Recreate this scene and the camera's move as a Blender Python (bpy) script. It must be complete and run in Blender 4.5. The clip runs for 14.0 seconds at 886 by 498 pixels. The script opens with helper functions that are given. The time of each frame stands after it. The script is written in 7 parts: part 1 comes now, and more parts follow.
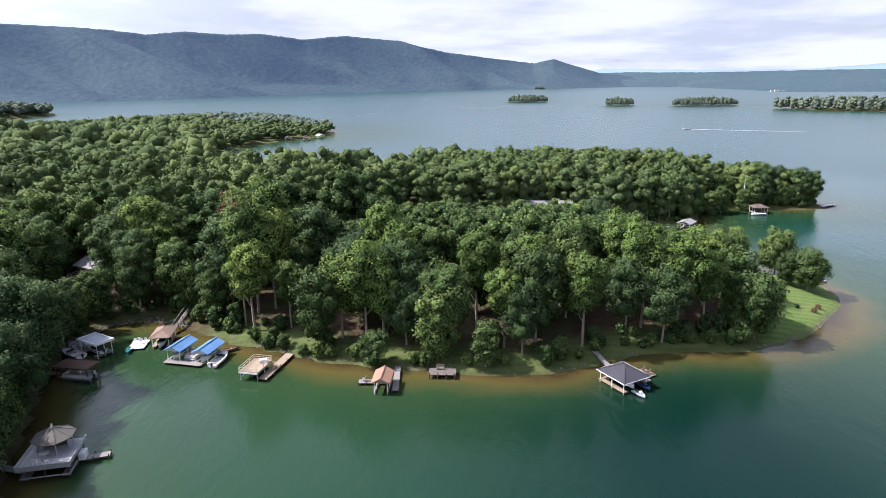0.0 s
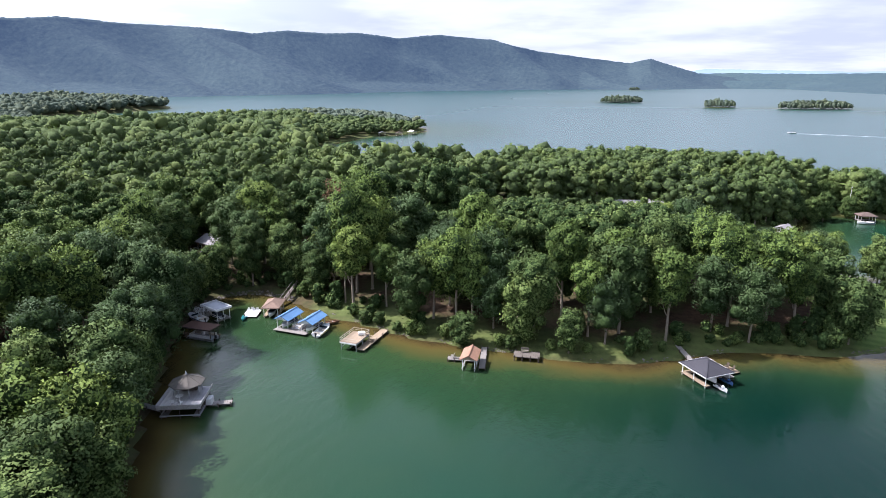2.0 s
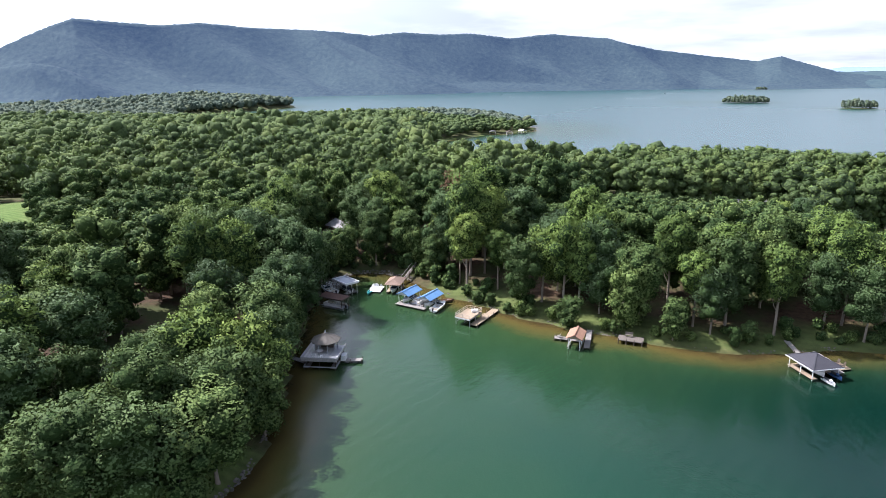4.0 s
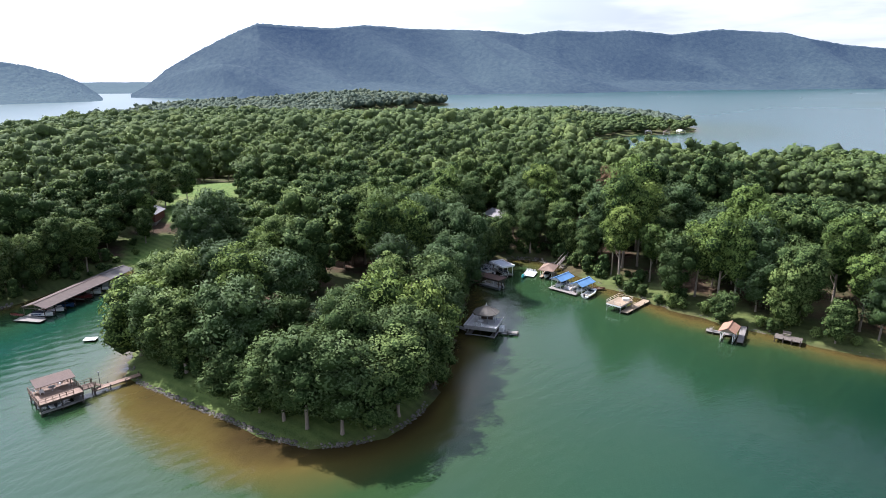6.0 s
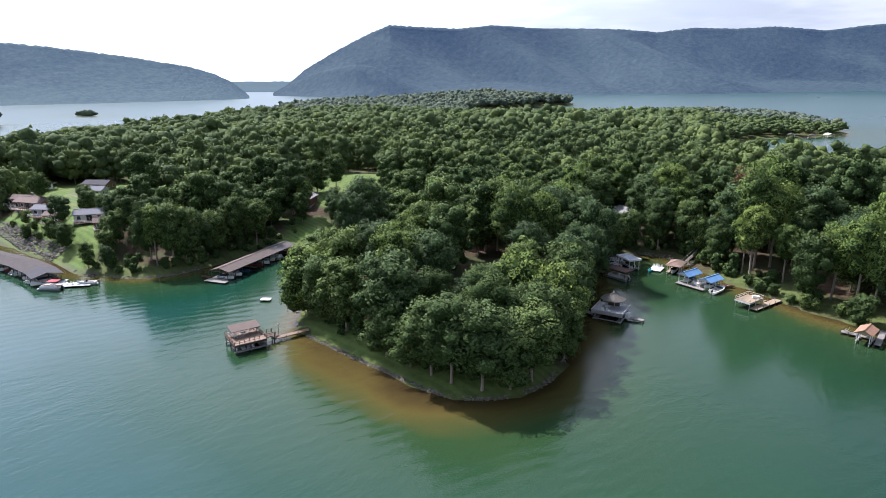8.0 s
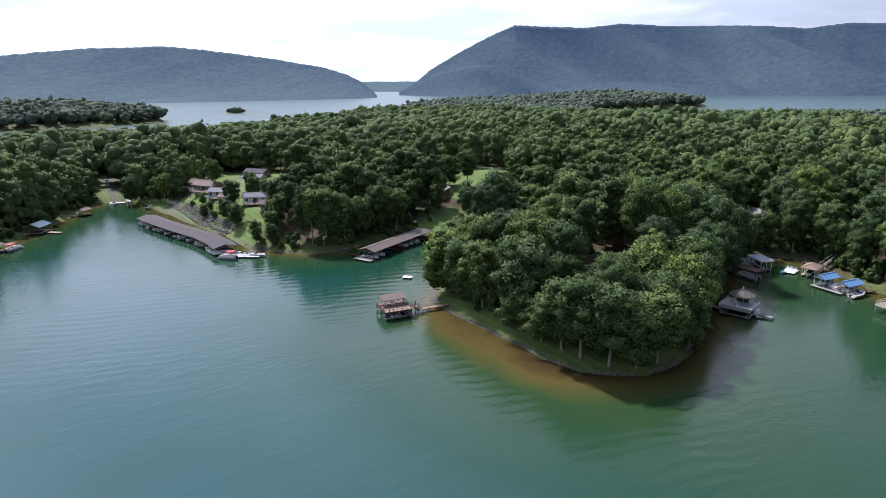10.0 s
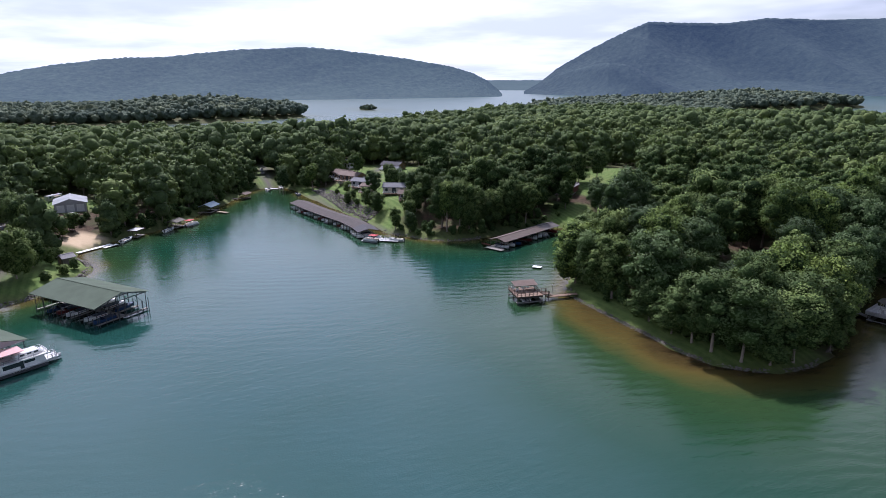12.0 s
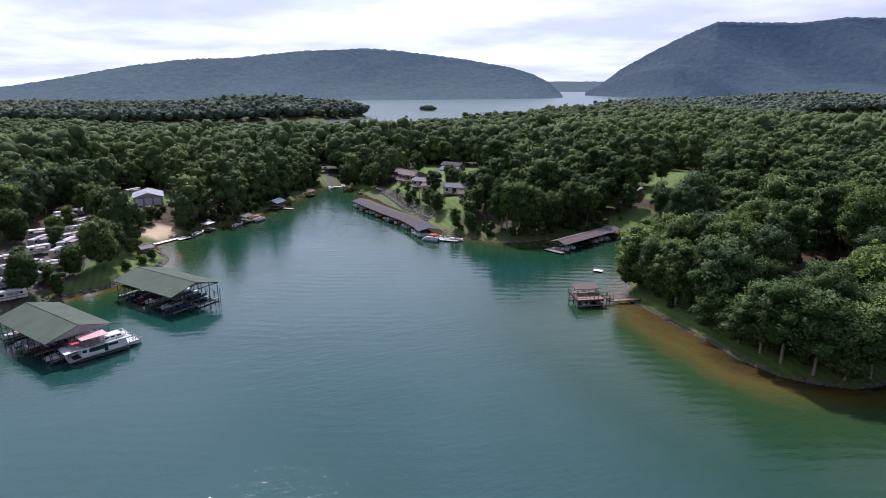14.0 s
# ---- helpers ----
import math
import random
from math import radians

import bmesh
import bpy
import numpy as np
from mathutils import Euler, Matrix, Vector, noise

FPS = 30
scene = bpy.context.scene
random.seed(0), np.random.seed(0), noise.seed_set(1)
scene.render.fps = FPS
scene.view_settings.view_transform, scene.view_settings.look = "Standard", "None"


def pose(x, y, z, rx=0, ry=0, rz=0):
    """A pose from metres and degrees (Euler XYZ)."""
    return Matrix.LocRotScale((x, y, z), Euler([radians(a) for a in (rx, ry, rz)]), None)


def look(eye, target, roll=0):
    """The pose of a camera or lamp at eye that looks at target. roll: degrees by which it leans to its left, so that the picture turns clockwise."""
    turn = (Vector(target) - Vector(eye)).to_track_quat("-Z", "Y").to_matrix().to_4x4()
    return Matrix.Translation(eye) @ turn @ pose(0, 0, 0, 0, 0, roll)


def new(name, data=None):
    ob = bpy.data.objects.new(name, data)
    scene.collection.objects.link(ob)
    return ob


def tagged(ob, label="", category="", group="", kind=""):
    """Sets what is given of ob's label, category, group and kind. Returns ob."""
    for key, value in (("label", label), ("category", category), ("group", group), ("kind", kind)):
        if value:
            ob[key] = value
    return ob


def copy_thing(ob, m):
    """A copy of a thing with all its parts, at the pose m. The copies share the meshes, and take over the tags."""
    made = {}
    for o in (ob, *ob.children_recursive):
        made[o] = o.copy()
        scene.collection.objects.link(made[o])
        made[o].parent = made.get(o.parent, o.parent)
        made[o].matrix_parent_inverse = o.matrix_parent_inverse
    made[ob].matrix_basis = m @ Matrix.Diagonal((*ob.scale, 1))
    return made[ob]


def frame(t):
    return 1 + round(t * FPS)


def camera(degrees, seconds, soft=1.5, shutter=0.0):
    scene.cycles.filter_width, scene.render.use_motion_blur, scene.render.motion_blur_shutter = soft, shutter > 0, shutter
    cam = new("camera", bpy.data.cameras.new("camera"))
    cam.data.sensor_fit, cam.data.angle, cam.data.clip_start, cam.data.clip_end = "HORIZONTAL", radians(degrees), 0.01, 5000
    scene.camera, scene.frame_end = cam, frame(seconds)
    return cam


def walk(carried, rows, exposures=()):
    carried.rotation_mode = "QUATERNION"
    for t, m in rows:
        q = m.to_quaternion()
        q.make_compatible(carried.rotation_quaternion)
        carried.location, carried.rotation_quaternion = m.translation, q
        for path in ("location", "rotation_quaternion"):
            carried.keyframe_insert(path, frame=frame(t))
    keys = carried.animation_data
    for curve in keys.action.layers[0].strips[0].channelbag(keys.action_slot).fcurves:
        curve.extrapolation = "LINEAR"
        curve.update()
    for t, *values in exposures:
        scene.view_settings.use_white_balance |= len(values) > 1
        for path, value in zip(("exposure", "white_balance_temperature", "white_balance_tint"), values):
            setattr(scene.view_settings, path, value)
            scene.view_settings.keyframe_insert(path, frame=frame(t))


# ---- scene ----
cam = camera(71.3, 14.0, soft=0.8)
PATH = [
    (0, (0.286, 1.596, 54.88), (0.2843, 3.5249, 54.352), -0.721),
    (0.5, (-0.196, 0.193, 54.855), (-0.2532, 2.1214, 54.326), -0.575),
    (1, (-0.535, -1.648, 54.792), (-0.723, 0.2718, 54.2624), -0.375),
    (1.5, (-0.783, -3.864, 54.708), (-1.0205, -1.9498, 54.1789), -0.201),
    (2, (-0.977, -6.369, 54.61), (-1.245, -4.4593, 54.0807), -0.147),
    (4.5, (-0.621, -21.378, 54.113), (-1.3149, -19.5782, 53.5856), -0.315),
    (5, (-0.493, -24.583, 54.05), (-1.2832, -22.8235, 53.5218), -0.222),
    (5.5, (-0.138, -27.859, 54.012), (-1.026, -26.1463, 53.484), -0.359),
    (6, (0.467, -31.203, 53.999), (-0.5371, -29.5561, 53.4708), -0.435),
    (6.5, (1.236, -34.518, 53.992), (0.1334, -32.9358, 53.4632), -0.389),
    (7, (2.104, -37.821, 53.988), (0.955, -36.2715, 53.46), -0.374),
    (7.5, (3.129, -41.166, 53.985), (1.9167, -39.665, 53.4571), -0.385),
    (8, (4.338, -44.511, 53.982), (3.0376, -43.0849, 53.4553), -0.392),
    (10.5, (12.09, -59.854, 53.87), (10.4842, -58.783, 53.3447), -0.395),
    (11, (13.679, -62.351, 53.831), (12.012, -61.3801, 53.3046), -0.405),
    (11.5, (15.111, -64.51, 53.793), (13.4009, -63.6162, 53.2675), -0.319),
    (12, (16.302, -66.256, 53.764), (14.5639, -65.4187, 53.2383), -0.323),
    (12.5, (17.15, -67.505, 53.748), (15.379, -66.7358, 53.2249), -0.3),
    (13, (17.579, -68.24, 53.751), (15.7917, -67.5098, 53.2304), -0.173),
    (13.5, (17.516, -68.47, 53.78), (15.7157, -67.7722, 53.2603), -0.074),
    (14, (16.945, -68.214, 53.846), (15.1358, -67.5392, 53.3237), -0.124),
]
walk(cam, [(t, look(eye, target, roll)) for t, eye, target, roll in PATH],
     [(0, 0.88, 5800, 24), (4.5, 1.08, 5760, 21.5), (7.5, 0.86, 5740, 21.5), (11, 0.39, 5630, 24.5), (14, 0.18, 5640, 28.5)])

# ---- daylight: broken high cloud, sun in the west ----
SUN_EL, SUN_LEFT = 49.5, 87.0
world = bpy.data.worlds.new("sky")
scene.world = world
world.use_nodes = True
wn, wl = world.node_tree.nodes, world.node_tree.links
wn.clear()
sky = wn.new("ShaderNodeTexSky")
sky.sky_type, sky.sun_disc = "NISHITA", False
sky.sun_elevation, sky.sun_rotation = radians(SUN_EL), radians(360 - SUN_LEFT)
geo = wn.new("ShaderNodeTexCoord")
sep = wn.new("ShaderNodeSeparateXYZ")
wl.new(geo.outputs["Generated"], sep.inputs[0])
up = wn.new("ShaderNodeMath")
up.operation, up.inputs[1].default_value = "MAXIMUM", 0.0
wl.new(sep.outputs["Z"], up.inputs[0])
lift = wn.new("ShaderNodeMath")
lift.inputs[1].default_value = 0.10
wl.new(up.outputs[0], lift.inputs[0])
flat = wn.new("ShaderNodeVectorMath")
flat.operation = "DIVIDE"
tri = wn.new("ShaderNodeCombineXYZ")
for k in range(3):
    wl.new(lift.outputs[0], tri.inputs[k])
wl.new(geo.outputs["Generated"], flat.inputs[0])
wl.new(tri.outputs[0], flat.inputs[1])


def cloud_noise(scale, detail, lo, hi):
    n = wn.new("ShaderNodeTexNoise")
    n.inputs["Scale"].default_value, n.inputs["Detail"].default_value = scale, detail
    n.inputs["Roughness"].default_value = 0.55
    wl.new(flat.outputs[0], n.inputs["Vector"])
    r = wn.new("ShaderNodeMapRange")
    r.interpolation_type = "SMOOTHSTEP"
    r.inputs[1].default_value, r.inputs[2].default_value = lo, hi
    wl.new(n.outputs["Fac"], r.inputs[0])
    return r.outputs[0]


def wmix(fac, a, b):
    m = wn.new("ShaderNodeMix")
    m.data_type = "RGBA"
    for sock, v in ((m.inputs[0], fac), (m.inputs[6], a), (m.inputs[7], b)):
        if isinstance(v, (tuple, float)):
            sock.default_value = v
        else:
            wl.new(v, sock)
    return m.outputs[2]


CLOUD_LIT, CLOUD_GREY = (8.5, 9.0, 9.3, 1), (6.0, 6.6, 7.0, 1)
clouds = wmix(cloud_noise(0.55, 5, 0.42, 0.66), CLOUD_LIT, CLOUD_GREY)
# cloud is brighter round the sun
toward = wn.new("ShaderNodeVectorMath")
toward.operation = "DOT_PRODUCT"
toward.inputs[1].default_value = (-math.sin(radians(SUN_LEFT)) * math.cos(radians(SUN_EL)), math.cos(radians(SUN_LEFT)) * math.cos(radians(SUN_EL)), math.sin(radians(SUN_EL)))
wl.new(geo.outputs["Generated"], toward.inputs[0])
halo = wn.new("ShaderNodeMapRange")
halo.interpolation_type = "SMOOTHERSTEP"
for k, v in enumerate((0.72, 1.0, 1.0, 1.9)):
    halo.inputs[k + 1].default_value = v
wl.new(toward.outputs["Value"], halo.inputs[0])
side = wn.new("ShaderNodeMapRange")
side.interpolation_type = "SMOOTHSTEP"
for k, v in enumerate((0.20, 0.66, 0.88, 1.56)):
    side.inputs[k + 1].default_value = v
wl.new(toward.outputs["Value"], side.inputs[0])
glow = wn.new("ShaderNodeMath")
glow.operation = "MULTIPLY"
wl.new(halo.outputs[0], glow.inputs[0])
wl.new(side.outputs[0], glow.inputs[1])
lit = wn.new("ShaderNodeVectorMath")
lit.operation = "SCALE"
wl.new(clouds, lit.inputs[0])
wl.new(glow.outputs[0], lit.inputs["Scale"])
thin = wn.new("ShaderNodeMapRange")
for k, v in enumerate((0.30, 0.70, 1.0, 0.06)):
    thin.inputs[k + 1].default_value = v
wl.new(up.outputs[0], thin.inputs[0])
cover = wn.new("ShaderNodeMath")
cover.operation = "MULTIPLY"
wl.new(cloud_noise(0.32, 4, 0.25, 0.47), cover.inputs[0])
west = wn.new("ShaderNodeMapRange")
west.interpolation_type = "SMOOTHSTEP"
west.inputs[1].default_value, west.inputs[2].default_value, west.inputs[4].default_value = 0.54, 0.90, 0.76
wl.new(toward.outputs["Value"], west.inputs[0])
most = wn.new("ShaderNodeMath")
most.operation = "MAXIMUM"
wl.new(thin.outputs[0], most.inputs[0])
wl.new(west.outputs[0], most.inputs[1])
wl.new(most.outputs[0], cover.inputs[1])
sky_colour = wmix(cover.outputs[0], sky.outputs[0], lit.outputs[0])
back = wn.new("ShaderNodeBackground")
back.inputs["Strength"].default_value = 0.070
wl.new(sky_colour, back.inputs["Color"])
wl.new(back.outputs[0], wn.new("ShaderNodeOutputWorld").inputs["Surface"])

lamp = bpy.data.lights.new("sun", "SUN")
lamp.energy, lamp.angle, lamp.color = 5.0, radians(0.6), (1.0, 0.93, 0.83)
sun = new("sun", lamp)
a, e = radians(SUN_LEFT), radians(SUN_EL)
SUN_DIR = Vector((-math.sin(a) * math.cos(e), math.cos(a) * math.cos(e), math.sin(e)))
sun.matrix_world = look(SUN_DIR * 300, (0, 0, 0))


# ---- materials ----
class Mat:
    """A small node-tree builder round one Principled shader."""

    def __init__(self, name, colour=(0.5, 0.5, 0.5), rough=0.7, metal=0.0, spec=0.4):
        self.m = bpy.data.materials.new(name)
        self.m.use_nodes = True
        self.n, self.l = self.m.node_tree.nodes, self.m.node_tree.links
        self.b = self.n["Principled BSDF"]
        self.set("Base Color", (*colour, 1))
        self.set("Roughness", rough)
        self.set("Metallic", metal)
        self.set("Specular IOR Level", spec)
        self.pos = self.n.new("ShaderNodeNewGeometry").outputs["Position"]

    def set(self, key, v):
        if isinstance(v, (tuple, float, int)):
            self.b.inputs[key].default_value = v
        else:
            self.l.new(v, self.b.inputs[key])

    def plug(self, sock, v):
        if isinstance(v, (tuple, float, int)):
            sock.default_value = v
        else:
            self.l.new(v, sock)

    def noise(self, scale, detail=3, rough=0.55, stretch=None, object_space=False):
        n = self.n.new("ShaderNodeTexNoise")
        n.inputs["Scale"].default_value, n.inputs["Detail"].default_value, n.inputs["Roughness"].default_value = scale, detail, rough
        v = self.n.new("ShaderNodeTexCoord").outputs["Object"] if object_space else self.pos
        if stretch:
            mp = self.n.new("ShaderNodeMapping")
            mp.inputs["Scale"].default_value = stretch[:3]
            if len(stretch) > 3:
                mp.inputs["Rotation"].default_value = (0, 0, radians(stretch[3]))
            self.l.new(v, mp.inputs[0])
            v = mp.outputs[0]
        self.l.new(v, n.inputs["Vector"])
        return n.outputs["Fac"]

    def rng(self, v, a, b, c=0.0, d=1.0):
        r = self.n.new("ShaderNodeMapRange")
        for k, x in enumerate((a, b, c, d)):
            r.inputs[k + 1].default_value = x
        self.l.new(v, r.inputs[0])
        return r.outputs[0]

    def math(self, op, a, b=0.0):
        m = self.n.new("ShaderNodeMath")
        m.operation = op
        self.plug(m.inputs[0], a)
        self.plug(m.inputs[1], b)
        return m.outputs[0]

    def mix(self, f, a, b, mode="MIX"):
        m = self.n.new("ShaderNodeMix")
        m.data_type, m.blend_type = "RGBA", mode
        for sock, v in ((m.inputs[0], f), (m.inputs[6], a), (m.inputs[7], b)):
            self.plug(sock, (*v, 1) if isinstance(v, tuple) and len(v) == 3 else v)
        return m.outputs[2]

    def attr(self, name):
        n = self.n.new("ShaderNodeAttribute")
        n.attribute_name = name
        return n.outputs["Fac"]

    def bump(self, h, strength, dist):
        n = self.n.new("ShaderNodeBump")
        n.inputs["Strength"].default_value, n.inputs["Distance"].default_value = strength, dist
        self.l.new(h, n.inputs["Height"])
        self.l.new(n.outputs[0], self.b.inputs["Normal"])
        return self


def worn(name, colour, rough=0.7, metal=0.0, spread=0.35, grain=3.0, stretch=None, bump=0.02):
    """A painted, wooden or metal surface with grain and stains at two scales."""
    w = Mat(name, colour, rough, metal)
    dark = tuple(c * (1 - spread) for c in colour)
    light = tuple(min(1, c * (1 + spread * 0.5)) for c in colour)
    fine = w.noise(grain, 4, 0.6, stretch, True)
    broad = w.noise(0.6, 2, 0.5)
    c = w.mix(w.rng(fine, 0.3, 0.7), dark, light)
    c = w.mix(w.rng(broad, 0.35, 0.75, 0, 0.6), c, tuple(c0 * 0.72 for c0 in colour))
    w.set("Base Color", c)
    w.bump(fine, 0.4, bump)
    return w.m


def ribbed(name, colour, rough=0.45, metal=0.0, pitch=0.3, axis=0, gloss=0.4):
    """Standing-seam sheet metal."""
    w = Mat(name, colour, rough, metal, gloss)
    wave = w.n.new("ShaderNodeTexWave")
    wave.wave_type, wave.bands_direction = "BANDS", "XYZ"[axis]
    wave.inputs["Scale"].default_value = 0.314 / pitch
    w.l.new(w.n.new("ShaderNodeTexCoord").outputs["Object"], wave.inputs["Vector"])
    broad = w.noise(0.25, 4, 0.6)
    w.set("Base Color", w.mix(w.rng(broad, 0.3, 0.75), tuple(c * 1.08 for c in colour), tuple(c * 0.75 for c in colour)))
    w.bump(wave.outputs["Fac"], 0.5, 0.03)
    return w.m


def shingle(name, colour):
    w = Mat(name, colour, 0.9)
    f = w.noise(5.0, 3, 0.7, (1, 1, 3), True)
    b = w.noise(0.5, 3, 0.6)
    c = w.mix(w.rng(f, 0.3, 0.7), tuple(k * 0.65 for k in colour), tuple(k * 1.25 for k in colour))
    w.set("Base Color", w.mix(w.rng(b, 0.4, 0.7, 0, 0.5), c, tuple(k * 0.7 for k in colour)))
    w.bump(f, 0.5, 0.03)
    return w.m


def leaf_material(name, dark, light, yellow):
    w = Mat(name, light, 0.7, spec=0.10)
    info = w.n.new("ShaderNodeObjectInfo").outputs["Random"]
    tint = w.math("FRACT", w.math("ADD", w.attr("tint"), info))
    isle = w.n.new("ShaderNodeNewGeometry").outputs["Random Per Island"]
    c = w.mix(w.rng(isle, 0, 1, 0.62, 1.0), dark, light)
    c = w.mix(w.rng(tint, 0.52, 1.0, 0.0, 0.75), c, yellow)
    c = w.mix(w.rng(tint, 0.34, 0.0, 0.0, 0.65), c, dark)
    c = w.mix(w.rng(w.noise(0.35, 2), 0.4, 0.7, 0, 0.3), c, dark)
    w.set("Base Color", c)
    tr = w.n.new("ShaderNodeBsdfTranslucent")
    w.l.new(w.mix(0.5, c, yellow), tr.inputs["Color"])
    ms = w.n.new("ShaderNodeMixShader")
    ms.inputs[0].default_value = 0.10
    w.l.new(w.b.outputs[0], ms.inputs[1])
    w.l.new(tr.outputs[0], ms.inputs[2])
    w.l.new(ms.outputs[0], w.n["Material Output"].inputs["Surface"])
    return w.m


LEAF = leaf_material("broadleaf_foliage", (0.028, 0.049, 0.018), (0.102, 0.155, 0.045), (0.160, 0.218, 0.060))
DARK_LEAF = leaf_material("oak_foliage", (0.023, 0.041, 0.020), (0.080, 0.128, 0.049), (0.116, 0.170, 0.056))
BRIGHT_LEAF = leaf_material("poplar_foliage", (0.042, 0.073, 0.019), (0.136, 0.204, 0.046), (0.196, 0.260, 0.058))
BROWN_LEAF = leaf_material("browned_foliage", (0.10, 0.062, 0.034), (0.205, 0.128, 0.068), (0.23, 0.155, 0.085))


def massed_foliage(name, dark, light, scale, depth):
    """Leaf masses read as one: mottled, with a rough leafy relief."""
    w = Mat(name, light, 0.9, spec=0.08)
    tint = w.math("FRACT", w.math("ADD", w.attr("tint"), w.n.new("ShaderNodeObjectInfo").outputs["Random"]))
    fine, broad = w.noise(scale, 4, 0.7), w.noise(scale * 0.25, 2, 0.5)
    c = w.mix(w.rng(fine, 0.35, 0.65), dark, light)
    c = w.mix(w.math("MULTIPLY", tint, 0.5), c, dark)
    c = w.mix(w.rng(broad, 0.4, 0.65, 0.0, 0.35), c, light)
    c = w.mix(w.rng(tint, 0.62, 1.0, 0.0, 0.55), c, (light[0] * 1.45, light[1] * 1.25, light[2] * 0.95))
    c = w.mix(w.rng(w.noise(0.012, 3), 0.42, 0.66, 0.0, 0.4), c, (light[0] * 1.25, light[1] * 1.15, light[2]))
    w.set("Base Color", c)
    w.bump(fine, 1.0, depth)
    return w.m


RUDDY_LEAF = leaf_material("reddish_foliage", (0.05, 0.022, 0.016), (0.13, 0.05, 0.035), (0.16, 0.07, 0.04))
# Paler and bluer than the nearer leaves: distance haze put into the base colour.
FAR_LEAF = massed_foliage("hazed_distant_foliage", (0.066, 0.092, 0.072), (0.126, 0.164, 0.116), 0.42, 2.6)
MID_LEAF = massed_foliage("massed_foliage", (0.038, 0.060, 0.028), (0.096, 0.138, 0.052), 0.85, 0.8)
# Darker than the outer leaves: shade within the crowns is put into this colour.
SHADED_CORE = massed_foliage("shaded_inner_foliage", (0.014, 0.030, 0.010), (0.046, 0.084, 0.026), 1.6, 0.8)
BARK = worn("bark", (0.26, 0.22, 0.17), 0.95, grain=2.0, stretch=(4, 4, 0.6), bump=0.05)


def ground_material():
    w = Mat("ground", (0.1, 0.1, 0.05), 0.95, spec=0.15)
    n1, n2, n3 = w.noise(0.09, 4, 0.6), w.noise(0.9, 4, 0.65), w.noise(6.0, 3, 0.6)
    floor = w.mix(w.rng(n2, 0.35, 0.65), (0.040, 0.027, 0.017), (0.080, 0.052, 0.032))
    floor = w.mix(w.rng(n1, 0.45, 0.62, 0, 0.75), floor, (0.050, 0.070, 0.022))
    grass = w.mix(w.rng(n2, 0.3, 0.7), (0.058, 0.108, 0.022), (0.104, 0.160, 0.040))
    grass = w.mix(w.rng(n1, 0.46, 0.68, 0, 0.55), grass, (0.16, 0.17, 0.062))
    mown = w.n.new("ShaderNodeTexWave")
    mown.wave_type, mown.bands_direction = "RINGS", "Z"
    for key, v in (("Scale", 0.16), ("Distortion", 1.2), ("Detail", 1.0)):
        mown.inputs[key].default_value = v
    off = w.n.new("ShaderNodeMapping")
    off.inputs["Location"].default_value = (-60, -165, 0)
    w.l.new(w.pos, off.inputs[0])
    w.l.new(off.outputs[0], mown.inputs["Vector"])
    grass = w.mix(w.rng(mown.outputs["Fac"], 0.2, 0.8, 0.0, 0.22), grass, (0.20, 0.27, 0.075))
    c = w.mix(w.attr("grass"), floor, grass)
    c = w.mix(w.attr("sand"), c, w.mix(n2, (0.42, 0.32, 0.20), (0.55, 0.44, 0.30)))
    c = w.mix(w.attr("gravel"), c, w.mix(n3, (0.07, 0.065, 0.058), (0.13, 0.118, 0.105)))
    w.set("Base Color", c)
    w.bump(w.math("ADD", n2, w.math("MULTIPLY", n3, 0.4)), 0.6, 0.25)
    return w.m


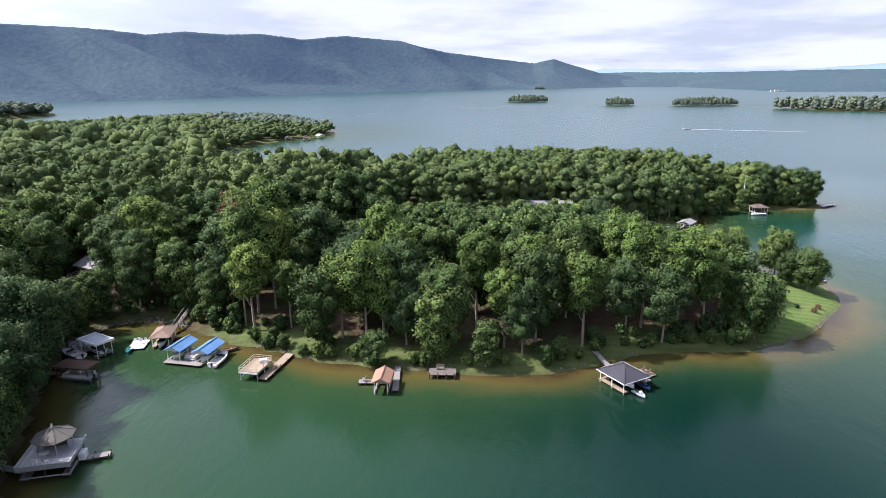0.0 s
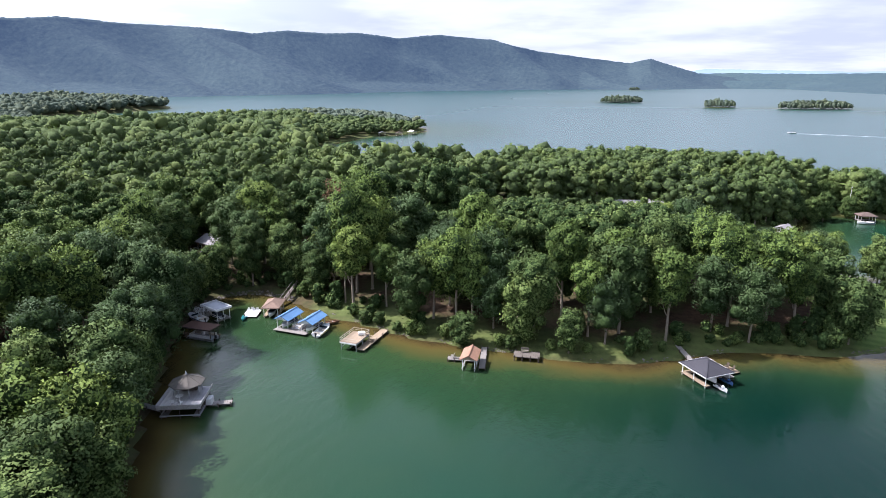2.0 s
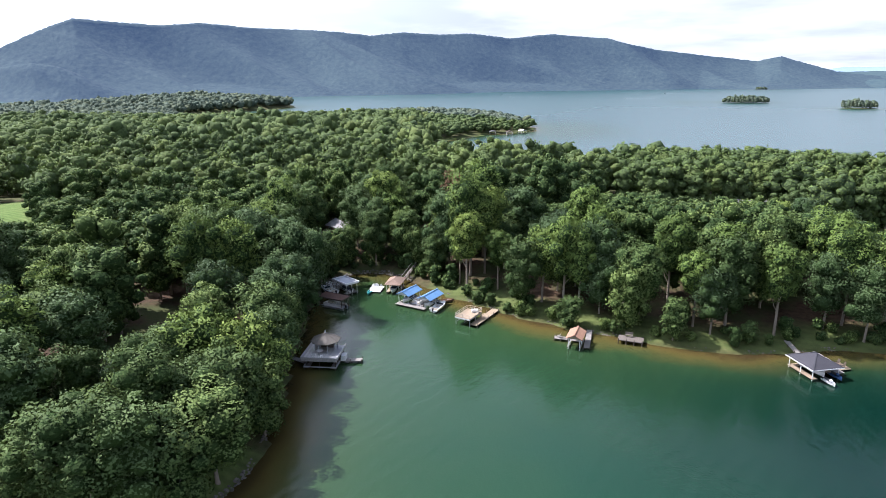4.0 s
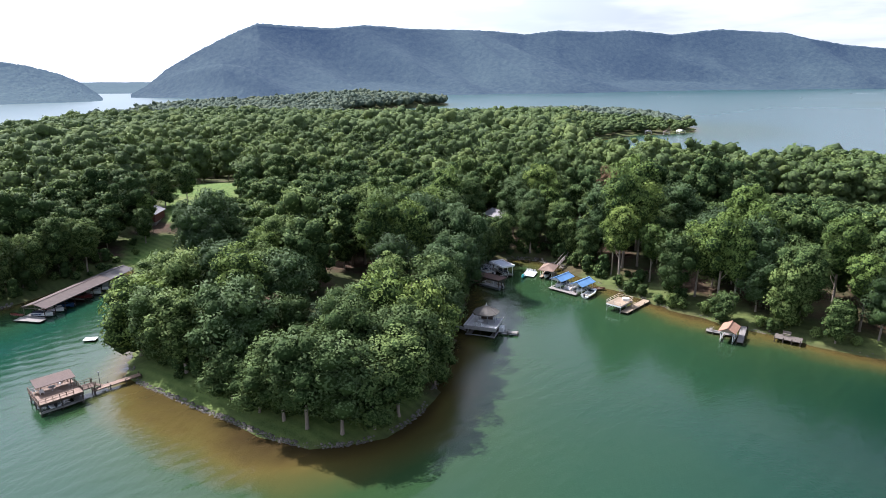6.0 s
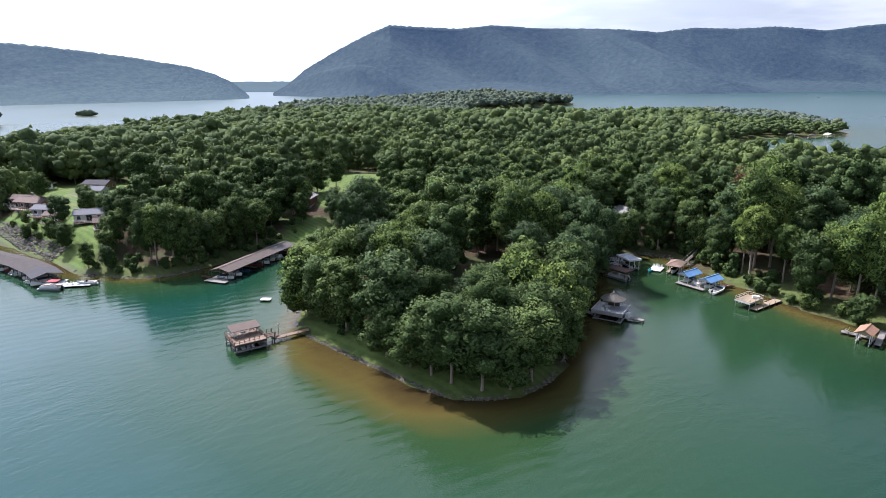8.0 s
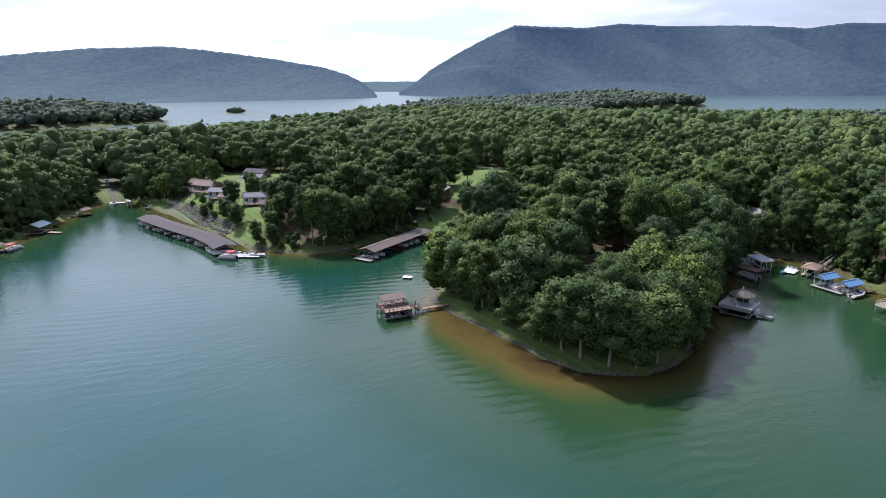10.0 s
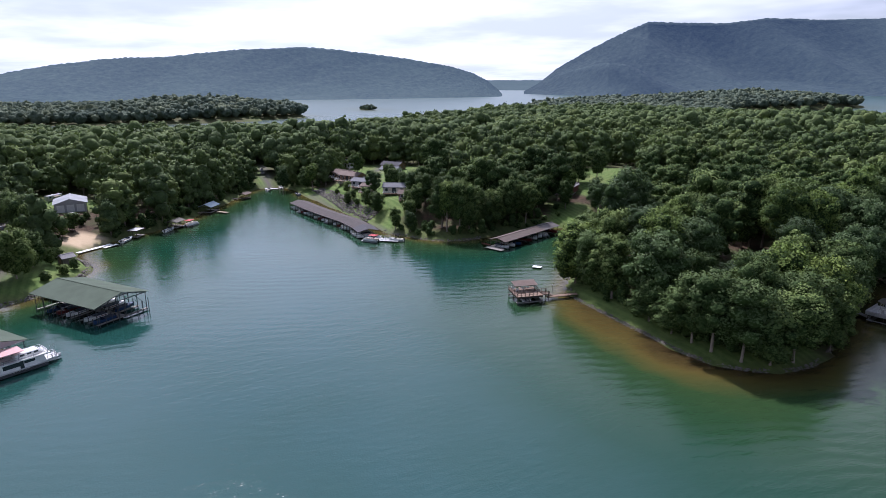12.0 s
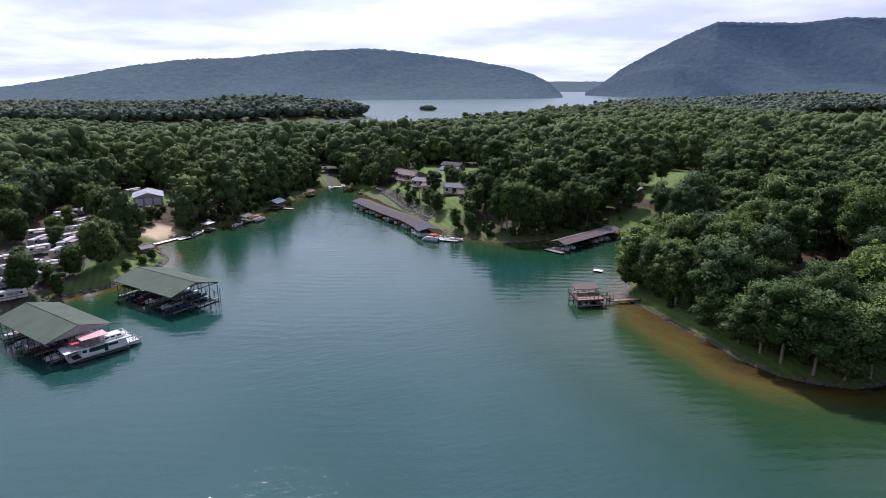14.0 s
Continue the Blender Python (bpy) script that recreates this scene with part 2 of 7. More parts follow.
def water_material():
    w = Mat("lake_water", (0.02, 0.08, 0.07), 0.07, spec=0.5)
    w.set("IOR", 1.33)
    d = w.math("ADD", w.attr("depth"), w.math("MULTIPLY", w.math("SUBTRACT", w.noise(0.06, 3), 0.5), 1.3))
    c = w.mix(w.rng(d, 0.0, 0.5), (0.042, 0.030, 0.012), (0.085, 0.067, 0.019))
    c = w.mix(w.rng(d, 0.35, 1.3), c, (0.024, 0.051, 0.018))
    c = w.mix(w.rng(d, 1.3, 4.2), c, (0.008, 0.043, 0.025))
    c = w.mix(w.rng(d, 4.2, 6.4), c, (0.016, 0.060, 0.059))
    # Dark water off the eastern shore, with dark tree reflections put into its colour.
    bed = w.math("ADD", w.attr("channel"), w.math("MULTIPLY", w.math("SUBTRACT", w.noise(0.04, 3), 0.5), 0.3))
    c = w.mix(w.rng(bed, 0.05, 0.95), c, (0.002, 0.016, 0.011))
    w.set("Base Color", c)
    w.set("Roughness", w.rng(w.attr("chop"), 0.13, 0.85, 0.28, 0.07))
    gust = w.rng(w.noise(0.011, 3, 0.6), 0.35, 0.65, 0.25, 1.0)
    big = w.noise(0.22, 2, 0.5, (1.0, 0.35, 1, 62))
    mid = w.noise(0.9, 3, 0.55, (1.0, 0.45, 1, 50))
    fine = w.noise(3.2, 2, 0.5)
    train = w.n.new("ShaderNodeTexWave")
    train.wave_type, train.bands_direction = "BANDS", "X"
    for key, v in (("Scale", 0.10), ("Distortion", 6.0), ("Detail", 2.0), ("Detail Scale", 0.6)):
        train.inputs[key].default_value = v
    turn = w.n.new("ShaderNodeMapping")
    turn.inputs["Rotation"].default_value = (0, 0, radians(22))
    w.l.new(w.pos, turn.inputs[0])
    w.l.new(turn.outputs[0], train.inputs["Vector"])
    patch = w.rng(w.noise(0.016, 2, 0.5), 0.42, 0.62)
    big = w.math("ADD", big, w.math("MULTIPLY", w.math("MULTIPLY", train.outputs["Fac"], patch), 0.42))
    h = w.math("ADD", w.math("MULTIPLY", big, 1.3), w.math("ADD", w.math("MULTIPLY", mid, 1.15), w.math("MULTIPLY", fine, 0.35)))
    w.bump(w.math("MULTIPLY", h, w.math("MULTIPLY", gust, w.attr("chop"))), 0.40, 0.25)
    return w.m


GROUND, WATER = ground_material(), water_material()


def hazed_forest(name, dark, light, glow):
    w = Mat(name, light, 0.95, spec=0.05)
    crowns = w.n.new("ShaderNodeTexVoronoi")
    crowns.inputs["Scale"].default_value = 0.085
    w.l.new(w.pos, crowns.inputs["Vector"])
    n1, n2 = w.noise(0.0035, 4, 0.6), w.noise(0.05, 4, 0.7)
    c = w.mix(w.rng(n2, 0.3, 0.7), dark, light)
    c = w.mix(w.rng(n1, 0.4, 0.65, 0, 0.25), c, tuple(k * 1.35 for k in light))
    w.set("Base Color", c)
    # Bluish emission paints distance haze over the slopes; the woods give no light.
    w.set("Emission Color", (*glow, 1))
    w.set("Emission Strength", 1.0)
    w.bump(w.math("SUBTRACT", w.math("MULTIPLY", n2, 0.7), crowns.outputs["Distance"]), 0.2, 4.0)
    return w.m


MOUNTAIN = hazed_forest("mountain_forest", (0.019, 0.031, 0.030), (0.050, 0.069, 0.056), (0.020, 0.035, 0.072))
WEST_HILL = hazed_forest("west_mountain_forest", (0.020, 0.034, 0.030), (0.056, 0.080, 0.060), (0.027, 0.046, 0.084))
FAR_HILL = hazed_forest("far_hill_forest", (0.020, 0.032, 0.030), (0.046, 0.066, 0.050), (0.034, 0.058, 0.092))
PALE_HILL = hazed_forest("pale_hill_forest", (0.05, 0.07, 0.07), (0.07, 0.10, 0.10), (0.24, 0.32, 0.42))


# ---- meshes from arrays ----
def mesh_of(name, verts, tris, mats, index=None, smooth=False, attrs=None, normals=None):
    me = bpy.data.meshes.new(name)
    verts, tris = np.asarray(verts, np.float32), np.asarray(tris, np.int32)
    me.vertices.add(len(verts))
    me.vertices.foreach_set("co", verts.ravel())
    me.loops.add(tris.size)
    me.loops.foreach_set("vertex_index", tris.ravel())
    me.polygons.add(len(tris))
    k = tris.shape[1]
    me.polygons.foreach_set("loop_start", np.arange(0, tris.size, k, dtype=np.int32))
    me.polygons.foreach_set("loop_total", np.full(len(tris), k, np.int32))
    for m in mats:
        me.materials.append(m)
    if index is not None:
        me.polygons.foreach_set("material_index", np.asarray(index, np.int32))
    me.polygons.foreach_set("use_smooth", np.broadcast_to(np.asarray(smooth, bool), len(tris)).copy())
    me.update(calc_edges=True)
    for key, val in (attrs or {}).items():
        at = me.attributes.new(key, "FLOAT", "POINT")
        at.data.foreach_set("value", np.asarray(val, np.float32))
    if normals is not None:
        me.normals_split_custom_set_from_vertices(np.asarray(normals, np.float32))
    return me


# ---- the lie of the land ----
SHORE = [
    (165, 268), (163, 261), (150, 258), (136, 262.5), (125, 265.5), (114, 267.5), (106, 256), (99, 238), (91, 231), (78, 231), (62, 215), (57, 200), (62, 190), (76, 180),
    (91, 171), (100, 166), (102, 158), (101, 151), (97, 144), (91, 138), (83, 129.4), (75, 124.4), (68, 121), (60, 119.2), (54, 120.2), (48, 120),
    (39, 118), (34, 116), (28.5, 113.2), (24, 111.6), (18, 110.4), (12.5, 110), (5, 110.8), (0.6, 112.6), (-5, 112.4), (-9.5, 113), (-16, 115),
    (-22, 116.5), (-28.5, 118.5), (-34, 121.6), (-39.6, 124.5), (-45, 126), (-49, 129), (-58, 135), (-63.5, 138.4), (-68, 139.8), (-74, 140),
    (-79, 137), (-81, 130), (-81, 120), (-77, 108), (-71, 95), (-67, 85), (-63, 76), (-58.5, 66), (-54.7, 57), (-52.6, 51), (-51, 45), (-52, 38.3),
    (-55.3, 32.6), (-60, 29.0), (-67, 27.6), (-76, 28.0), (-85, 27.9), (-95, 28.2), (-103.6, 28.4), (-109, 31), (-116, 38), (-126, 47), (-137, 60),
    (-148, 72), (-158, 79), (-168, 78), (-172, 66), (-171, 48), (-168, 35), (-169, 27), (-174, 20), (-182, 15.8), (-190, 10.6), (-205, 11),
    (-219, 9.5), (-248, 6), (-273, 3), (-305, 1), (-316, -6), (-310, -17), (-296, -26), (-275, -36), (-262, -46), (-245, -55), (-236, -61),
    (-233, -68), (-224, -78), (-215, -88), (-205, -90), (-196, -86), (-187, -84.5), (-178, -87), (-170, -92), (-165, -97), (-159, -109),
    (-154, -115), (-147, -126), (-140, -160), (-120, -300), (-60, -500), (0, -1500), (-3500, -1500), (-1700, -700), (-1400, -100),
    (-1180, 120), (-1000, 185), (-960, 160), (-915, 100), (-890, -20), (-915, -150), (-1000, -270), (-1120, -400), (-1180, -480), (-1080, -470), (-900, -350), (-770, -200), (-655, -110), (-640, -20), (-620, 10), (-590, 60), (-600, 110), (-630, 190), (-700, 320),
    (-905, 520), (-1150, 800), (-1050, 1150), (-800, 1250), (-718, 1190), (-705, 1043), (-735, 880), (-700, 790), (-640, 730), (-570, 670), (-500, 690), (-445, 760), (-410, 860), (-370, 920), (-300, 930), (-215, 880), (-145, 760), (-110, 676),
    (-135, 618), (-155, 608), (-170, 560), (-178, 500), (-172, 450), (-150, 400), (-125, 352), (-95, 326), (-60, 318), (0, 313), (60, 310), (110, 302), (150, 288)]
ISLANDS = [(213, 1570, 50, 40), (367, 1312, 32, 22), (520, 1255, 68, 30), (512, 3330, 28, 18), (-1160, 340, 27, 14)]
ISLE_BAR = [(540, 1092), (676, 961), (900, 800), (1500, 700), (1500, 900), (1000, 960), (760, 1060), (620, 1130)]


def rounded(poly):
    """One pass of corner cutting."""
    p = np.array(poly, float)
    q = np.roll(p, -1, axis=0)
    return np.stack([0.75 * p + 0.25 * q, 0.25 * p + 0.75 * q], 1).reshape(-1, 2)


def signed_distance(x, y, poly):
    """Metres from the outline of poly, positive inside."""
    x, y = np.ravel(x), np.ravel(y)
    best, inside = np.full(x.shape, 1e18), np.zeros(x.shape, bool)
    for (x0, y0), (x1, y1) in zip(poly, np.roll(poly, -1, axis=0)):
        dx, dy = x1 - x0, y1 - y0
        s = np.clip(((x - x0) * dx + (y - y0) * dy) / (dx * dx + dy * dy + 1e-9), 0, 1)
        best = np.minimum(best, (x - x0 - s * dx) ** 2 + (y - y0 - s * dy) ** 2)
        if y0 != y1:
            inside ^= ((y0 > y) != (y1 > y)) & (x < dx * (y - y0) / dy + x0)
    return np.where(inside, 1, -1) * np.sqrt(best)


SHORE_LINE, BAR_LINE = rounded(SHORE), rounded(ISLE_BAR)


def shore_distance(x, y):
    d = np.maximum(signed_distance(x, y, SHORE_LINE), signed_distance(x, y, BAR_LINE))
    x, y = np.ravel(x), np.ravel(y)
    for cx, cy, rx, ry in ISLANDS:
        d = np.maximum(d, (1 - np.hypot((x - cx) / rx, (y - cy) / ry)) * min(rx, ry))
    return d


TERRACE = [(-194, 20), (-212, 17), (-235, 14), (-262, 14), (-285, 18), (-290, 45), (-240, 60), (-196, 45)]


def waves(x, y):
    """Smooth rolling ground, -1 to 1."""
    return (np.sin(x * 0.021 + 1.3 * np.sin(y * 0.013)) + np.sin(y * 0.026 + 1.1 * np.sin(x * 0.017 + 2)) + 0.6 * np.sin(x * 0.051 + y * 0.043)) / 2.6


def land_height(x, y, d):
    rise = np.interp(np.hypot(x, y), [150, 300, 600], [7.0, 5.0, 2.0])
    hill = rise * (1 - np.exp(-np.maximum(d, 0) / 40.0)) * (1 + 0.35 * waves(x, y))
    hill = hill + 15.0 * np.exp(-(((x + 1060) / 120) ** 2 + ((y - 20) / 130) ** 2)) + 15.0 * np.exp(-(((x + 870) / 150) ** 2 + ((y - 1050) / 170) ** 2)) + 6.0 * np.exp(-(((x - 55) / 55) ** 2 + ((y - 285) / 30) ** 2)) + 5.0 * np.exp(-(((x + 212) / 42) ** 2 + ((y - 132) / 40) ** 2))
    near = (np.abs(x + 235) < 80) & (np.abs(y - 25) < 60)
    if near.any():
        hill[near] += 4.5 * np.clip(signed_distance(x[near], y[near], np.array(TERRACE, float)) / 9 + 0.5, 0, 1)
    return np.where(d > 0, hill + 0.55 * np.clip(d / 1.2, 0, 1) + 0.5 * np.clip(d / 9, 0, 1), np.maximum(d * 0.13, -9.0))


def ground_at(x, y):
    x, y = np.atleast_1d(np.asarray(x, float)), np.atleast_1d(np.asarray(y, float))
    return land_height(x, y, shore_distance(x, y))


def gz(x, y):
    return float(ground_at(x, y)[0])


def graded(lo, hi, step, end_lo, end_hi, grow=1.09):
    mid = list(np.arange(lo, hi + step / 2, step))
    for end, sign in ((end_hi, 1), (end_lo, -1)):
        v, s = (mid[-1], step) if sign > 0 else (mid[0], step)
        out = []
        while (end - v) * sign > 0:
            s = min(s * grow, 160)
            v += s * sign
            out.append(v)
        mid = mid + out if sign > 0 else out[::-1] + mid
    return np.array(mid)


def grid_faces(nx, ny):
    i = np.arange(nx * ny).reshape(ny, nx)
    return np.stack([i[:-1, :-1], i[:-1, 1:], i[1:, 1:], i[1:, :-1]], -1).reshape(-1, 4)


def in_poly(x, y, poly):
    return signed_distance(x, y, np.array(poly, float))


# clearings: polygon, and what covers the ground there
LAWNS = [
    [(69, 119), (104, 148), (104, 168), (90, 173), (80, 160), (76, 148), (71, 134), (66, 127)],
    [(-97, 153), (-88, 147), (-84, 140), (-87, 134), (-93, 139)],
    [(-240, 134), (-232, 158), (-206, 150), (-184, 124), (-176, 104), (-192, 98), (-214, 112)],
    [(-156, 64), (-158, 80), (-168, 88), (-180, 93), (-192, 84), (-176, 72)],
    [(-188, 9), (-200, 24), (-225, 28), (-262, 26), (-285, 12), (-305, 3), (-273, 2), (-219, 8)],
    [(-345, 50), (-318, 74), (-285, 72), (-240, 52), (-212, 36), (-214, 24), (-270, 20), (-315, 32)],
    [(-160, -113), (-170, -93), (-190, -84), (-203, -90), (-196, -100), (-175, -107)],
    [(-150, 136), (-143, 141), (-147, 150), (-155, 147)],
    [(-268, -78), (-300, -92), (-308, -108), (-285, -112), (-262, -98)],
    [(-310, -11), (-320, -15), (-345, -9.5), (-378, -4), (-378, 0.5), (-340, -4.5), (-314, -5)],
]
SANDS = [[(-214, -88), (-225, -81), (-231, -89), (-220, -97)]]
GRAVELS = [
    [(-152, -119), (-172, -105), (-198, -102), (-230, -100), (-262, -102), (-262, -122), (-220, -130), (-170, -132)],
    [(-150, -121), (-170, -117), (-200, -115.5), (-235, -112), (-262, -104), (-262, -108.5), (-236, -116), (-200, -119.5), (-170, -121), (-152, -125)],
    [(-168, -108), (-200, -106.5), (-236, -100), (-236, -103), (-200, -109.5), (-168, -111)],
    [(-186, 13), (-198, 8.2), (-229, 3.2), (-277, 3.8), (-278, 7), (-229, 6.2), (-199, 11)],
    [(-300, -12), (-330, -9), (-376, -3), (-377, 1), (-328, -5), (-299, -9)],
    [(-262, 34), (-252, 31), (-310, 48), (-330, 58), (-331, 62), (-308, 52)],
]


def build_ground():
    xs, ys = graded(-330, 120, 3.0, -4900, 4900), graded(-140, 200, 3.0, -1600, 4900)
    gx, gy = np.meshgrid(xs, ys)
    x, y = gx.ravel(), gy.ravel()
    d = shore_distance(x, y)
    z = land_height(x, y, d)
    lawn, sand, gravel = np.zeros_like(x), np.zeros_like(x), np.zeros_like(x)
    near = (np.abs(x + 100) < 420) & (np.abs(y) < 300)
    for polys, field in ((LAWNS, lawn), (SANDS, sand), (GRAVELS, gravel)):
        for p in polys:
            f = np.clip(in_poly(x[near], y[near], p) / 2.5 + 0.5, 0, 1)
            field[near] = np.maximum(field[near], f)
    lawn = np.maximum(lawn, np.clip(1.6 - np.abs(d - 3) / 4.0, 0, 1) * np.where((x < -52) & (x > -135) & (y < 150), np.where((y < 52) & (x < -50), 0.85, 0.15), 0.55))
    lawn = np.maximum(lawn, 0.25 * np.clip((np.hypot(x, y) - 260) / 60, 0, 1))
    me = mesh_of("ground", np.stack([x, y, z], 1), grid_faces(len(xs), len(ys)), [GROUND], smooth=True, attrs={"grass": lawn, "sand": sand, "gravel": gravel})
    tagged(new("ground", me), "wooded lakeside ground with mown lawns and leaf litter", "ground", kind="structure")


def shelf(x, y):
    """Where the lake bed falls away more slowly: less than 1 on the sandy shelves."""
    a = np.exp(-(((x + 80) / 36) ** 2 + ((y - 22) / 11) ** 2))
    b = np.exp(-(((x - 92) / 22) ** 2 + ((y - 132) / 20) ** 2))
    return 1 - 0.62 * a - 0.5 * b


def dark_water(x, y, d):
    """Mask of the darker water off the eastern shore, 0 to 1."""
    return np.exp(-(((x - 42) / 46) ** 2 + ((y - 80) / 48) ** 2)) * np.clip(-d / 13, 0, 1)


def lake_depth(x, y, d):
    """Metres of water over the shelving banks."""
    bed = np.minimum(-d * 0.13 * shelf(x, y), 2.2 + (-d - 17) * 0.038)
    open_water = 2.4 * np.clip((-x - 75) / 70, 0, 1) * np.clip(-d / 30, 0, 1) + 2.4 * np.clip((x - 85) / 50, 0, 1) * np.clip(-d / 40, 0, 1)
    open_water = np.maximum(open_water, 2.2 * np.clip((24 - y) / 45, 0, 1) * np.clip((-d - 14) / 26, 0, 1))
    return np.clip(bed + open_water, 0, 6.2)


def build_water():
    xs, ys = graded(-330, 120, 5.0, -4900, 4900), graded(-140, 200, 5.0, -1600, 4900)
    gx, gy = np.meshgrid(xs, ys)
    x, y = gx.ravel(), gy.ravel()
    d = shore_distance(x, y)
    me = mesh_of("water", np.stack([x, y, x * 0], 1), grid_faces(len(xs), len(ys)), [WATER], smooth=True, attrs={"depth": lake_depth(x, y, d), "channel": dark_water(x, y, d), "chop": np.interp(np.hypot(x + 40, y), [240, 460, 1500], [1.0, 0.26, 0.13]) * np.interp(x, [-150, -80], [0.78, 1.0]) * (1 - 0.65 * np.exp(-(((x + 48) / 14) ** 2 + ((y - 65) / 40) ** 2)))})
    tagged(new("water", me), "calm green lake water, brown over the shallows", "water", kind="structure")


build_ground()
build_water()


# ---- mountains and far shores ----
def polar(rows):
    """Rows of (degrees left of north, distance, height) as places round the middle of the flight."""
    return np.array([(5 - math.sin(radians(b)) * r, -45 + math.cos(radians(b)) * r, h) for b, r, h in rows])


def range_mesh(name, ridge, foot, n, m, spur, back, material, label, seed, lean=0.0):
    """A long hill: ridge rows and foot distances by bearing, with spurs and gullies down its slopes."""
    rg, ft = polar(ridge), polar(foot)
    s = np.linspace(0, 1, n)
    rk = np.linspace(0, 1, len(rg))
    tr = np.array([b for b, _, _ in ridge])
    tf = np.array([b for b, _, _ in foot])
    bear = np.interp(s, rk, tr)
    R = np.stack([np.interp(s, rk, rg[:, k]) for k in range(3)], 1)
    order = np.argsort(tf)
    Fx = np.stack([np.interp(bear, tf[order], ft[order, k]) for k in range(3)], 1)
    w = np.concatenate([np.linspace(0, 1, m), np.linspace(1, 2, m // 3)[1:]])
    V = []
    rs = np.random.RandomState(seed)
    ph = rs.rand(6) * 6.28
    along = np.concatenate([[0], np.cumsum(np.hypot(*np.diff(R[:, :2], axis=0).T))])
    for v in w:
        if v <= 1:
            P = Fx + (R - Fx) * v
            prof = v ** 1.15 * (1 - 0.12 * math.sin(v * math.pi))
            env = math.sin(v * math.pi) ** 0.8
            u = along - lean * (1 - v) + 90 * np.sin(along / 410 + ph[3])
            big = 1.0 - 1.9 * np.abs(np.sin(u / 520 + ph[0])) ** 0.8
            mid = 1.0 - 2.0 * np.abs(np.sin((u - 160 * (1 - v)) / 205 + ph[1] + 0.7 * np.sin(u / 640)))
            fine = np.sin(u / 61 + ph[2] + 5 * v + np.sin(along / 120)) + 0.6 * np.sin(u / 37 + ph[4] - 7 * v)
            g = big + 0.42 * mid + 0.10 * fine
            z = np.maximum(R[:, 2] * prof + spur * env * g * 0.5 * np.clip(R[:, 2] / 260, 0, 1) ** 1.5, R[:, 2] * prof * 0.35)
        else:
            P = R + (R - Fx) * (v - 1) * back
            z = R[:, 2] * (1 - (v - 1) ** 1.3)
        V.append(np.stack([P[:, 0], P[:, 1], z - 1.0], 1))
    V = np.array(V).reshape(-1, 3)
    V[:, 2] += (rs.rand(len(V)) - 0.5) * np.clip(V[:, 2], 0, 3.5)
    ob = new(name, mesh_of(name, V, grid_faces(n, len(w)), [material], smooth=True))
    return tagged(ob, label, "mountain", kind="structure")


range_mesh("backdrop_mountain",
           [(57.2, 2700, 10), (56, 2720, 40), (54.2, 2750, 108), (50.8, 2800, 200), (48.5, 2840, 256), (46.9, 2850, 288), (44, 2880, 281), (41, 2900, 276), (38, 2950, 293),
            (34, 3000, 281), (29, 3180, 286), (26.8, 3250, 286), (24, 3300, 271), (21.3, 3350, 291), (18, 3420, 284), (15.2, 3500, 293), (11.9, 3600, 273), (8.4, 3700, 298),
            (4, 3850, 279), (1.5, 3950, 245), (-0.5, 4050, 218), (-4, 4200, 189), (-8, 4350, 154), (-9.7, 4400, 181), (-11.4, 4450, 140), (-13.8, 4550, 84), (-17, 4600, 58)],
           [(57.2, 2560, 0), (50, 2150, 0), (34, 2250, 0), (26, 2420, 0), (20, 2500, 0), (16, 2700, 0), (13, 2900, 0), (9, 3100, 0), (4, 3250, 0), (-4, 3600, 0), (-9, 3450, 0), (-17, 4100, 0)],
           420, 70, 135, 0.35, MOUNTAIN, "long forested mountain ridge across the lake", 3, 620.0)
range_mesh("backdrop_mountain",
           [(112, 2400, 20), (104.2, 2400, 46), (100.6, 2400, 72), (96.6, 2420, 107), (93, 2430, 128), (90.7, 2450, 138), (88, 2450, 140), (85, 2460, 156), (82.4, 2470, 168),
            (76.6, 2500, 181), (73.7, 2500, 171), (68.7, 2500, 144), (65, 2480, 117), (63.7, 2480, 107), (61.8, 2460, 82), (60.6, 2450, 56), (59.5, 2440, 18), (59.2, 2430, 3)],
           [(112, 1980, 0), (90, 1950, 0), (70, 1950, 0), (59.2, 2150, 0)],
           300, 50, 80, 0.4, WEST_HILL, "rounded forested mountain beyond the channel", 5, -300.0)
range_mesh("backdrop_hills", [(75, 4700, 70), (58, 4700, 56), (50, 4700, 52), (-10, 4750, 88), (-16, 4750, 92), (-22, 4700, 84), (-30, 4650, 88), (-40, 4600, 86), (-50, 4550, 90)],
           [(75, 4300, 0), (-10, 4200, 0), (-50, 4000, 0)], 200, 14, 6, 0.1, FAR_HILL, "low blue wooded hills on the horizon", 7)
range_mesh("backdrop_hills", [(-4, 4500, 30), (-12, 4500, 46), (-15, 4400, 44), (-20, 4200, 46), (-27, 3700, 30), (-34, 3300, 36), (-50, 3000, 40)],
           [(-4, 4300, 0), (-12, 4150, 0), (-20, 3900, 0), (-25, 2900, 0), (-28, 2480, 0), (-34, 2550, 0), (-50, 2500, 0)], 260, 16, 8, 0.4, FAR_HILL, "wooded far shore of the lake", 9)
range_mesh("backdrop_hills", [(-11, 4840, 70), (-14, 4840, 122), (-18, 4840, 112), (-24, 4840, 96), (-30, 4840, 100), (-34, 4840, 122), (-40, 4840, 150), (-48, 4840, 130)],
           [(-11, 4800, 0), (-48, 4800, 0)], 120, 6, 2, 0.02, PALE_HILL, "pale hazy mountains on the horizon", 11)


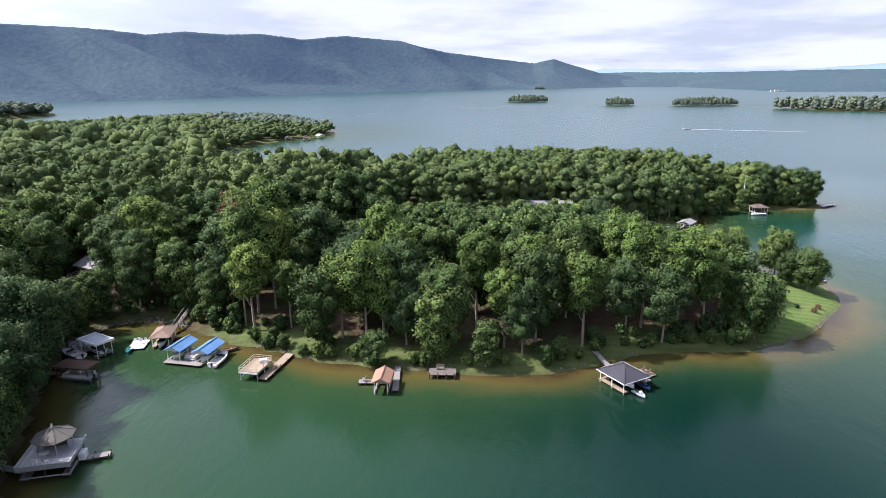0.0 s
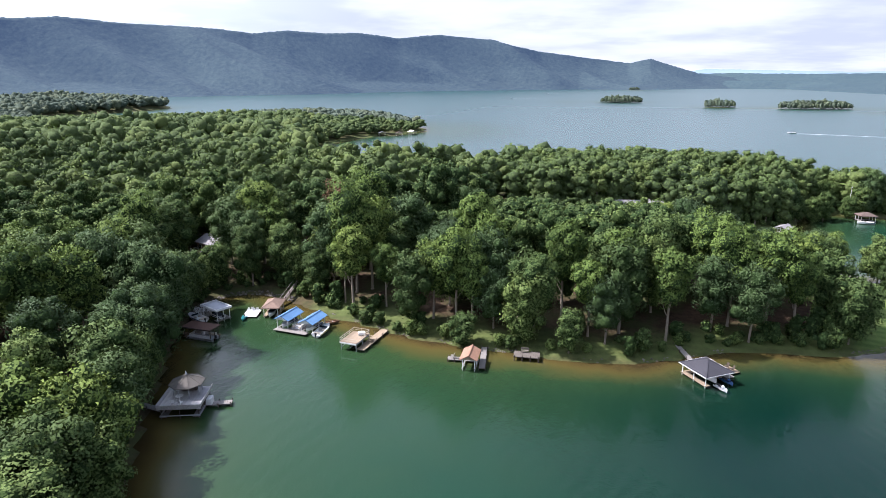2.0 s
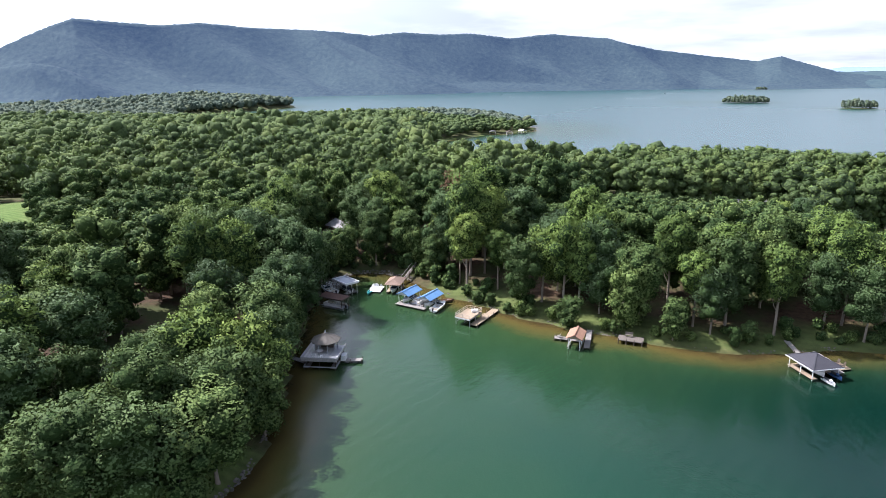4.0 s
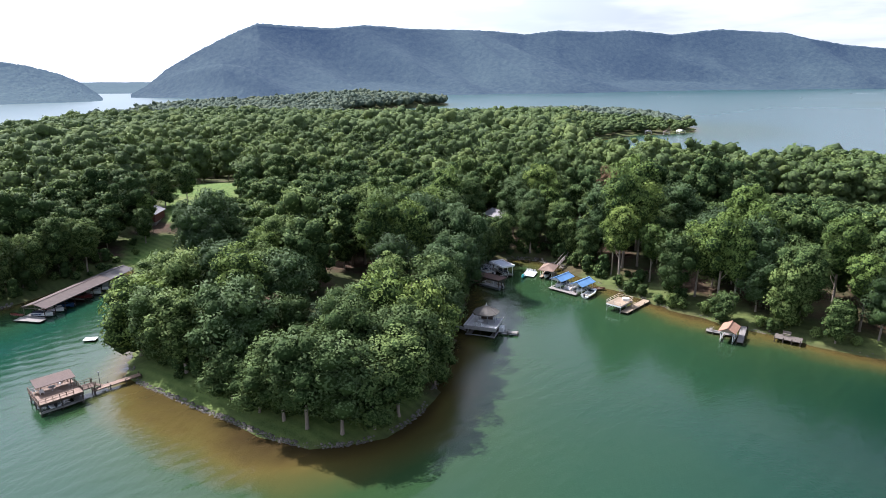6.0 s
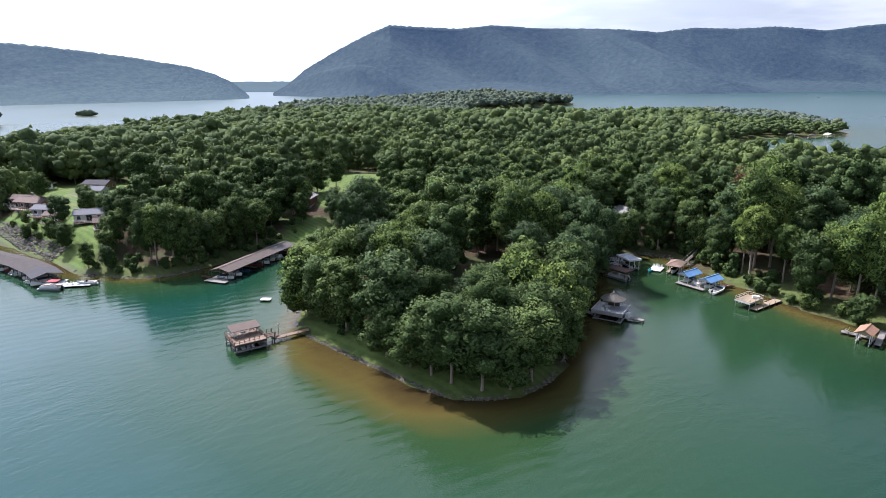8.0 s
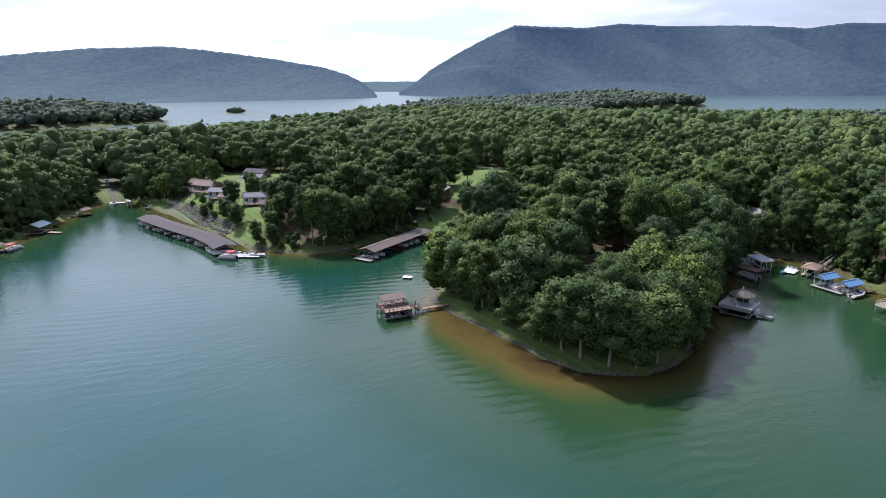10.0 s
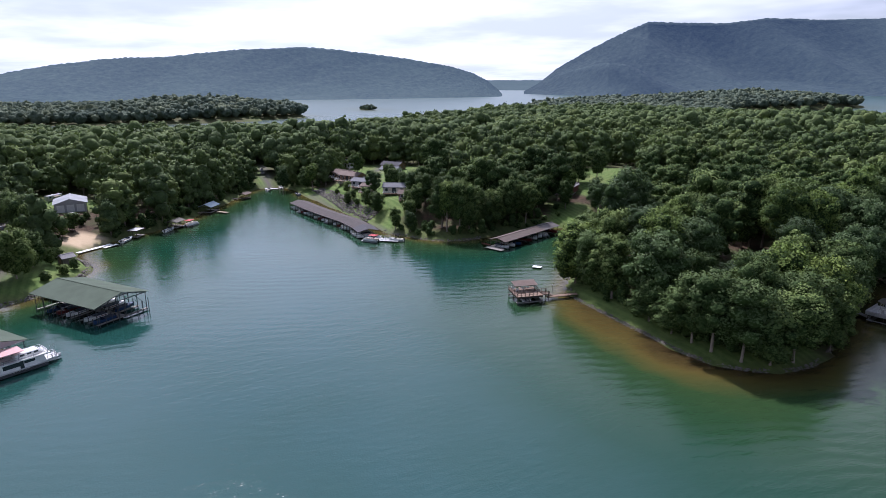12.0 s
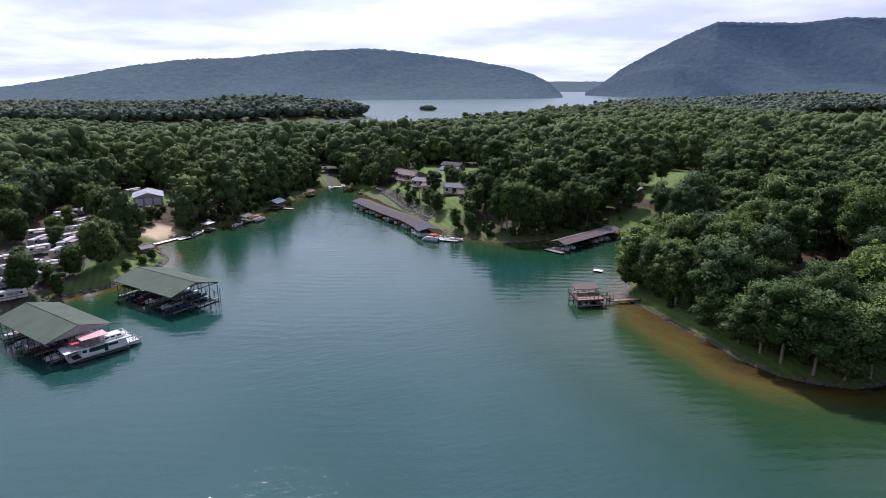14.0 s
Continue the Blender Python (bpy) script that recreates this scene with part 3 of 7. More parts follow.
# ---- trees ----
PHI = (1 + 5 ** 0.5) / 2
ICO_V = np.array([(-1, PHI, 0), (1, PHI, 0), (-1, -PHI, 0), (1, -PHI, 0), (0, -1, PHI), (0, 1, PHI), (0, -1, -PHI), (0, 1, -PHI), (PHI, 0, -1), (PHI, 0, 1), (-PHI, 0, -1), (-PHI, 0, 1)]) / np.hypot(1, PHI)
ICO_F = np.array([(0, 11, 5), (0, 5, 1), (0, 1, 7), (0, 7, 10), (0, 10, 11), (1, 5, 9), (5, 11, 4), (11, 10, 2), (10, 7, 6), (7, 1, 8), (3, 9, 4), (3, 4, 2), (3, 2, 6), (3, 6, 8), (3, 8, 9), (4, 9, 5), (2, 4, 11), (6, 2, 10), (8, 6, 7), (9, 8, 1)])


def unit(v):
    return v / np.maximum(np.linalg.norm(v, axis=-1, keepdims=True), 1e-9)


def tube(path, radii, sides):
    """A tapered tube along a path: vertices and triangles."""
    V, T = [], []
    for (p, r) in zip(path, radii):
        for k in range(sides):
            a = 2 * math.pi * k / sides
            V.append((p[0] + r * math.cos(a), p[1] + r * math.sin(a), p[2]))
    for i in range(len(path) - 1):
        for k in range(sides):
            a, b = i * sides + k, i * sides + (k + 1) % sides
            T += [(a, b, b + sides), (a, b + sides, a + sides)]
    return np.array(V, float), np.array(T)


def crown_shape(rs, height, radius, low, lobes):
    """Centres and radii of the leaf masses of one crown; the last three fill its middle."""
    c, r = [], []
    mid, half = height * (1 + low) / 2, height * (1 - low) / 2
    sway = (rs.rand(2) - 0.5) * radius * 0.3
    for k in range(lobes):
        lift = -0.88 + 1.80 * (k + 0.5) / lobes
        spread = math.sqrt(max(0.04, 1 - abs(lift - 0.04) ** 2.2))
        ang = k * 2.399 + rs.rand() * 0.9
        rad = radius * spread * (0.46 + 0.38 * rs.rand())
        c.append((rad * math.cos(ang) + sway[0] * lift, rad * math.sin(ang) + sway[1] * lift, mid + half * 0.84 * lift + (rs.rand() - 0.5) * half * 0.12))
        r.append(radius * (0.20 + 0.22 * rs.rand()) * (0.8 + 0.2 * spread))
    for lift, f in ((-0.5, 0.60), (0.0, 0.66), (0.45, 0.52)):
        c.append((sway[0] * lift, sway[1] * lift, mid + half * lift))
        r.append(radius * f)
    return np.array(c), np.array(r)


def leaf_sprays(rs, c, r, count, size):
    """Small leaf sprays over the outside of the leaf masses."""
    pick = rs.choice(len(c), count * 3, p=r ** 2 / (r ** 2).sum())
    n = unit(rs.randn(len(pick), 3))
    n[:, 2] = np.where((n[:, 2] < -0.25) & (rs.rand(len(n)) < 0.6), -n[:, 2], n[:, 2])
    p = c[pick] + n * (r[pick] * (0.80 + 0.42 * rs.rand(len(pick)) ** 1.6))[:, None]
    gap = np.linalg.norm(p[:, None] - c[None], axis=2) - 0.78 * r[None]
    keep = np.where((gap.min(1) > -0.02 * r.mean()))[0][:count]
    p, n = p[keep], n[keep]
    n = unit(n + 0.50 * rs.randn(len(n), 3))
    a = unit(np.cross(n, rs.randn(len(n), 3)))
    b = np.cross(n, a)
    s = (size * (0.6 + 0.8 * rs.rand(len(n))))[:, None]
    droop = n * s * 0.3
    V = np.stack([p + a * s, p + b * s * 0.8 - a * s * 0.55 - droop * rs.rand(len(n), 1), p - b * s * 0.8 - a * s * 0.5], 1).reshape(-1, 3)
    return V, np.arange(len(n) * 3).reshape(-1, 3)


def billow(V, c, r, rs, loose=0.30):
    """Normals that follow the nearest leaf mass and the whole crown, a little loose from leaf to leaf."""
    leaf = V.reshape(-1, 3, 3).mean(1)
    near = np.argmin(np.linalg.norm(leaf[:, None] - c[None], axis=2) / r[None], axis=1)
    mid = np.array((*c.mean(0)[:2], c[:, 2].min() + 0.35 * np.ptp(c[:, 2])))
    tri = V.reshape(-1, 3, 3)
    own = unit(np.cross(tri[:, 1] - tri[:, 0], tri[:, 2] - tri[:, 0]))
    n = unit(1.0 * unit(leaf - c[near]) + 0.3 * unit(leaf - mid) + 0.30 * own + 0.4 * loose * rs.randn(len(leaf), 3))
    return np.repeat(n, 3, axis=0)


def ball_normals(count):
    """Normals of the inner masses, vertex by vertex."""
    return np.tile(ICO_V, (count, 1))


def masses(rs, c, r, shrink, rough=0.22):
    V, T = [], []
    for i, (p, q) in enumerate(zip(c, r)):
        V.append(p + ICO_V * (q * shrink) * (1 + rough * (rs.rand(12, 1) - 0.5)))
        T.append(ICO_F + 12 * i)
    return np.concatenate(V), np.concatenate(T)


def trunk_shape(rs, c, height, girth, sides=6, limbs=5):
    lean = (rs.rand(2) - 0.5) * height * 0.05
    top = height * 0.72
    path = [(0, 0, -0.6), (lean[0] * 0.1, lean[1] * 0.1, 0.5), (lean[0] * 0.5, lean[1] * 0.5, top * 0.5), (lean[0], lean[1], top)]
    V, T = tube(path, [girth * 1.5, girth, girth * 0.75, girth * 0.22], sides)
    for k in range(limbs):
        q = c[(k * 3 + 1) % len(c)]
        z0 = top * (0.35 + 0.45 * k / max(1, limbs))
        s = np.array((lean[0] * z0 / top, lean[1] * z0 / top, z0))
        v, t = tube([s, s * 0.45 + q * 0.55 - np.array((0, 0, 0.6)), q], [girth * 0.42, girth * 0.28, girth * 0.08], 4)
        T = np.concatenate([T, t + len(V)])
        V = np.concatenate([V, v])
    return V, T


TREE_KINDS = {}


def tree_kind(key, seed, height, radius, low, lobes, sprays, size, leaf=None):
    """Meshes of one kind of tree: trunk with limbs, and crown."""
    rs = np.random.RandomState(seed)
    c, r = crown_shape(rs, height, radius, low, lobes)
    tv, tt = trunk_shape(rs, c, height, 0.012 * height + 0.06)
    lv, lt = leaf_sprays(rs, c, r, sprays, size)
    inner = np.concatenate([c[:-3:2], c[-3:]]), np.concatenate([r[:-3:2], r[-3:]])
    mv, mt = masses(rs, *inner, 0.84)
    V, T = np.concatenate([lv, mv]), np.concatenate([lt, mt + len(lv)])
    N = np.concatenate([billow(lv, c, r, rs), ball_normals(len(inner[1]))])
    crown = mesh_of("crown", V, T, [leaf or LEAF, SHADED_CORE], np.concatenate([np.zeros(len(lt)), np.ones(len(mt))]), True, attrs={"tint": np.zeros(len(V))}, normals=N)
    TREE_KINDS[key] = (mesh_of("trunk", tv, tt, [BARK], smooth=True), crown, height)


for k in range(9):
    h = (23, 20, 25, 18, 21, 24, 16, 22, 19)[k]
    tree_kind(("oak", k), 40 + k, h, (6.4, 5.6, 6.2, 5.9, 7.0, 5.2, 5.4, 6.6, 6.0)[k], (0.14, 0.08, 0.30, 0.05, 0.12, 0.32, 0.04, 0.20, 0.07)[k], 30, 4100, 0.26,
              (DARK_LEAF, LEAF, BRIGHT_LEAF, LEAF, DARK_LEAF, BRIGHT_LEAF, LEAF, LEAF, DARK_LEAF)[k])
tree_kind(("oak", 9), 49, 17, 6.2, 0.03, 36, 4100, 0.26, BRIGHT_LEAF)
tree_kind(("oak", 10), 50, 19, 7.0, 0.03, 40, 4500, 0.27, DARK_LEAF)
for k in range(3):
    tree_kind(("small", k), 70 + k, (9, 7, 11)[k], (3.3, 3.0, 3.5)[k], 0.02, 22, 1700, 0.22)
for k in range(3):
    tree_kind(("bush", k), 80 + k, (2.6, 3.2, 2.0)[k], (1.7, 1.9, 1.4)[k], 0.0, 9, 500, 0.17)
tree_kind(("round", 0), 90, 15.2, 5.5, 0.03, 46, 5200, 0.25)
tree_kind(("round", 1), 91, 14.5, 5.6, 0.03, 44, 5000, 0.25)

TREE_LABELS = {"oak": "tall broadleaf tree with a dense green crown", "round": "round-crowned shade tree with dense green leaves", "small": "young round-crowned green tree at the shore", "bush": "leafy green shrub on the bank"}


def plant(kind, k, x, y, scale=1.0, turn=0.0, group="", z=None, wide=1.0):
    """One tree: trunk and crown under an Empty at its foot."""
    trunk, crown, _ = TREE_KINDS[(kind, k)]
    ob = new("shrub" if kind == "bush" else "tree")
    ob.matrix_basis = pose(x, y, gz(x, y) - 0.05 if z is None else z, 0, 0, turn) @ Matrix.Diagonal((scale * wide, scale * wide, scale * (0.94 + 0.12 * ((x * 7.3 + y * 3.1) % 1)), 1))
    tagged(ob, TREE_LABELS[kind], "shrub" if kind == "bush" else "tree", group)
    for name, me in (("trunk", trunk), ("crown", crown)):
        c = new(name, me)
        c.parent = ob
    return ob


def blocked(x, y):
    """Where nothing grows: lawns, sand, gravel, buildings."""
    out = np.zeros(len(x), bool)
    for p in LAWNS + SANDS + GRAVELS:
        b = np.array(p, float)
        near = (x > b[:, 0].min() - 6) & (x < b[:, 0].max() + 6) & (y > b[:, 1].min() - 6) & (y < b[:, 1].max() + 6)
        if near.any():
            out[near] |= in_poly(x[near], y[near], p) > -1.5
    for bx, by, br in KEEP_CLEAR:
        out |= np.hypot(x - bx, y - by) < br
    return out


KEEP_CLEAR = [(-257, -89, 9), (-249, -91, 8), (-243, -95, 6), (-56.5, 164, 6.5), (-284, 24, 9), (-268, 22.5, 9), (-249, 22, 8), (-237.5, 20, 6), (-225.5, 28, 8), (-211.5, 27, 6), (-293, 52, 8), (-310, 60, 9), (-336, 42, 9), (-172, 118, 5), (-95, 165, 8), (-88, 66, 7), (-97, 77, 3), (-105, 88, 3), (-101, 82, 5), (-91, 143, 6), (-1, 134, 7), (-272, -94, 12), (-255, -95, 8), (-258, -97, 8), (-206, -92, 5), (-229, -92.5, 7), (-245, -97, 7), (-218, -94, 5), (-238, -95, 6), (-254, -92, 6), (-250, -100, 6), (-292, -105, 9), (-300, -112, 8), (-198, 93, 9), (-86, 62, 6), (-78, 53, 5), (36, 230, 9), (47, 230, 9), (33, 220, 8), (44, 219, 7), (-90, 160, 7), (-4, 124, 5), (-1, 133, 4)]


def scatter(box, step, seed, jitter=0.42):
    rs = np.random.RandomState(seed)
    xs, ys = np.meshgrid(np.arange(box[0], box[1], step), np.arange(box[2], box[3], step))
    x, y = xs.ravel() + (rs.rand(xs.size) - 0.5) * 2 * jitter * step, ys.ravel() + (rs.rand(xs.size) - 0.5) * 2 * jitter * step
    return x, y


def tallest(x, y):
    """Height above the lake that the crowns reach: lower trees round the eastern inlet and on the far tip."""
    inlet = (x > -15) & (y > 125) & (y < 228)
    high = np.where(inlet, np.where(x > 46, 23.3 - 0.2 * (y - 128), 26.0 - 0.19 * (y - 155)), 60.0)
    d, r = shore_distance(x, y), np.hypot(x, y)
    tip = np.where((y > 500) & (r < 1050), np.minimum(8.0 + 0.10 * np.hypot(x + 112, y - 645), 14.0 + 0.07 * np.maximum(d, 0)), 60.0)
    low = 18.6 + 2.0 * waves(x * 2.1, y * 2.1) + np.clip((y - 120) / 25, 0, 8)
    tip = np.minimum(tip, np.where((x < -380) & (r > 420) & (r < 900) & (y < 600), low + np.clip((640 - r) / 40, 0, 6), 60.0))
    arm = (y > 228) & (y < 330) & (x > -30)
    high = np.where(arm, 26.0 - 9.0 * np.clip((x - 95) / 60, 0, 1), np.minimum(high, tip))
    for cx, cy, rx, ry in ISLANDS:
        e = np.hypot((x - cx) / rx, (y - cy) / ry)
        high = np.where(e < 1, np.minimum(high, 6.0 + (15.0 if cx > 0 else 5.0) * np.sqrt(np.maximum(0, 1 - e * e))), high)
    return high


def near_tree_sites():
    x, y = scatter((-340, 175, -150, 290), 7.7, 5, 0.5)
    d = shore_distance(x, y)
    ok = (d > 2.2) & ~blocked(x, y)
    ok &= np.random.RandomState(8).rand(len(x)) > 0.11
    return x[ok], y[ok], d[ok]


# trees that stand out singly at the water's edge: kind, number, x, y, scale
SINGLE = [("round", 0, 94.0, 168.5, 0.92), ("round", 1, 89.5, 154.0, 0.62), ("round", 0, 93.0, 151.0, 0.80), ("round", 1, 66.2, 123.4, 0.98), ("small", 1, 62.4, 120.8, 0.85),
          ("small", 0, -13.7, 113.6, 0.95), ("oak", 6, -1.0, 115.4, 0.98), ("small", 2, 8.2, 111.8, 0.95), ("small", 1, 23.0, 114.0, 0.7), ("oak", 1, -26.0, 121.4, 0.92),
          ("oak", 8, -184.5, 17.5, 0.42), ("small", 2, -190.5, 14.0, 0.8),
          ("small", 1, -197.0, -93.5, 0.6), ("small", 0, -190.0, -94.5, 0.6), ("small", 1, -186.2, -88.2, 0.5), ("round", 0, -177.0, -101.0, 0.92), ("round", 1, -187.0, -98.5, 0.74), ("round", 1, -170.5, -106.5, 0.66), ("round", 0, -160.5, -116.0, 0.72), ("small", 0, -165.8, -111.6, 0.7), ("round", 1, -224.0, -104.5, 1.05), ("round", 0, -217.0, -101.0, 0.9), ("round", 1, -231.5, -107.5, 0.85), ("oak", 4, -262.0, -123.0, 0.9), ("oak", 4, -216.0, -131.5, 0.9), ("small", 0, -200.0, -116.0, 0.8), ("small", 2, -222.0, -116.0, 0.85), ("round", 1, -210.5, -118.0, 0.55), ("small", 1, -181.0, -121.5, 0.8), ("small", 0, -233.5, -92.0, 0.8), ("small", 2, -229.0, -98.0, 0.9), ("small", 0, -226.0, -94.5, 0.7), ("oak", 0, -238.0, -130.0, 0.85), ("round", 0, -243.0, -112.5, 0.9), ("round", 1, -204.5, -127.5, 0.75), ("round", 0, -236.0, 31.0, 0.6), ("round", 1, -247.5, 34.0, 0.6), ("small", 2, -224.0, 14.5, 0.8), ("small", 0, -213.0, 15.0, 1.0), ("small", 1, -240.0, 11.5, 0.7), ("oak", 8, -256.0, -130.0, 0.9), ("oak", 3, -193.0, -132.0, 0.8), ("oak", 5, -212.0, -130.0, 0.8),
          ("oak", 8, -228.0, -130.0, 0.9), ("oak", 0, -178.0, -134.0, 0.8), ("oak", 2, -163.0, -129.0, 0.7), ("oak", 7, -150.0, -128.0, 0.6), ("oak", 4, -230.0, 20.0, 0.55), ("oak", 6, -226.0, 32.0, 0.55), ("oak", 8, -214.5, 31.0, 0.6),
          ("small", 0, -252.0, 15.0, 0.6), ("small", 1, -242.0, 14.5, 0.5), ("oak", 2, -264.0, 24.0, 0.6), ("oak", 5, -186.0, 88.0, 0.66), ("oak", 1, -181.5, 83.5, 0.6), ("oak", 3, -205.0, 108.0, 0.8),
          ("oak", 7, -199.0, 113.0, 0.75), ("oak", 4, -171.0, 90.5, 0.6), ("oak", 8, -177.5, 95.0, 0.6), ("oak", 0, -300.0, -4.0, 0.6), ("oak", 1, -331.0, -17.5, 0.62), ("oak", 8, -346.0, -15.0, 0.66), ("oak", 3, -333.0, 1.0, 0.55), ("oak", 6, -352.0, 5.0, 0.6), ("oak", 3, -200.0, 31.0, 0.7), ("oak", 6, -196.0, 25.0, 0.66), ("small", 1, -203.0, 24.5, 0.9), ("small", 0, -192.5, 20.5, 0.9), ("oak", 6, -293.0, 6.0, 0.7), ("oak", 2, -286.0, 7.5, 0.55)]
# the trees of the wooded point: number, x, y, scale, spread
POINT = ((7, -63.0, 31.4, 0.80, 1.28), (0, -57.6, 33.4, 0.78, 1.26), (7, -53.2, 42.4, 0.70, 1.40), (7, -64.5, 43.0, 0.78, 1.12), (3, -56.8, 50.0, 0.88, 1.12), (9, -66.5, 57.0, 1.05, 1.05),
         (9, -59.6, 60.0, 0.95, 1.05), (10, -83.5, 36.2, 0.98, 1.16), (8, -75.0, 50.5, 0.62, 1.20), (0, -88.5, 54.0, 0.78, 1.12), (2, -94.0, 47.0, 0.78, 1.20), (1, -95.2, 33.6, 0.90, 1.20),
         (9, -111.5, 35.0, 1.0, 1.10), (10, -102.6, 34.6, 0.84, 1.05), (7, -117.2, 41.2, 0.74, 1.35), (3, -110.0, 44.5, 0.98, 1.05), (0, -103.0, 50.5, 0.82, 1.12), (1, -122.3, 47.6, 0.80, 1.35),
         (6, -126.5, 53.5, 0.95, 1.05), (4, -113.0, 56.0, 0.80, 1.05), (7, -100.0, 60.0, 0.74, 1.10), (2, -107.0, 66.0, 0.68, 1.10), (8, -62.0, 68.0, 0.86, 1.15), (3, -66.3, 76.0, 0.96, 1.10),
         (1, -72.5, 66.5, 0.86, 1.10), (7, -75.0, 59.5, 0.52, 1.20), (4, -70.5, 84.5, 0.84, 1.10), (0, -78.5, 77.0, 0.80, 1.10), (6, -69.0, 38.0, 0.84, 1.15), 
         (3, -69.0, 49.5, 0.84, 1.05), (1, -60.0, 52.5, 0.74, 1.15), (8, -61.0, 46.5, 0.70, 1.10), (6, -89.5, 42.5, 1.00, 1.10), (3, -81.0, 46.5, 0.66, 1.10), (6, -54.4, 55.6, 0.80, 1.10),
         (1, -67.8, 31.2, 0.78, 1.30), (6, -73.2, 31.0, 0.62, 1.35), (6, -54.2, 37.2, 0.74, 1.35), (6, -80.5, 31.6, 0.70, 1.30))


def bank_row(x0, x1, y0, y1, step, inset, seed, kinds=(1, 3, 4, 6, 8)):
    """Trees in a loose row behind a stretch of the waterline."""
    rs = np.random.RandomState(seed)
    P = np.array([q for q in SHORE_LINE if x0 < q[0] < x1 and y0 < q[1] < y1])
    along = np.concatenate([[0], np.cumsum(np.hypot(*np.diff(P, axis=0).T))])
    out = []
    for a in np.arange(2.0, along[-1], step):
        a += (rs.rand() - 0.5) * step * 0.7
        x, y = np.interp(a, along, P[:, 0]), np.interp(a, along, P[:, 1])
        e = 0.5
        g = np.array([(shore_distance(x + e, y) - shore_distance(x - e, y))[0], (shore_distance(x, y + e) - shore_distance(x, y - e))[0]])
        g /= max(1e-6, np.hypot(*g))
        o = inset * (0.7 + 0.8 * rs.rand())
        out.append(("oak", kinds[rs.randint(len(kinds))], x + g[0] * o, y + g[1] * o, 0.62 + 0.34 * rs.rand()))
    return out


SINGLE += [t for t in bank_row(-49, 60, 108, 132, 6.0, 5.5, 61, (0, 2, 5, 7, 2, 4)) if all(math.hypot(t[2] - q[2], t[3] - q[3]) > 4 for q in SINGLE) and not (26 < t[2] < 34)]
SINGLE += bank_row(-80, -52, 130, 141, 5.5, 4.0, 62)
SINGLE += [(a, b, x, y, f * (1.12 if y > 92 else 0.85)) for a, b, x, y, f in bank_row(-83, -60, 72, 129, 4.2, 1.2, 63)]
SINGLE += [(a, b, x, y, f * (0.78 + 0.4 * (x * 3.7 % 1))) for a, b, x, y, f in bank_row(-176, -164, 22, 62, 5.6, 4.5, 65, (1, 2, 3, 5, 6, 7))]
SINGLE += [(a, b, x, y, f * 0.9) for a, b, x, y, f in bank_row(100, 166, 240, 275, 6.0, 4.0, 64)]
SINGLE += [("bush", k % 3, x, y, s) for k, (x, y, s) in enumerate((
    (-37.4, 123.4, 1.3), (-33.9, 122.4, 0.9), (-29.0, 119.6, 1.1), (-25.2, 118.0, 1.3), (-23.0, 117.6, 0.8), (-3.9, 113.4, 1.3), (-6.0, 113.8, 0.9), (84.0, 139.0, 0.35), (12.0, 112.4, 0.9),
    (27.0, 114.8, 0.8), (-41.0, 126.4, 0.9), (4.6, 113.0, 1.0), (-18.0, 116.8, 1.0), (43.0, 120.4, 0.9), (48.0, 121.4, 1.0), (52.0, 121.8, 0.9), (56.0, 121.2, 1.0), (-260.0, 12.5, 1.0), (-232.0, 13.0, 1.0), (-219.0, 17.5, 1.2), (-222.0, 18.5, 1.0),
    (-244.0, -91.0, 1.2), (-240.5, -89.5, 1.0), (-250.0, -88.5, 1.2), (-233.0, -98.0, 1.0), (-228.0, -99.5, 1.2), (-176.0, -94.5, 1.2), (-181.0, -90.5, 1.1), (-183.0, 80.0, 0.8), (-179.0, 78.0, 0.7), (-176.5, 76.5, 0.7)))]
sx, sy, sd = near_tree_sites()
taken = np.zeros(len(sx), bool)
for kd, _, px, py, _ in SINGLE:
    taken |= np.hypot(sx - px, sy - py) < (2.0 if kd == "bush" else 4.5)
taken |= (sx > -130) & (sx < -48) & (sy > 20) & (sy < 84) & ~((sx < -98) & (sy > 68))
sx, sy, sd = sx[~taken], sy[~taken], sd[~taken]
front = ((sd < 34) & (sx > -112) & (sx < 100) & (sy < 190) & (sy > 20)) | ((sd < 14) & (sx > -200) & (sx < -110) & (sy > 10) & (sy < 100))
order = np.argsort(sd + np.where(front, 0, 1e4))
chosen = order[:min(100, int(front.sum()))]
rs0 = np.random.RandomState(11)
for kind, k, px, py, sc in SINGLE:
    if kind == 'oak':
        sc = min(sc, (float(tallest(np.array([px]), np.array([py]))[0]) - gz(px, py)) / TREE_KINDS[(kind, k)][2])
    plant(kind, k, px, py, sc, px * 77 % 360, {'oak': 'shore woodland', 'round': 'round shade trees', 'small': 'young shore trees', 'bush': 'bank shrubs'}[kind])
for k, px, py, sc, wide in POINT:
    plant('oak', k, px, py, sc, px * 53 % 360, 'trees of the wooded point', None, wide)
rs1 = np.random.RandomState(77)
bv, bt = leaf_sprays(rs1, *crown_shape(rs1, 21, 4.4, 0.15, 20), 1600, 0.3)
TREE_KINDS[("brown", 0)] = (TREE_KINDS[("oak", 1)][0], mesh_of("crown", bv, bt, [BROWN_LEAF], attrs={"tint": np.zeros(len(bv))}), 21)
rv, rt = leaf_sprays(rs1, *crown_shape(rs1, 1.1, 0.8, 0.0, 8), 300, 0.1)
TREE_KINDS[("ruddy", 0)] = (TREE_KINDS[("bush", 0)][0], mesh_of("crown", rv, rt, [RUDDY_LEAF], attrs={"tint": np.zeros(len(rv))}), 1.1)
TREE_LABELS["ruddy"] = "small round reddish shrub on the lawn"
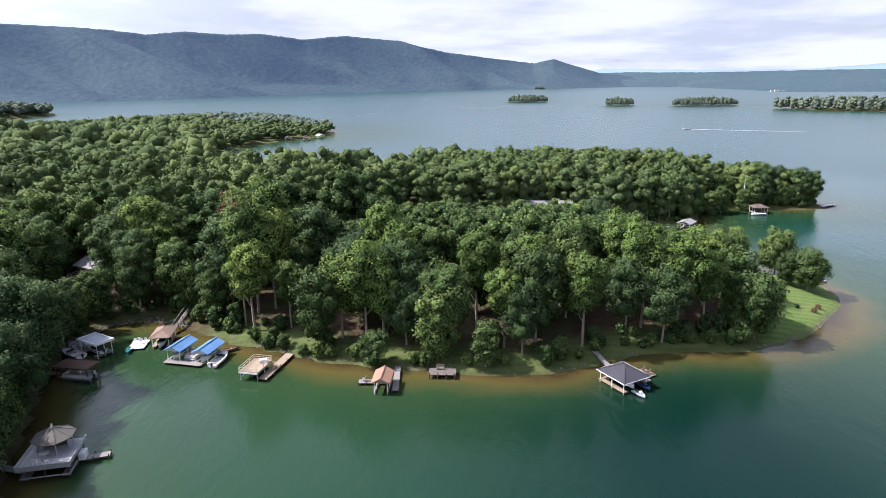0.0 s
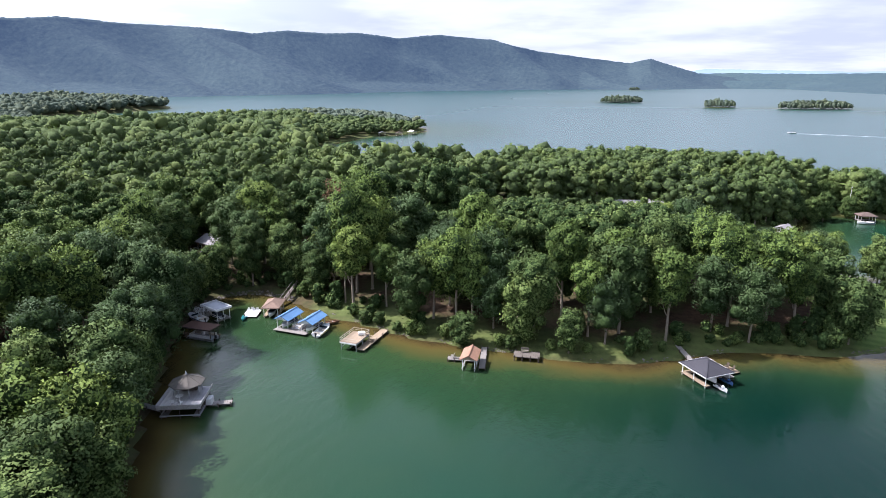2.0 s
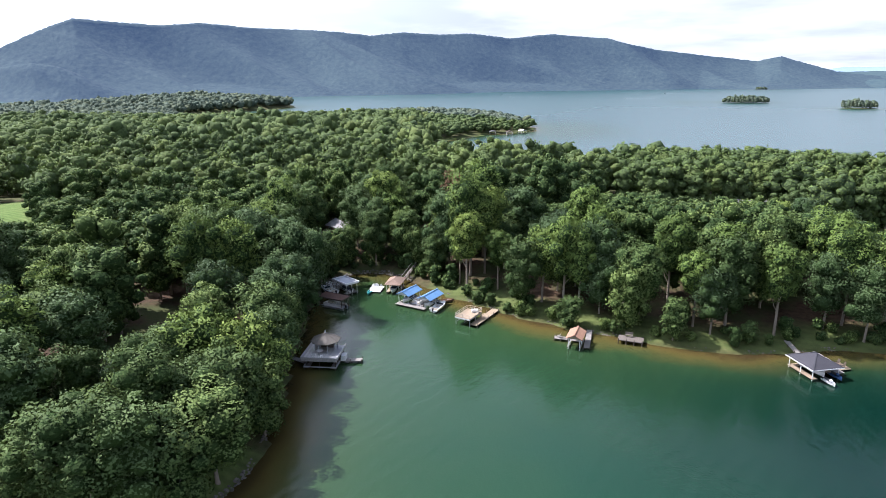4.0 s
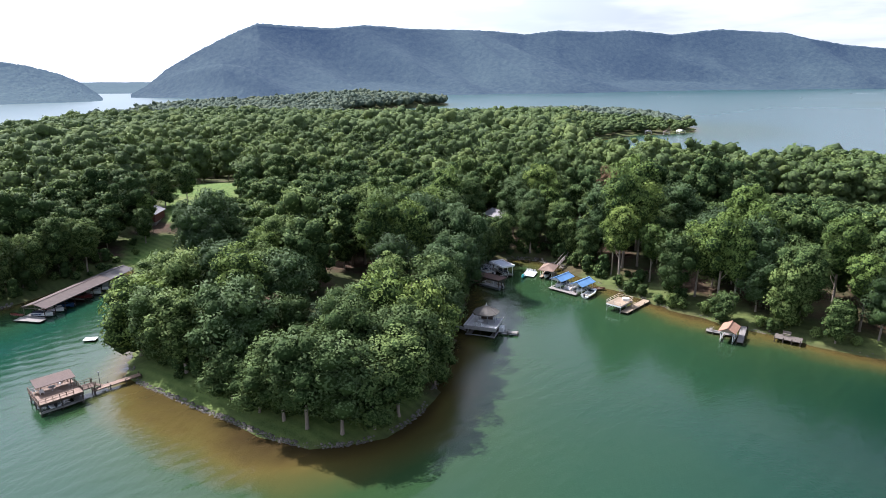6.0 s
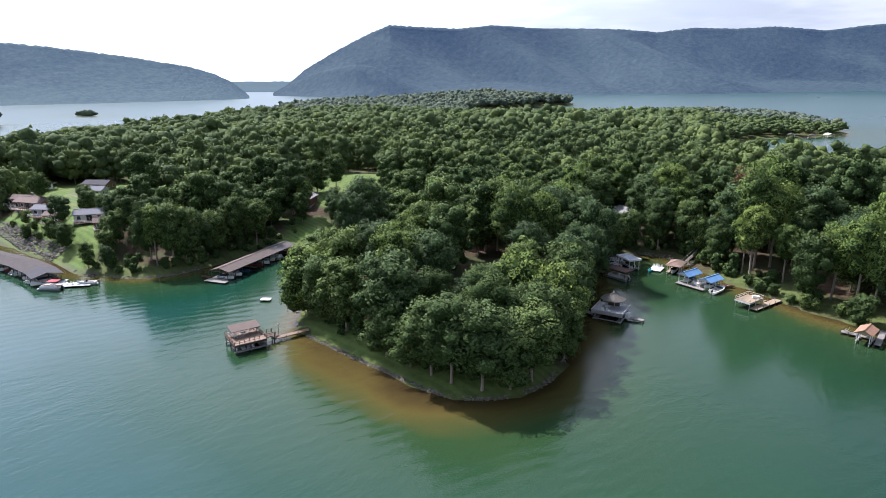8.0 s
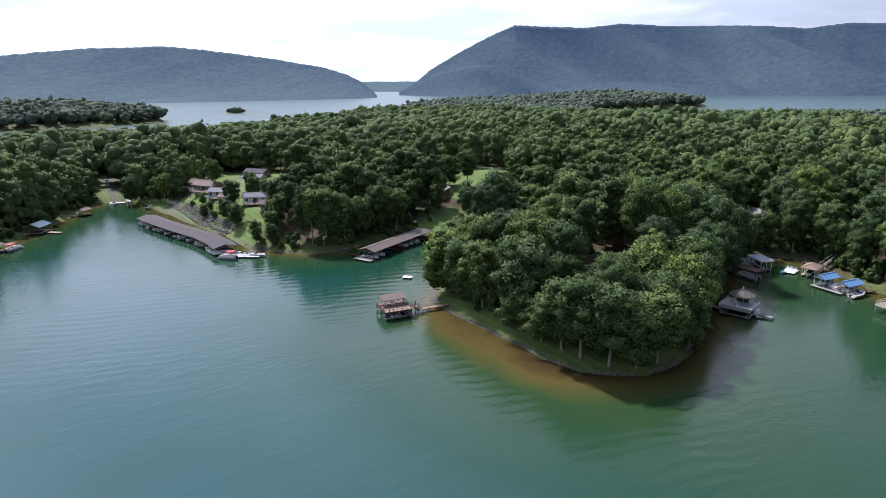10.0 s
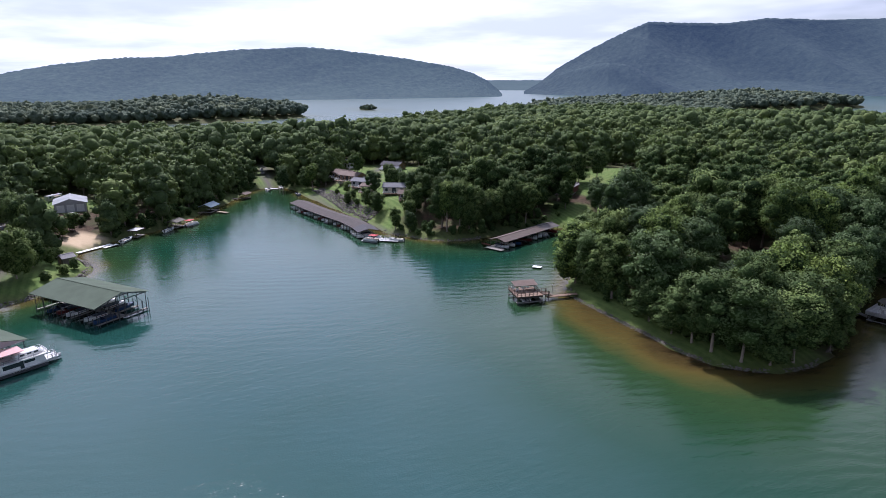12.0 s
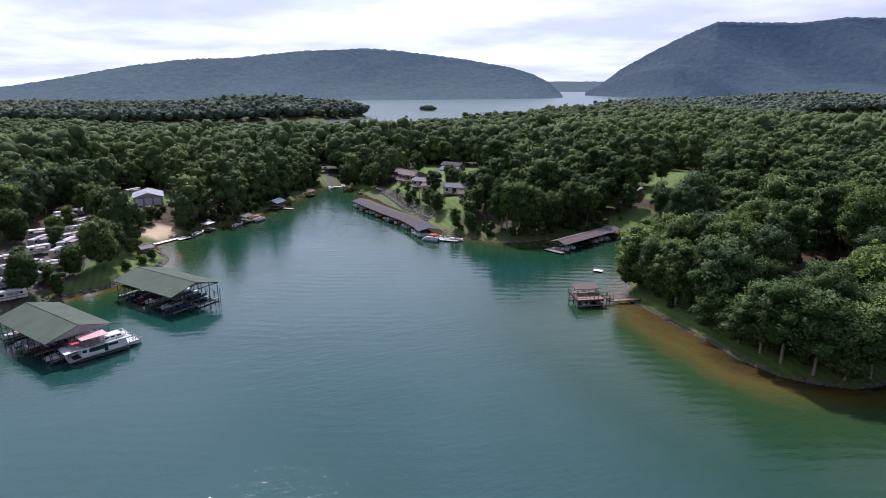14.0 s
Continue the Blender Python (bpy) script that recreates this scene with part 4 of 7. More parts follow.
TREE_LABELS["brown"] = "dying broadleaf tree with rusty brown leaves"
for x, y in ((87.3, 137.6), (89.6, 140.0)):
    plant("ruddy", 0, x, y, 1.0, 0, "lawn shrubs")
plant("brown", 0, -56.5, 164.0, 1.1, 40, "shore woodland")
for i in chosen:
    edge = sd[i] < 6.5
    k = int(rs0.randint(9))
    size = ((0.58 if edge else 0.76) + 0.36 * rs0.rand())
    size *= 0.7 if math.hypot(sx[i] + 70, sy[i] - 80) < 11 else 1.0
    size = min(size, (float(tallest(sx[i:i + 1], sy[i:i + 1])[0]) - gz(sx[i], sy[i])) / TREE_KINDS[("oak", k)][2])
    plant("oak", k, sx[i], sy[i], size, rs0.rand() * 360, "shore woodland")
rest = np.ones(len(sx), bool)
rest[chosen] = False


def forest(name, x, y, protos, label, seed, scale=(0.72, 1.14)):
    """Many trees joined in one mesh; protos are (vertices, triangles, material index)."""
    rs = np.random.RandomState(seed)
    z = ground_at(x, y) - 0.1
    Vs, Ts, Ms, tints, base = [], [], [], [], 0
    kind = rs.randint(len(protos), size=len(x))
    cap = tallest(x, y) - z
    Ns = []
    for k, (pv, pt, pm, pn) in enumerate(protos):
        sel = np.where(kind == k)[0]
        if not len(sel):
            continue
        a, s = rs.rand(len(sel)) * 6.283, scale[0] + (scale[1] - scale[0]) * rs.rand(len(sel))
        hs = s * (0.84 + 0.18 * rs.rand(len(sel)))
        hs = hs * (1 - 0.55 * np.exp(-(((x[sel] + 166) / 25) ** 2 + ((y[sel] - 96) / 25) ** 2)))
        hs = np.minimum(hs, cap[sel] * (0.74 + 0.26 * rs.rand(len(sel))) / np.maximum(1, pv[:, 2].max()))
        s = np.minimum(s, hs * 1.5)
        ca, sa = (np.cos(a) * s)[:, None], (np.sin(a) * s)[:, None]
        X = pv[None, :, 0] * ca - pv[None, :, 1] * sa + x[sel][:, None]
        Y = pv[None, :, 0] * sa + pv[None, :, 1] * ca + y[sel][:, None]
        Z = pv[None, :, 2] * hs[:, None] + z[sel][:, None]
        Vs.append(np.stack([X, Y, Z], 2).reshape(-1, 3))
        cn, sn = np.cos(a)[:, None], np.sin(a)[:, None]
        Ns.append(np.stack([pn[None, :, 0] * cn - pn[None, :, 1] * sn, pn[None, :, 0] * sn + pn[None, :, 1] * cn, np.broadcast_to(pn[None, :, 2], X.shape)], 2).reshape(-1, 3))
        Ts.append((pt[None] + (np.arange(len(sel)) * len(pv))[:, None, None]).reshape(-1, 3) + base)
        Ms.append(np.tile(pm, len(sel)))
        tints.append(np.repeat(rs.rand(len(sel)), len(pv)))
        base += len(sel) * len(pv)
    M = np.concatenate(Ms)
    me = mesh_of(name, np.concatenate(Vs), np.concatenate(Ts), [LEAF, SHADED_CORE, BARK, FAR_LEAF, MID_LEAF], M, True, attrs={"tint": np.concatenate(tints)}, normals=np.concatenate(Ns))
    return tagged(new(name, me), label, "forest", kind="stuff")


def proto(seed, height, radius, low, lobes, sprays, size, trunk=True, shrink=0.9, mass=1):
    """One tree of a wood: vertices, triangles, materials and normals; mass: the material of its leaf masses."""
    rs = np.random.RandomState(seed)
    c, r = crown_shape(rs, height, radius, low, lobes)
    parts = []
    if sprays:
        v, t = leaf_sprays(rs, c, r, sprays, size)
        parts.append((v, t, 0, billow(v, c, r, rs, 0.34)))
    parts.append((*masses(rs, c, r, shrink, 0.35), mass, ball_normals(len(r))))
    if trunk:
        v, t = tube([(0, 0, -0.5), (0, 0, height * 0.6)], [0.3, 0.15], 4)
        parts.append((v, t, 2, unit(v * (1, 1, 0) + (1e-4, 0, 0))))
    return joined(parts)


def joined(parts):
    V, T, M, N, b = [], [], [], [], 0
    for v, t, m, n in parts:
        V.append(v), T.append(t + b), M.append(np.full(len(t), m)), N.append(n)
        b += len(v)
    return np.concatenate(V), np.concatenate(T), np.concatenate(M), np.concatenate(N)


def dome(seed, height, radius, lobes, sprays, size, mass, shrink=1.0):
    """The upper crown of a tree in closed woodland, where only the canopy shows."""
    rs = np.random.RandomState(seed)
    c, r = [], []
    for k in range(lobes):
        up = 0.10 + 0.86 * (k + 0.5) / lobes
        out = radius * 0.74 * math.sqrt(1 - up * up * 0.92)
        a = k * 2.399 + rs.rand() * 0.8
        c.append((out * math.cos(a), out * math.sin(a), height * (0.40 + 0.48 * up) + (rs.rand() - 0.5) * 2.0))
        r.append(radius * (0.32 + 0.20 * rs.rand()))
    c.append((0, 0, height * 0.46)), r.append(radius * 0.80)
    c, r = np.array(c), np.array(r)
    parts = [(*masses(rs, c, r, shrink, 0.45), mass, ball_normals(len(r)))]
    if sprays:
        v, t = leaf_sprays(rs, c[:-1], r[:-1] * shrink, sprays, size)
        parts.append((v, t, 0 if size < 1 else mass, billow(v, c[:-1], r[:-1], rs, 0.32)))
    return joined(parts)


SIZES = [(22, 5.6), (19, 5.0), (24, 5.3), (20, 6.2), (17, 4.6), (23, 5.8)]
close = np.hypot(sx + 40, sy - 10) < 190
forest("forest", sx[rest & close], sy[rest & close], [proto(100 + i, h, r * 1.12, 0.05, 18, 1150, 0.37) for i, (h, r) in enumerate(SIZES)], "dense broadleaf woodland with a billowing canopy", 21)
forest("forest", sx[rest & ~close], sy[rest & ~close], [proto(150 + i, h, r * 1.14, 0.03, 8, 340, 0.54, True, 0.88, 4) for i, (h, r) in enumerate(SIZES)], "broadleaf woodland behind the shore", 26)


def wood(name, box, step, hole, protos, label, seed, limit=None, scale=(0.72, 1.14)):
    x, y = scatter(box, step, seed)
    keep = np.ones(len(x), bool)
    if hole:
        keep &= ~((x > hole[0]) & (x < hole[1]) & (y > hole[2]) & (y < hole[3]))
    x, y = x[keep], y[keep]
    if limit:
        ok = limit(x, y)
        x, y = x[ok], y[ok]
    d = shore_distance(x, y)
    ok = (d > (1.0 if "island" in label else 3)) & ~blocked(x, y)
    return forest(name, x[ok], y[ok], protos, label, seed, scale)


wood("forest", (-800, 180, -420, 700), 10.4, (-340, 175, -150, 290), [dome(200 + i, h * 0.90, r * 1.40, 7, 100, 0.85, 4) for i, (h, r) in enumerate(SIZES)],
     "broadleaf woodland covering the middle distance", 22, lambda x, y: (y > x * 0.27 - 100) & (np.hypot(x, y) < 860), (0.62, 1.36))
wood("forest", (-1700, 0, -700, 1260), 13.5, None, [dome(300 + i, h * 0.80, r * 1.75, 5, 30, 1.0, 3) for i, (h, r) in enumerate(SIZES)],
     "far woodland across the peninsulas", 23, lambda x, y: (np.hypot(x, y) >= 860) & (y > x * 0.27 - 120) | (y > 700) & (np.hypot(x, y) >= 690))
wood("forest", (0, 170, 226, 312), 6.6, None, [proto(170 + i, h * 0.98, r, 0.02, 10, 560, 0.46, True, 0.84, 4) for i, (h, r) in enumerate(SIZES)], "dense broadleaf woodland on the eastern peninsula", 27)
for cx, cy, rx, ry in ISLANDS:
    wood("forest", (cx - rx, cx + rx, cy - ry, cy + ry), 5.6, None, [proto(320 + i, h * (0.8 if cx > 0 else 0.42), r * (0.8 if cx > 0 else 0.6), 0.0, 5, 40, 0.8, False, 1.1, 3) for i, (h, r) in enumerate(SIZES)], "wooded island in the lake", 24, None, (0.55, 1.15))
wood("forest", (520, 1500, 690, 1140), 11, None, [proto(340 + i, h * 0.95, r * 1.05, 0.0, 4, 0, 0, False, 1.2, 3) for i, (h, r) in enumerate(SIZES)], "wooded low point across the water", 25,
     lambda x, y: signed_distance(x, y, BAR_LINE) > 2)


def undergrowth():
    """Low shrubs and saplings that fill the edge of the woods down to the water."""
    x, y = scatter((-340, 175, -130, 290), 2.7, 41, 0.5)
    d = shore_distance(x, y)
    open_bank = (x > -46) & (x < 36) & (y > 105) & (y < 132) & (np.sin(x * 0.55) > -0.55)
    ok = (d > 1.0) & (d < np.where(x < -120, 12, 7.5)) & ~blocked(x, y) & ~open_bank & ~((x > -112) & (x < -50) & (y > 20) & (y < 64) & (d < 3.5))
    ok &= np.random.RandomState(42).rand(len(x)) < np.where(x > -125, 0.85, 0.6)
    forest("undergrowth", x[ok], y[ok], [proto(500 + i, h, r, 0.0, 4, 110, 0.25, False) for i, (h, r) in enumerate(((2.4, 1.7), (4.2, 2.1), (6.0, 2.5), (1.8, 1.5)))], "shrubs and saplings along the edge of the woods", 43)


undergrowth()


# ---- building kit ----
def part(name, bm, material, parent, label="", at=None):
    """One mesh object under a thing or a part."""
    me = bpy.data.meshes.new(name)
    bm.to_mesh(me)
    bm.free()
    me.materials.append(material)
    ob = new(name, me)
    ob.parent = parent
    if at is not None:
        ob.matrix_basis = at
    return tagged(ob, label) if label else ob


def thing(name, label, category, x, y, z=0.0, turn=0.0, group=""):
    ob = new(name)
    ob.matrix_basis = pose(x, y, z, 0, 0, turn)
    return tagged(ob, label, category, group)


def box_bm(sx, sy, sz, bevel=0.0, at=(0, 0, 0)):
    bm = bmesh.new()
    bmesh.ops.create_cube(bm, size=1, matrix=Matrix.Translation(at) @ Matrix.Diagonal((sx, sy, sz, 1)))
    if bevel:
        bmesh.ops.bevel(bm, geom=bm.edges[:], offset=bevel, segments=1, affect="EDGES")
    return bm


def slab(name, parent, material, cx, cy, cz, sx, sy, sz, turn=0.0, label="", bevel=0.025):
    return part(name, box_bm(sx, sy, sz, min(bevel, 0.3 * min(sx, sy, sz))), material, parent, label, pose(cx, cy, cz, 0, 0, turn))


def post(parent, material, x, y, z0, z1, r=0.08, name="post", sides=8):
    bm = bmesh.new()
    bmesh.ops.create_cone(bm, cap_ends=True, segments=sides, radius1=r, radius2=r * 0.92, depth=z1 - z0)
    return part(name, bm, material, parent, at=pose(x, y, (z0 + z1) / 2))


def beam(parent, material, p, q, w=0.1, h=0.1, name="beam"):
    p, q = Vector(p), Vector(q)
    d = q - p
    m = Matrix.Translation((p + q) / 2) @ d.to_track_quat("X", "Z").to_matrix().to_4x4()
    return part(name, box_bm(d.length, w, h), material, parent, at=m)


def roof_bm(outline, thick):
    """A closed roof shell from sloped faces given as lists of corners."""
    bm = bmesh.new()
    for f in outline:
        lo = [bm.verts.new((x, y, z - thick)) for x, y, z in f]
        hi = [bm.verts.new(c) for c in f]
        bm.faces.new(hi), bm.faces.new(lo[::-1])
        for i in range(len(f)):
            j = (i + 1) % len(f)
            bm.faces.new((lo[i], lo[j], hi[j], hi[i]))
    bmesh.ops.recalc_face_normals(bm, faces=bm.faces[:])
    return bm


def gable(parent, material, cx, cy, z, sx, sy, rise, thick=0.12, along="y", label="", ends=None, turn=0.0):
    """A gable roof: eaves at z, ridge along one axis; ends: the material of the gable walls."""
    a, b = sx / 2, sy / 2
    if along == "y":
        faces = [[(-a, -b, 0), (0, -b, rise), (0, b, rise), (-a, b, 0)], [(0, -b, rise), (a, -b, 0), (a, b, 0), (0, b, rise)]]
        tris = [[(-a * 0.94, s * (b - 0.25), -0.05), (a * 0.94, s * (b - 0.25), -0.05), (0, s * (b - 0.25), rise - 0.12)] for s in (-1, 1)]
    else:
        faces = [[(-a, -b, 0), (a, -b, 0), (a, 0, rise), (-a, 0, rise)], [(-a, 0, rise), (a, 0, rise), (a, b, 0), (-a, b, 0)]]
        tris = [[(s * (a - 0.25), -b * 0.94, -0.05), (s * (a - 0.25), b * 0.94, -0.05), (s * (a - 0.25), 0, rise - 0.12)] for s in (-1, 1)]
    r = part("roof", roof_bm(faces, thick), material, parent, label, pose(cx, cy, z, 0, 0, turn))
    cap = [(0, -b, rise + 0.03), (0, b, rise + 0.03)] if along == "y" else [(-a, 0, rise + 0.03), (a, 0, rise + 0.03)]
    beam(r, material, cap[0], cap[1], 0.3, 0.06, "ridge_cap")
    if ends:
        for t in tris:
            n = 0.08
            bm = bmesh.new()
            sh = Vector((0, n, 0)) if along == "y" else Vector((n, 0, 0))
            v0, v1 = [bm.verts.new(c) for c in t], [bm.verts.new(Vector(c) + sh) for c in t]
            bm.faces.new(v0), bm.faces.new(v1[::-1])
            for i in range(3):
                j = (i + 1) % 3
                bm.faces.new((v0[i], v0[j], v1[j], v1[i]))
            bmesh.ops.recalc_face_normals(bm, faces=bm.faces[:])
            part("gable_end", bm, ends, r)
    return r


def hip(parent, material, cx, cy, z, sx, sy, rise, ridge=0.3, thick=0.14, label=""):
    """A hipped roof; ridge: length of the ridge along the longer side."""
    a, b = sx / 2, sy / 2
    p, q = ((0, -ridge / 2, rise), (0, ridge / 2, rise)) if sy >= sx else ((-ridge / 2, 0, rise), (ridge / 2, 0, rise))
    c = [(-a, -b, 0), (a, -b, 0), (a, b, 0), (-a, b, 0)]
    faces = [[c[0], c[1], p], [c[1], c[2], q, p], [c[2], c[3], q], [c[3], c[0], p, q]] if sy >= sx else [[c[0], c[1], q, p], [c[1], c[2], q], [c[2], c[3], p, q], [c[3], c[0], p]]
    r = part("roof", roof_bm(faces, thick), material, parent, label, pose(cx, cy, z))
    for k in range(4):
        t = p if (Vector(c[k]) - Vector(p)).length <= (Vector(c[k]) - Vector(q)).length else q
        beam(r, material, (*c[k][:2], 0.03), (*t[:2], rise + 0.03), 0.22, 0.05, "hip_cap")
    return r


def railing(parent, material, pts, z, h=1.0, gap=1.6, rails=2):
    """Posts and rails along a line of points."""
    for (x0, y0), (x1, y1) in zip(pts, pts[1:]):
        n = max(1, round(math.hypot(x1 - x0, y1 - y0) / gap))
        for k in range(n + 1):
            f = k / n
            slab("rail_post", parent, material, x0 + (x1 - x0) * f, y0 + (y1 - y0) * f, z + h / 2, 0.1, 0.1, h, bevel=0.01)
        for k in range(rails):
            zz = z + h * (k + 1) / rails - 0.03
            beam(parent, material, (x0, y0, zz), (x1, y1, zz), 0.09, 0.06, "rail")


def planked(name, parent, material, cx, cy, cz, sx, sy, turn=0.0, board=0.42, thick=0.12, label="", across="x"):
    """A deck: its frame, with each run of boards a mesh of its own laid with open joints."""
    d = slab(name, parent, DARK_WOOD, cx, cy, cz - thick, sx - 0.06, sy - 0.06, thick, turn, label)
    run = sy if across == "x" else sx
    n = max(2, int(round(run / board)))
    w = run / n
    me = None
    for k in range(n):
        o = -run / 2 + (k + 0.5) * w
        if me is None:
            bm = box_bm(sx, w - 0.03, thick * 0.6) if across == "x" else box_bm(w - 0.03, sy, thick * 0.6)
            me = bpy.data.meshes.new("board")
            bm.to_mesh(me)
            bm.free()
            me.materials.append(material)
        ob = new("board", me)
        ob.parent = d
        ob.matrix_basis = pose(0, o, thick * 0.82) if across == "x" else pose(o, 0, thick * 0.82)
    return d


DARK_WOOD = worn("dark_timber", (0.075, 0.058, 0.045), 0.85, stretch=(1, 8, 1))
GREY_WOOD = worn("weathered_boards", (0.27, 0.25, 0.225), 0.85, grain=2.5, stretch=(0.5, 6, 1))
TAN_WOOD = worn("tan_boards", (0.36, 0.28, 0.19), 0.8, grain=2.5, stretch=(0.5, 6, 1))
BROWN_WOOD = worn("brown_boards", (0.20, 0.115, 0.068), 0.75, grain=2.5, stretch=(0.5, 6, 1))
WHITE_PAINT = worn("white_paint", (0.78, 0.78, 0.76), 0.5, spread=0.12)
PALE_DECK = worn("pale_grey_paint", (0.38, 0.38, 0.40), 0.6, spread=0.25)
GREY_PAINT = worn("grey_paint", (0.42, 0.43, 0.44), 0.55, spread=0.2)
STEEL = worn("galvanised_steel", (0.36, 0.37, 0.38), 0.45, 0.6, spread=0.25)
DARK_STEEL = worn("dark_steel", (0.09, 0.095, 0.10), 0.5, 0.3)
BLUE_ROOF = ribbed("blue_metal_roof", (0.13, 0.26, 0.45), 0.42, 0.0, 0.45, 1)
GREEN_ROOF = ribbed("green_metal_roof", (0.078, 0.104, 0.074), 0.85, 0.0, 0.9, 0, 0.12)
PALE_ROOF = ribbed("pale_blue_metal_roof", (0.40, 0.48, 0.53), 0.6, 0.0, 0.5, 1, 0.2)
ZINC_ROOF = ribbed("zinc_roof", (0.29, 0.31, 0.33), 0.75, 0.0, 0.5, 1, 0.15)
DULL_ROOF = ribbed("dull_white_roof", (0.46, 0.48, 0.52), 0.5, 0.0, 0.6, 0)
WHITE_ROOF = ribbed("white_metal_roof", (0.80, 0.81, 0.82), 0.45, 0.0, 0.5, 0)
RUST_ROOF = ribbed("rusty_roof", (0.11, 0.052, 0.034), 0.7, 0.0, 0.4, 0)
TAN_SHINGLE = shingle("tan_shingles", (0.25, 0.175, 0.13))
DRAB_WOOD = worn("drab_boards", (0.155, 0.135, 0.112), 0.9, grain=2.5, stretch=(0.5, 6, 1))
SLATE_SHINGLE = shingle("charcoal_shingles", (0.05, 0.05, 0.058))
BROWN_SHINGLE = shingle("brown_shingles", (0.135, 0.10, 0.082))
GREY_SHINGLE = shingle("grey_shingles", (0.27, 0.26, 0.26))
SLATE_GREY_SHINGLE = shingle("slate_grey_shingles", (0.17, 0.175, 0.19))
DRAB_SHINGLE = shingle("drab_brown_shingles", (0.17, 0.125, 0.105))
HULL_WHITE = worn("white_gelcoat", (0.80, 0.80, 0.78), 0.25, spread=0.08)
HULL_BLUE = worn("blue_gelcoat", (0.03, 0.065, 0.15), 0.25, spread=0.1)
HULL_RED = worn("red_gelcoat", (0.14, 0.022, 0.022), 0.3, spread=0.12)
VINYL = worn("beige_vinyl", (0.55, 0.49, 0.40), 0.55, spread=0.15)
CANVAS = worn("dark_boat_canvas", (0.05, 0.06, 0.09), 0.85, spread=0.25)
RED_CANVAS = worn("red_canvas", (0.40, 0.045, 0.05), 0.8, spread=0.2)
RUBBER = worn("black_rubber", (0.025, 0.025, 0.027), 0.7, spread=0.2)
GLASS = Mat("dark_glass", (0.02, 0.03, 0.035), 0.06, spec=0.6).m
SIDING = worn("cream_siding", (0.62, 0.58, 0.50), 0.7, grain=1.0, stretch=(0.3, 0.3, 8))
BROWN_SIDING = worn("brown_siding", (0.20, 0.12, 0.08), 0.75, grain=1.0, stretch=(0.3, 0.3, 8))
RED_SIDING = worn("dark_red_siding", (0.15, 0.045, 0.035), 0.75, grain=1.0, stretch=(0.3, 0.3, 8))
STONE = worn("grey_stone", (0.34, 0.31, 0.275), 0.9, spread=0.45, grain=3.0, bump=0.08)


# ---- boats ----
def hull_bm(length, beam_w, depth, sheer=0.25, full=0.75):
    """A lofted hull, bow towards +y."""
    bm = bmesh.new()
    rings = []
    for k in range(9):
        f = k / 8
        y = -length / 2 + length * f
        w = beam_w / 2 * (1 if f < 0.5 else max(0.04, 1 - ((f - 0.5) / 0.5) ** (1 + full * 1.6)))
        zt, zb = depth * (1 + sheer * f * f), depth * 0.55 * max(0, f - 0.55) ** 2 * 3
        rings.append([bm.verts.new(c) for c in ((0, y, zb - 0.12), (w * 0.75, y, zb + depth * 0.25), (w, y, zt), (w * 0.82, y, zt), (w * 0.72, y, zt - depth * 0.45), (-w * 0.72, y, zt - depth * 0.45), (-w * 0.82, y, zt), (-w, y, zt), (-w * 0.75, y, zb + depth * 0.25))])
    n = len(rings[0])
    for a, b in zip(rings, rings[1:]):
        for i in range(n):
            bm.faces.new((a[i], a[(i + 1) % n], b[(i + 1) % n], b[i]))
    bm.faces.new(rings[0][::-1]), bm.faces.new(rings[-1])
    bmesh.ops.recalc_face_normals(bm, faces=bm.faces[:])
    return bm


def runabout(x, y, turn, z=0.05, length=6.2, hull=None, stripe=None, cover=False, group="", label="white runabout motorboat with an outboard engine"):
    b = thing("motorboat", label, "boat", x, y, z, turn, group)
    h = part("hull", hull_bm(length, length * 0.36, 0.85), hull or HULL_WHITE, b)
    w = length * 0.36
    for s in (-1, 1):
        beam(h, stripe or HULL_BLUE, (s * w * 0.495, -length * 0.48, 0.62), (s * w * 0.495, length * 0.05, 0.66), 0.03, 0.16, "stripe")
    bm = box_bm(w * 0.80, length * 0.30, 0.10, 0.03)
    for v in bm.verts:
        if v.co.y > 0:
            v.co.x *= 0.62
    part("foredeck", bm, hull or HULL_WHITE, b, at=pose(0, length * 0.26, 0.92, 5))
    bm = box_bm(w * 0.74, 0.06, 0.42)
    part("windscreen", bm, GLASS, b, at=pose(0, length * 0.08, 1.12, -28))
    if cover:
        bm = box_bm(w * 0.84, length * 0.52, 0.24, 0.09)
        part("cover", bm, CANVAS, b, "dark canvas cover", pose(0, -length * 0.2, 0.95))
    else:
        for s in (-1, 1):
            slab("seat", b, VINYL, s * w * 0.2, -length * 0.06, 0.72, 0.5, 0.55, 0.35, bevel=0.08)
        slab("stern_bench", b, VINYL, 0, -length * 0.36, 0.72, w * 0.68, 0.6, 0.36, bevel=0.08)
    e = slab("outboard", b, RUBBER, 0, -length * 0.53, 0.85, 0.4, 0.5, 0.65, bevel=0.12)
    slab("engine_leg", e, DARK_STEEL, 0, -0.05, -0.6, 0.16, 0.22, 0.7)
    return b


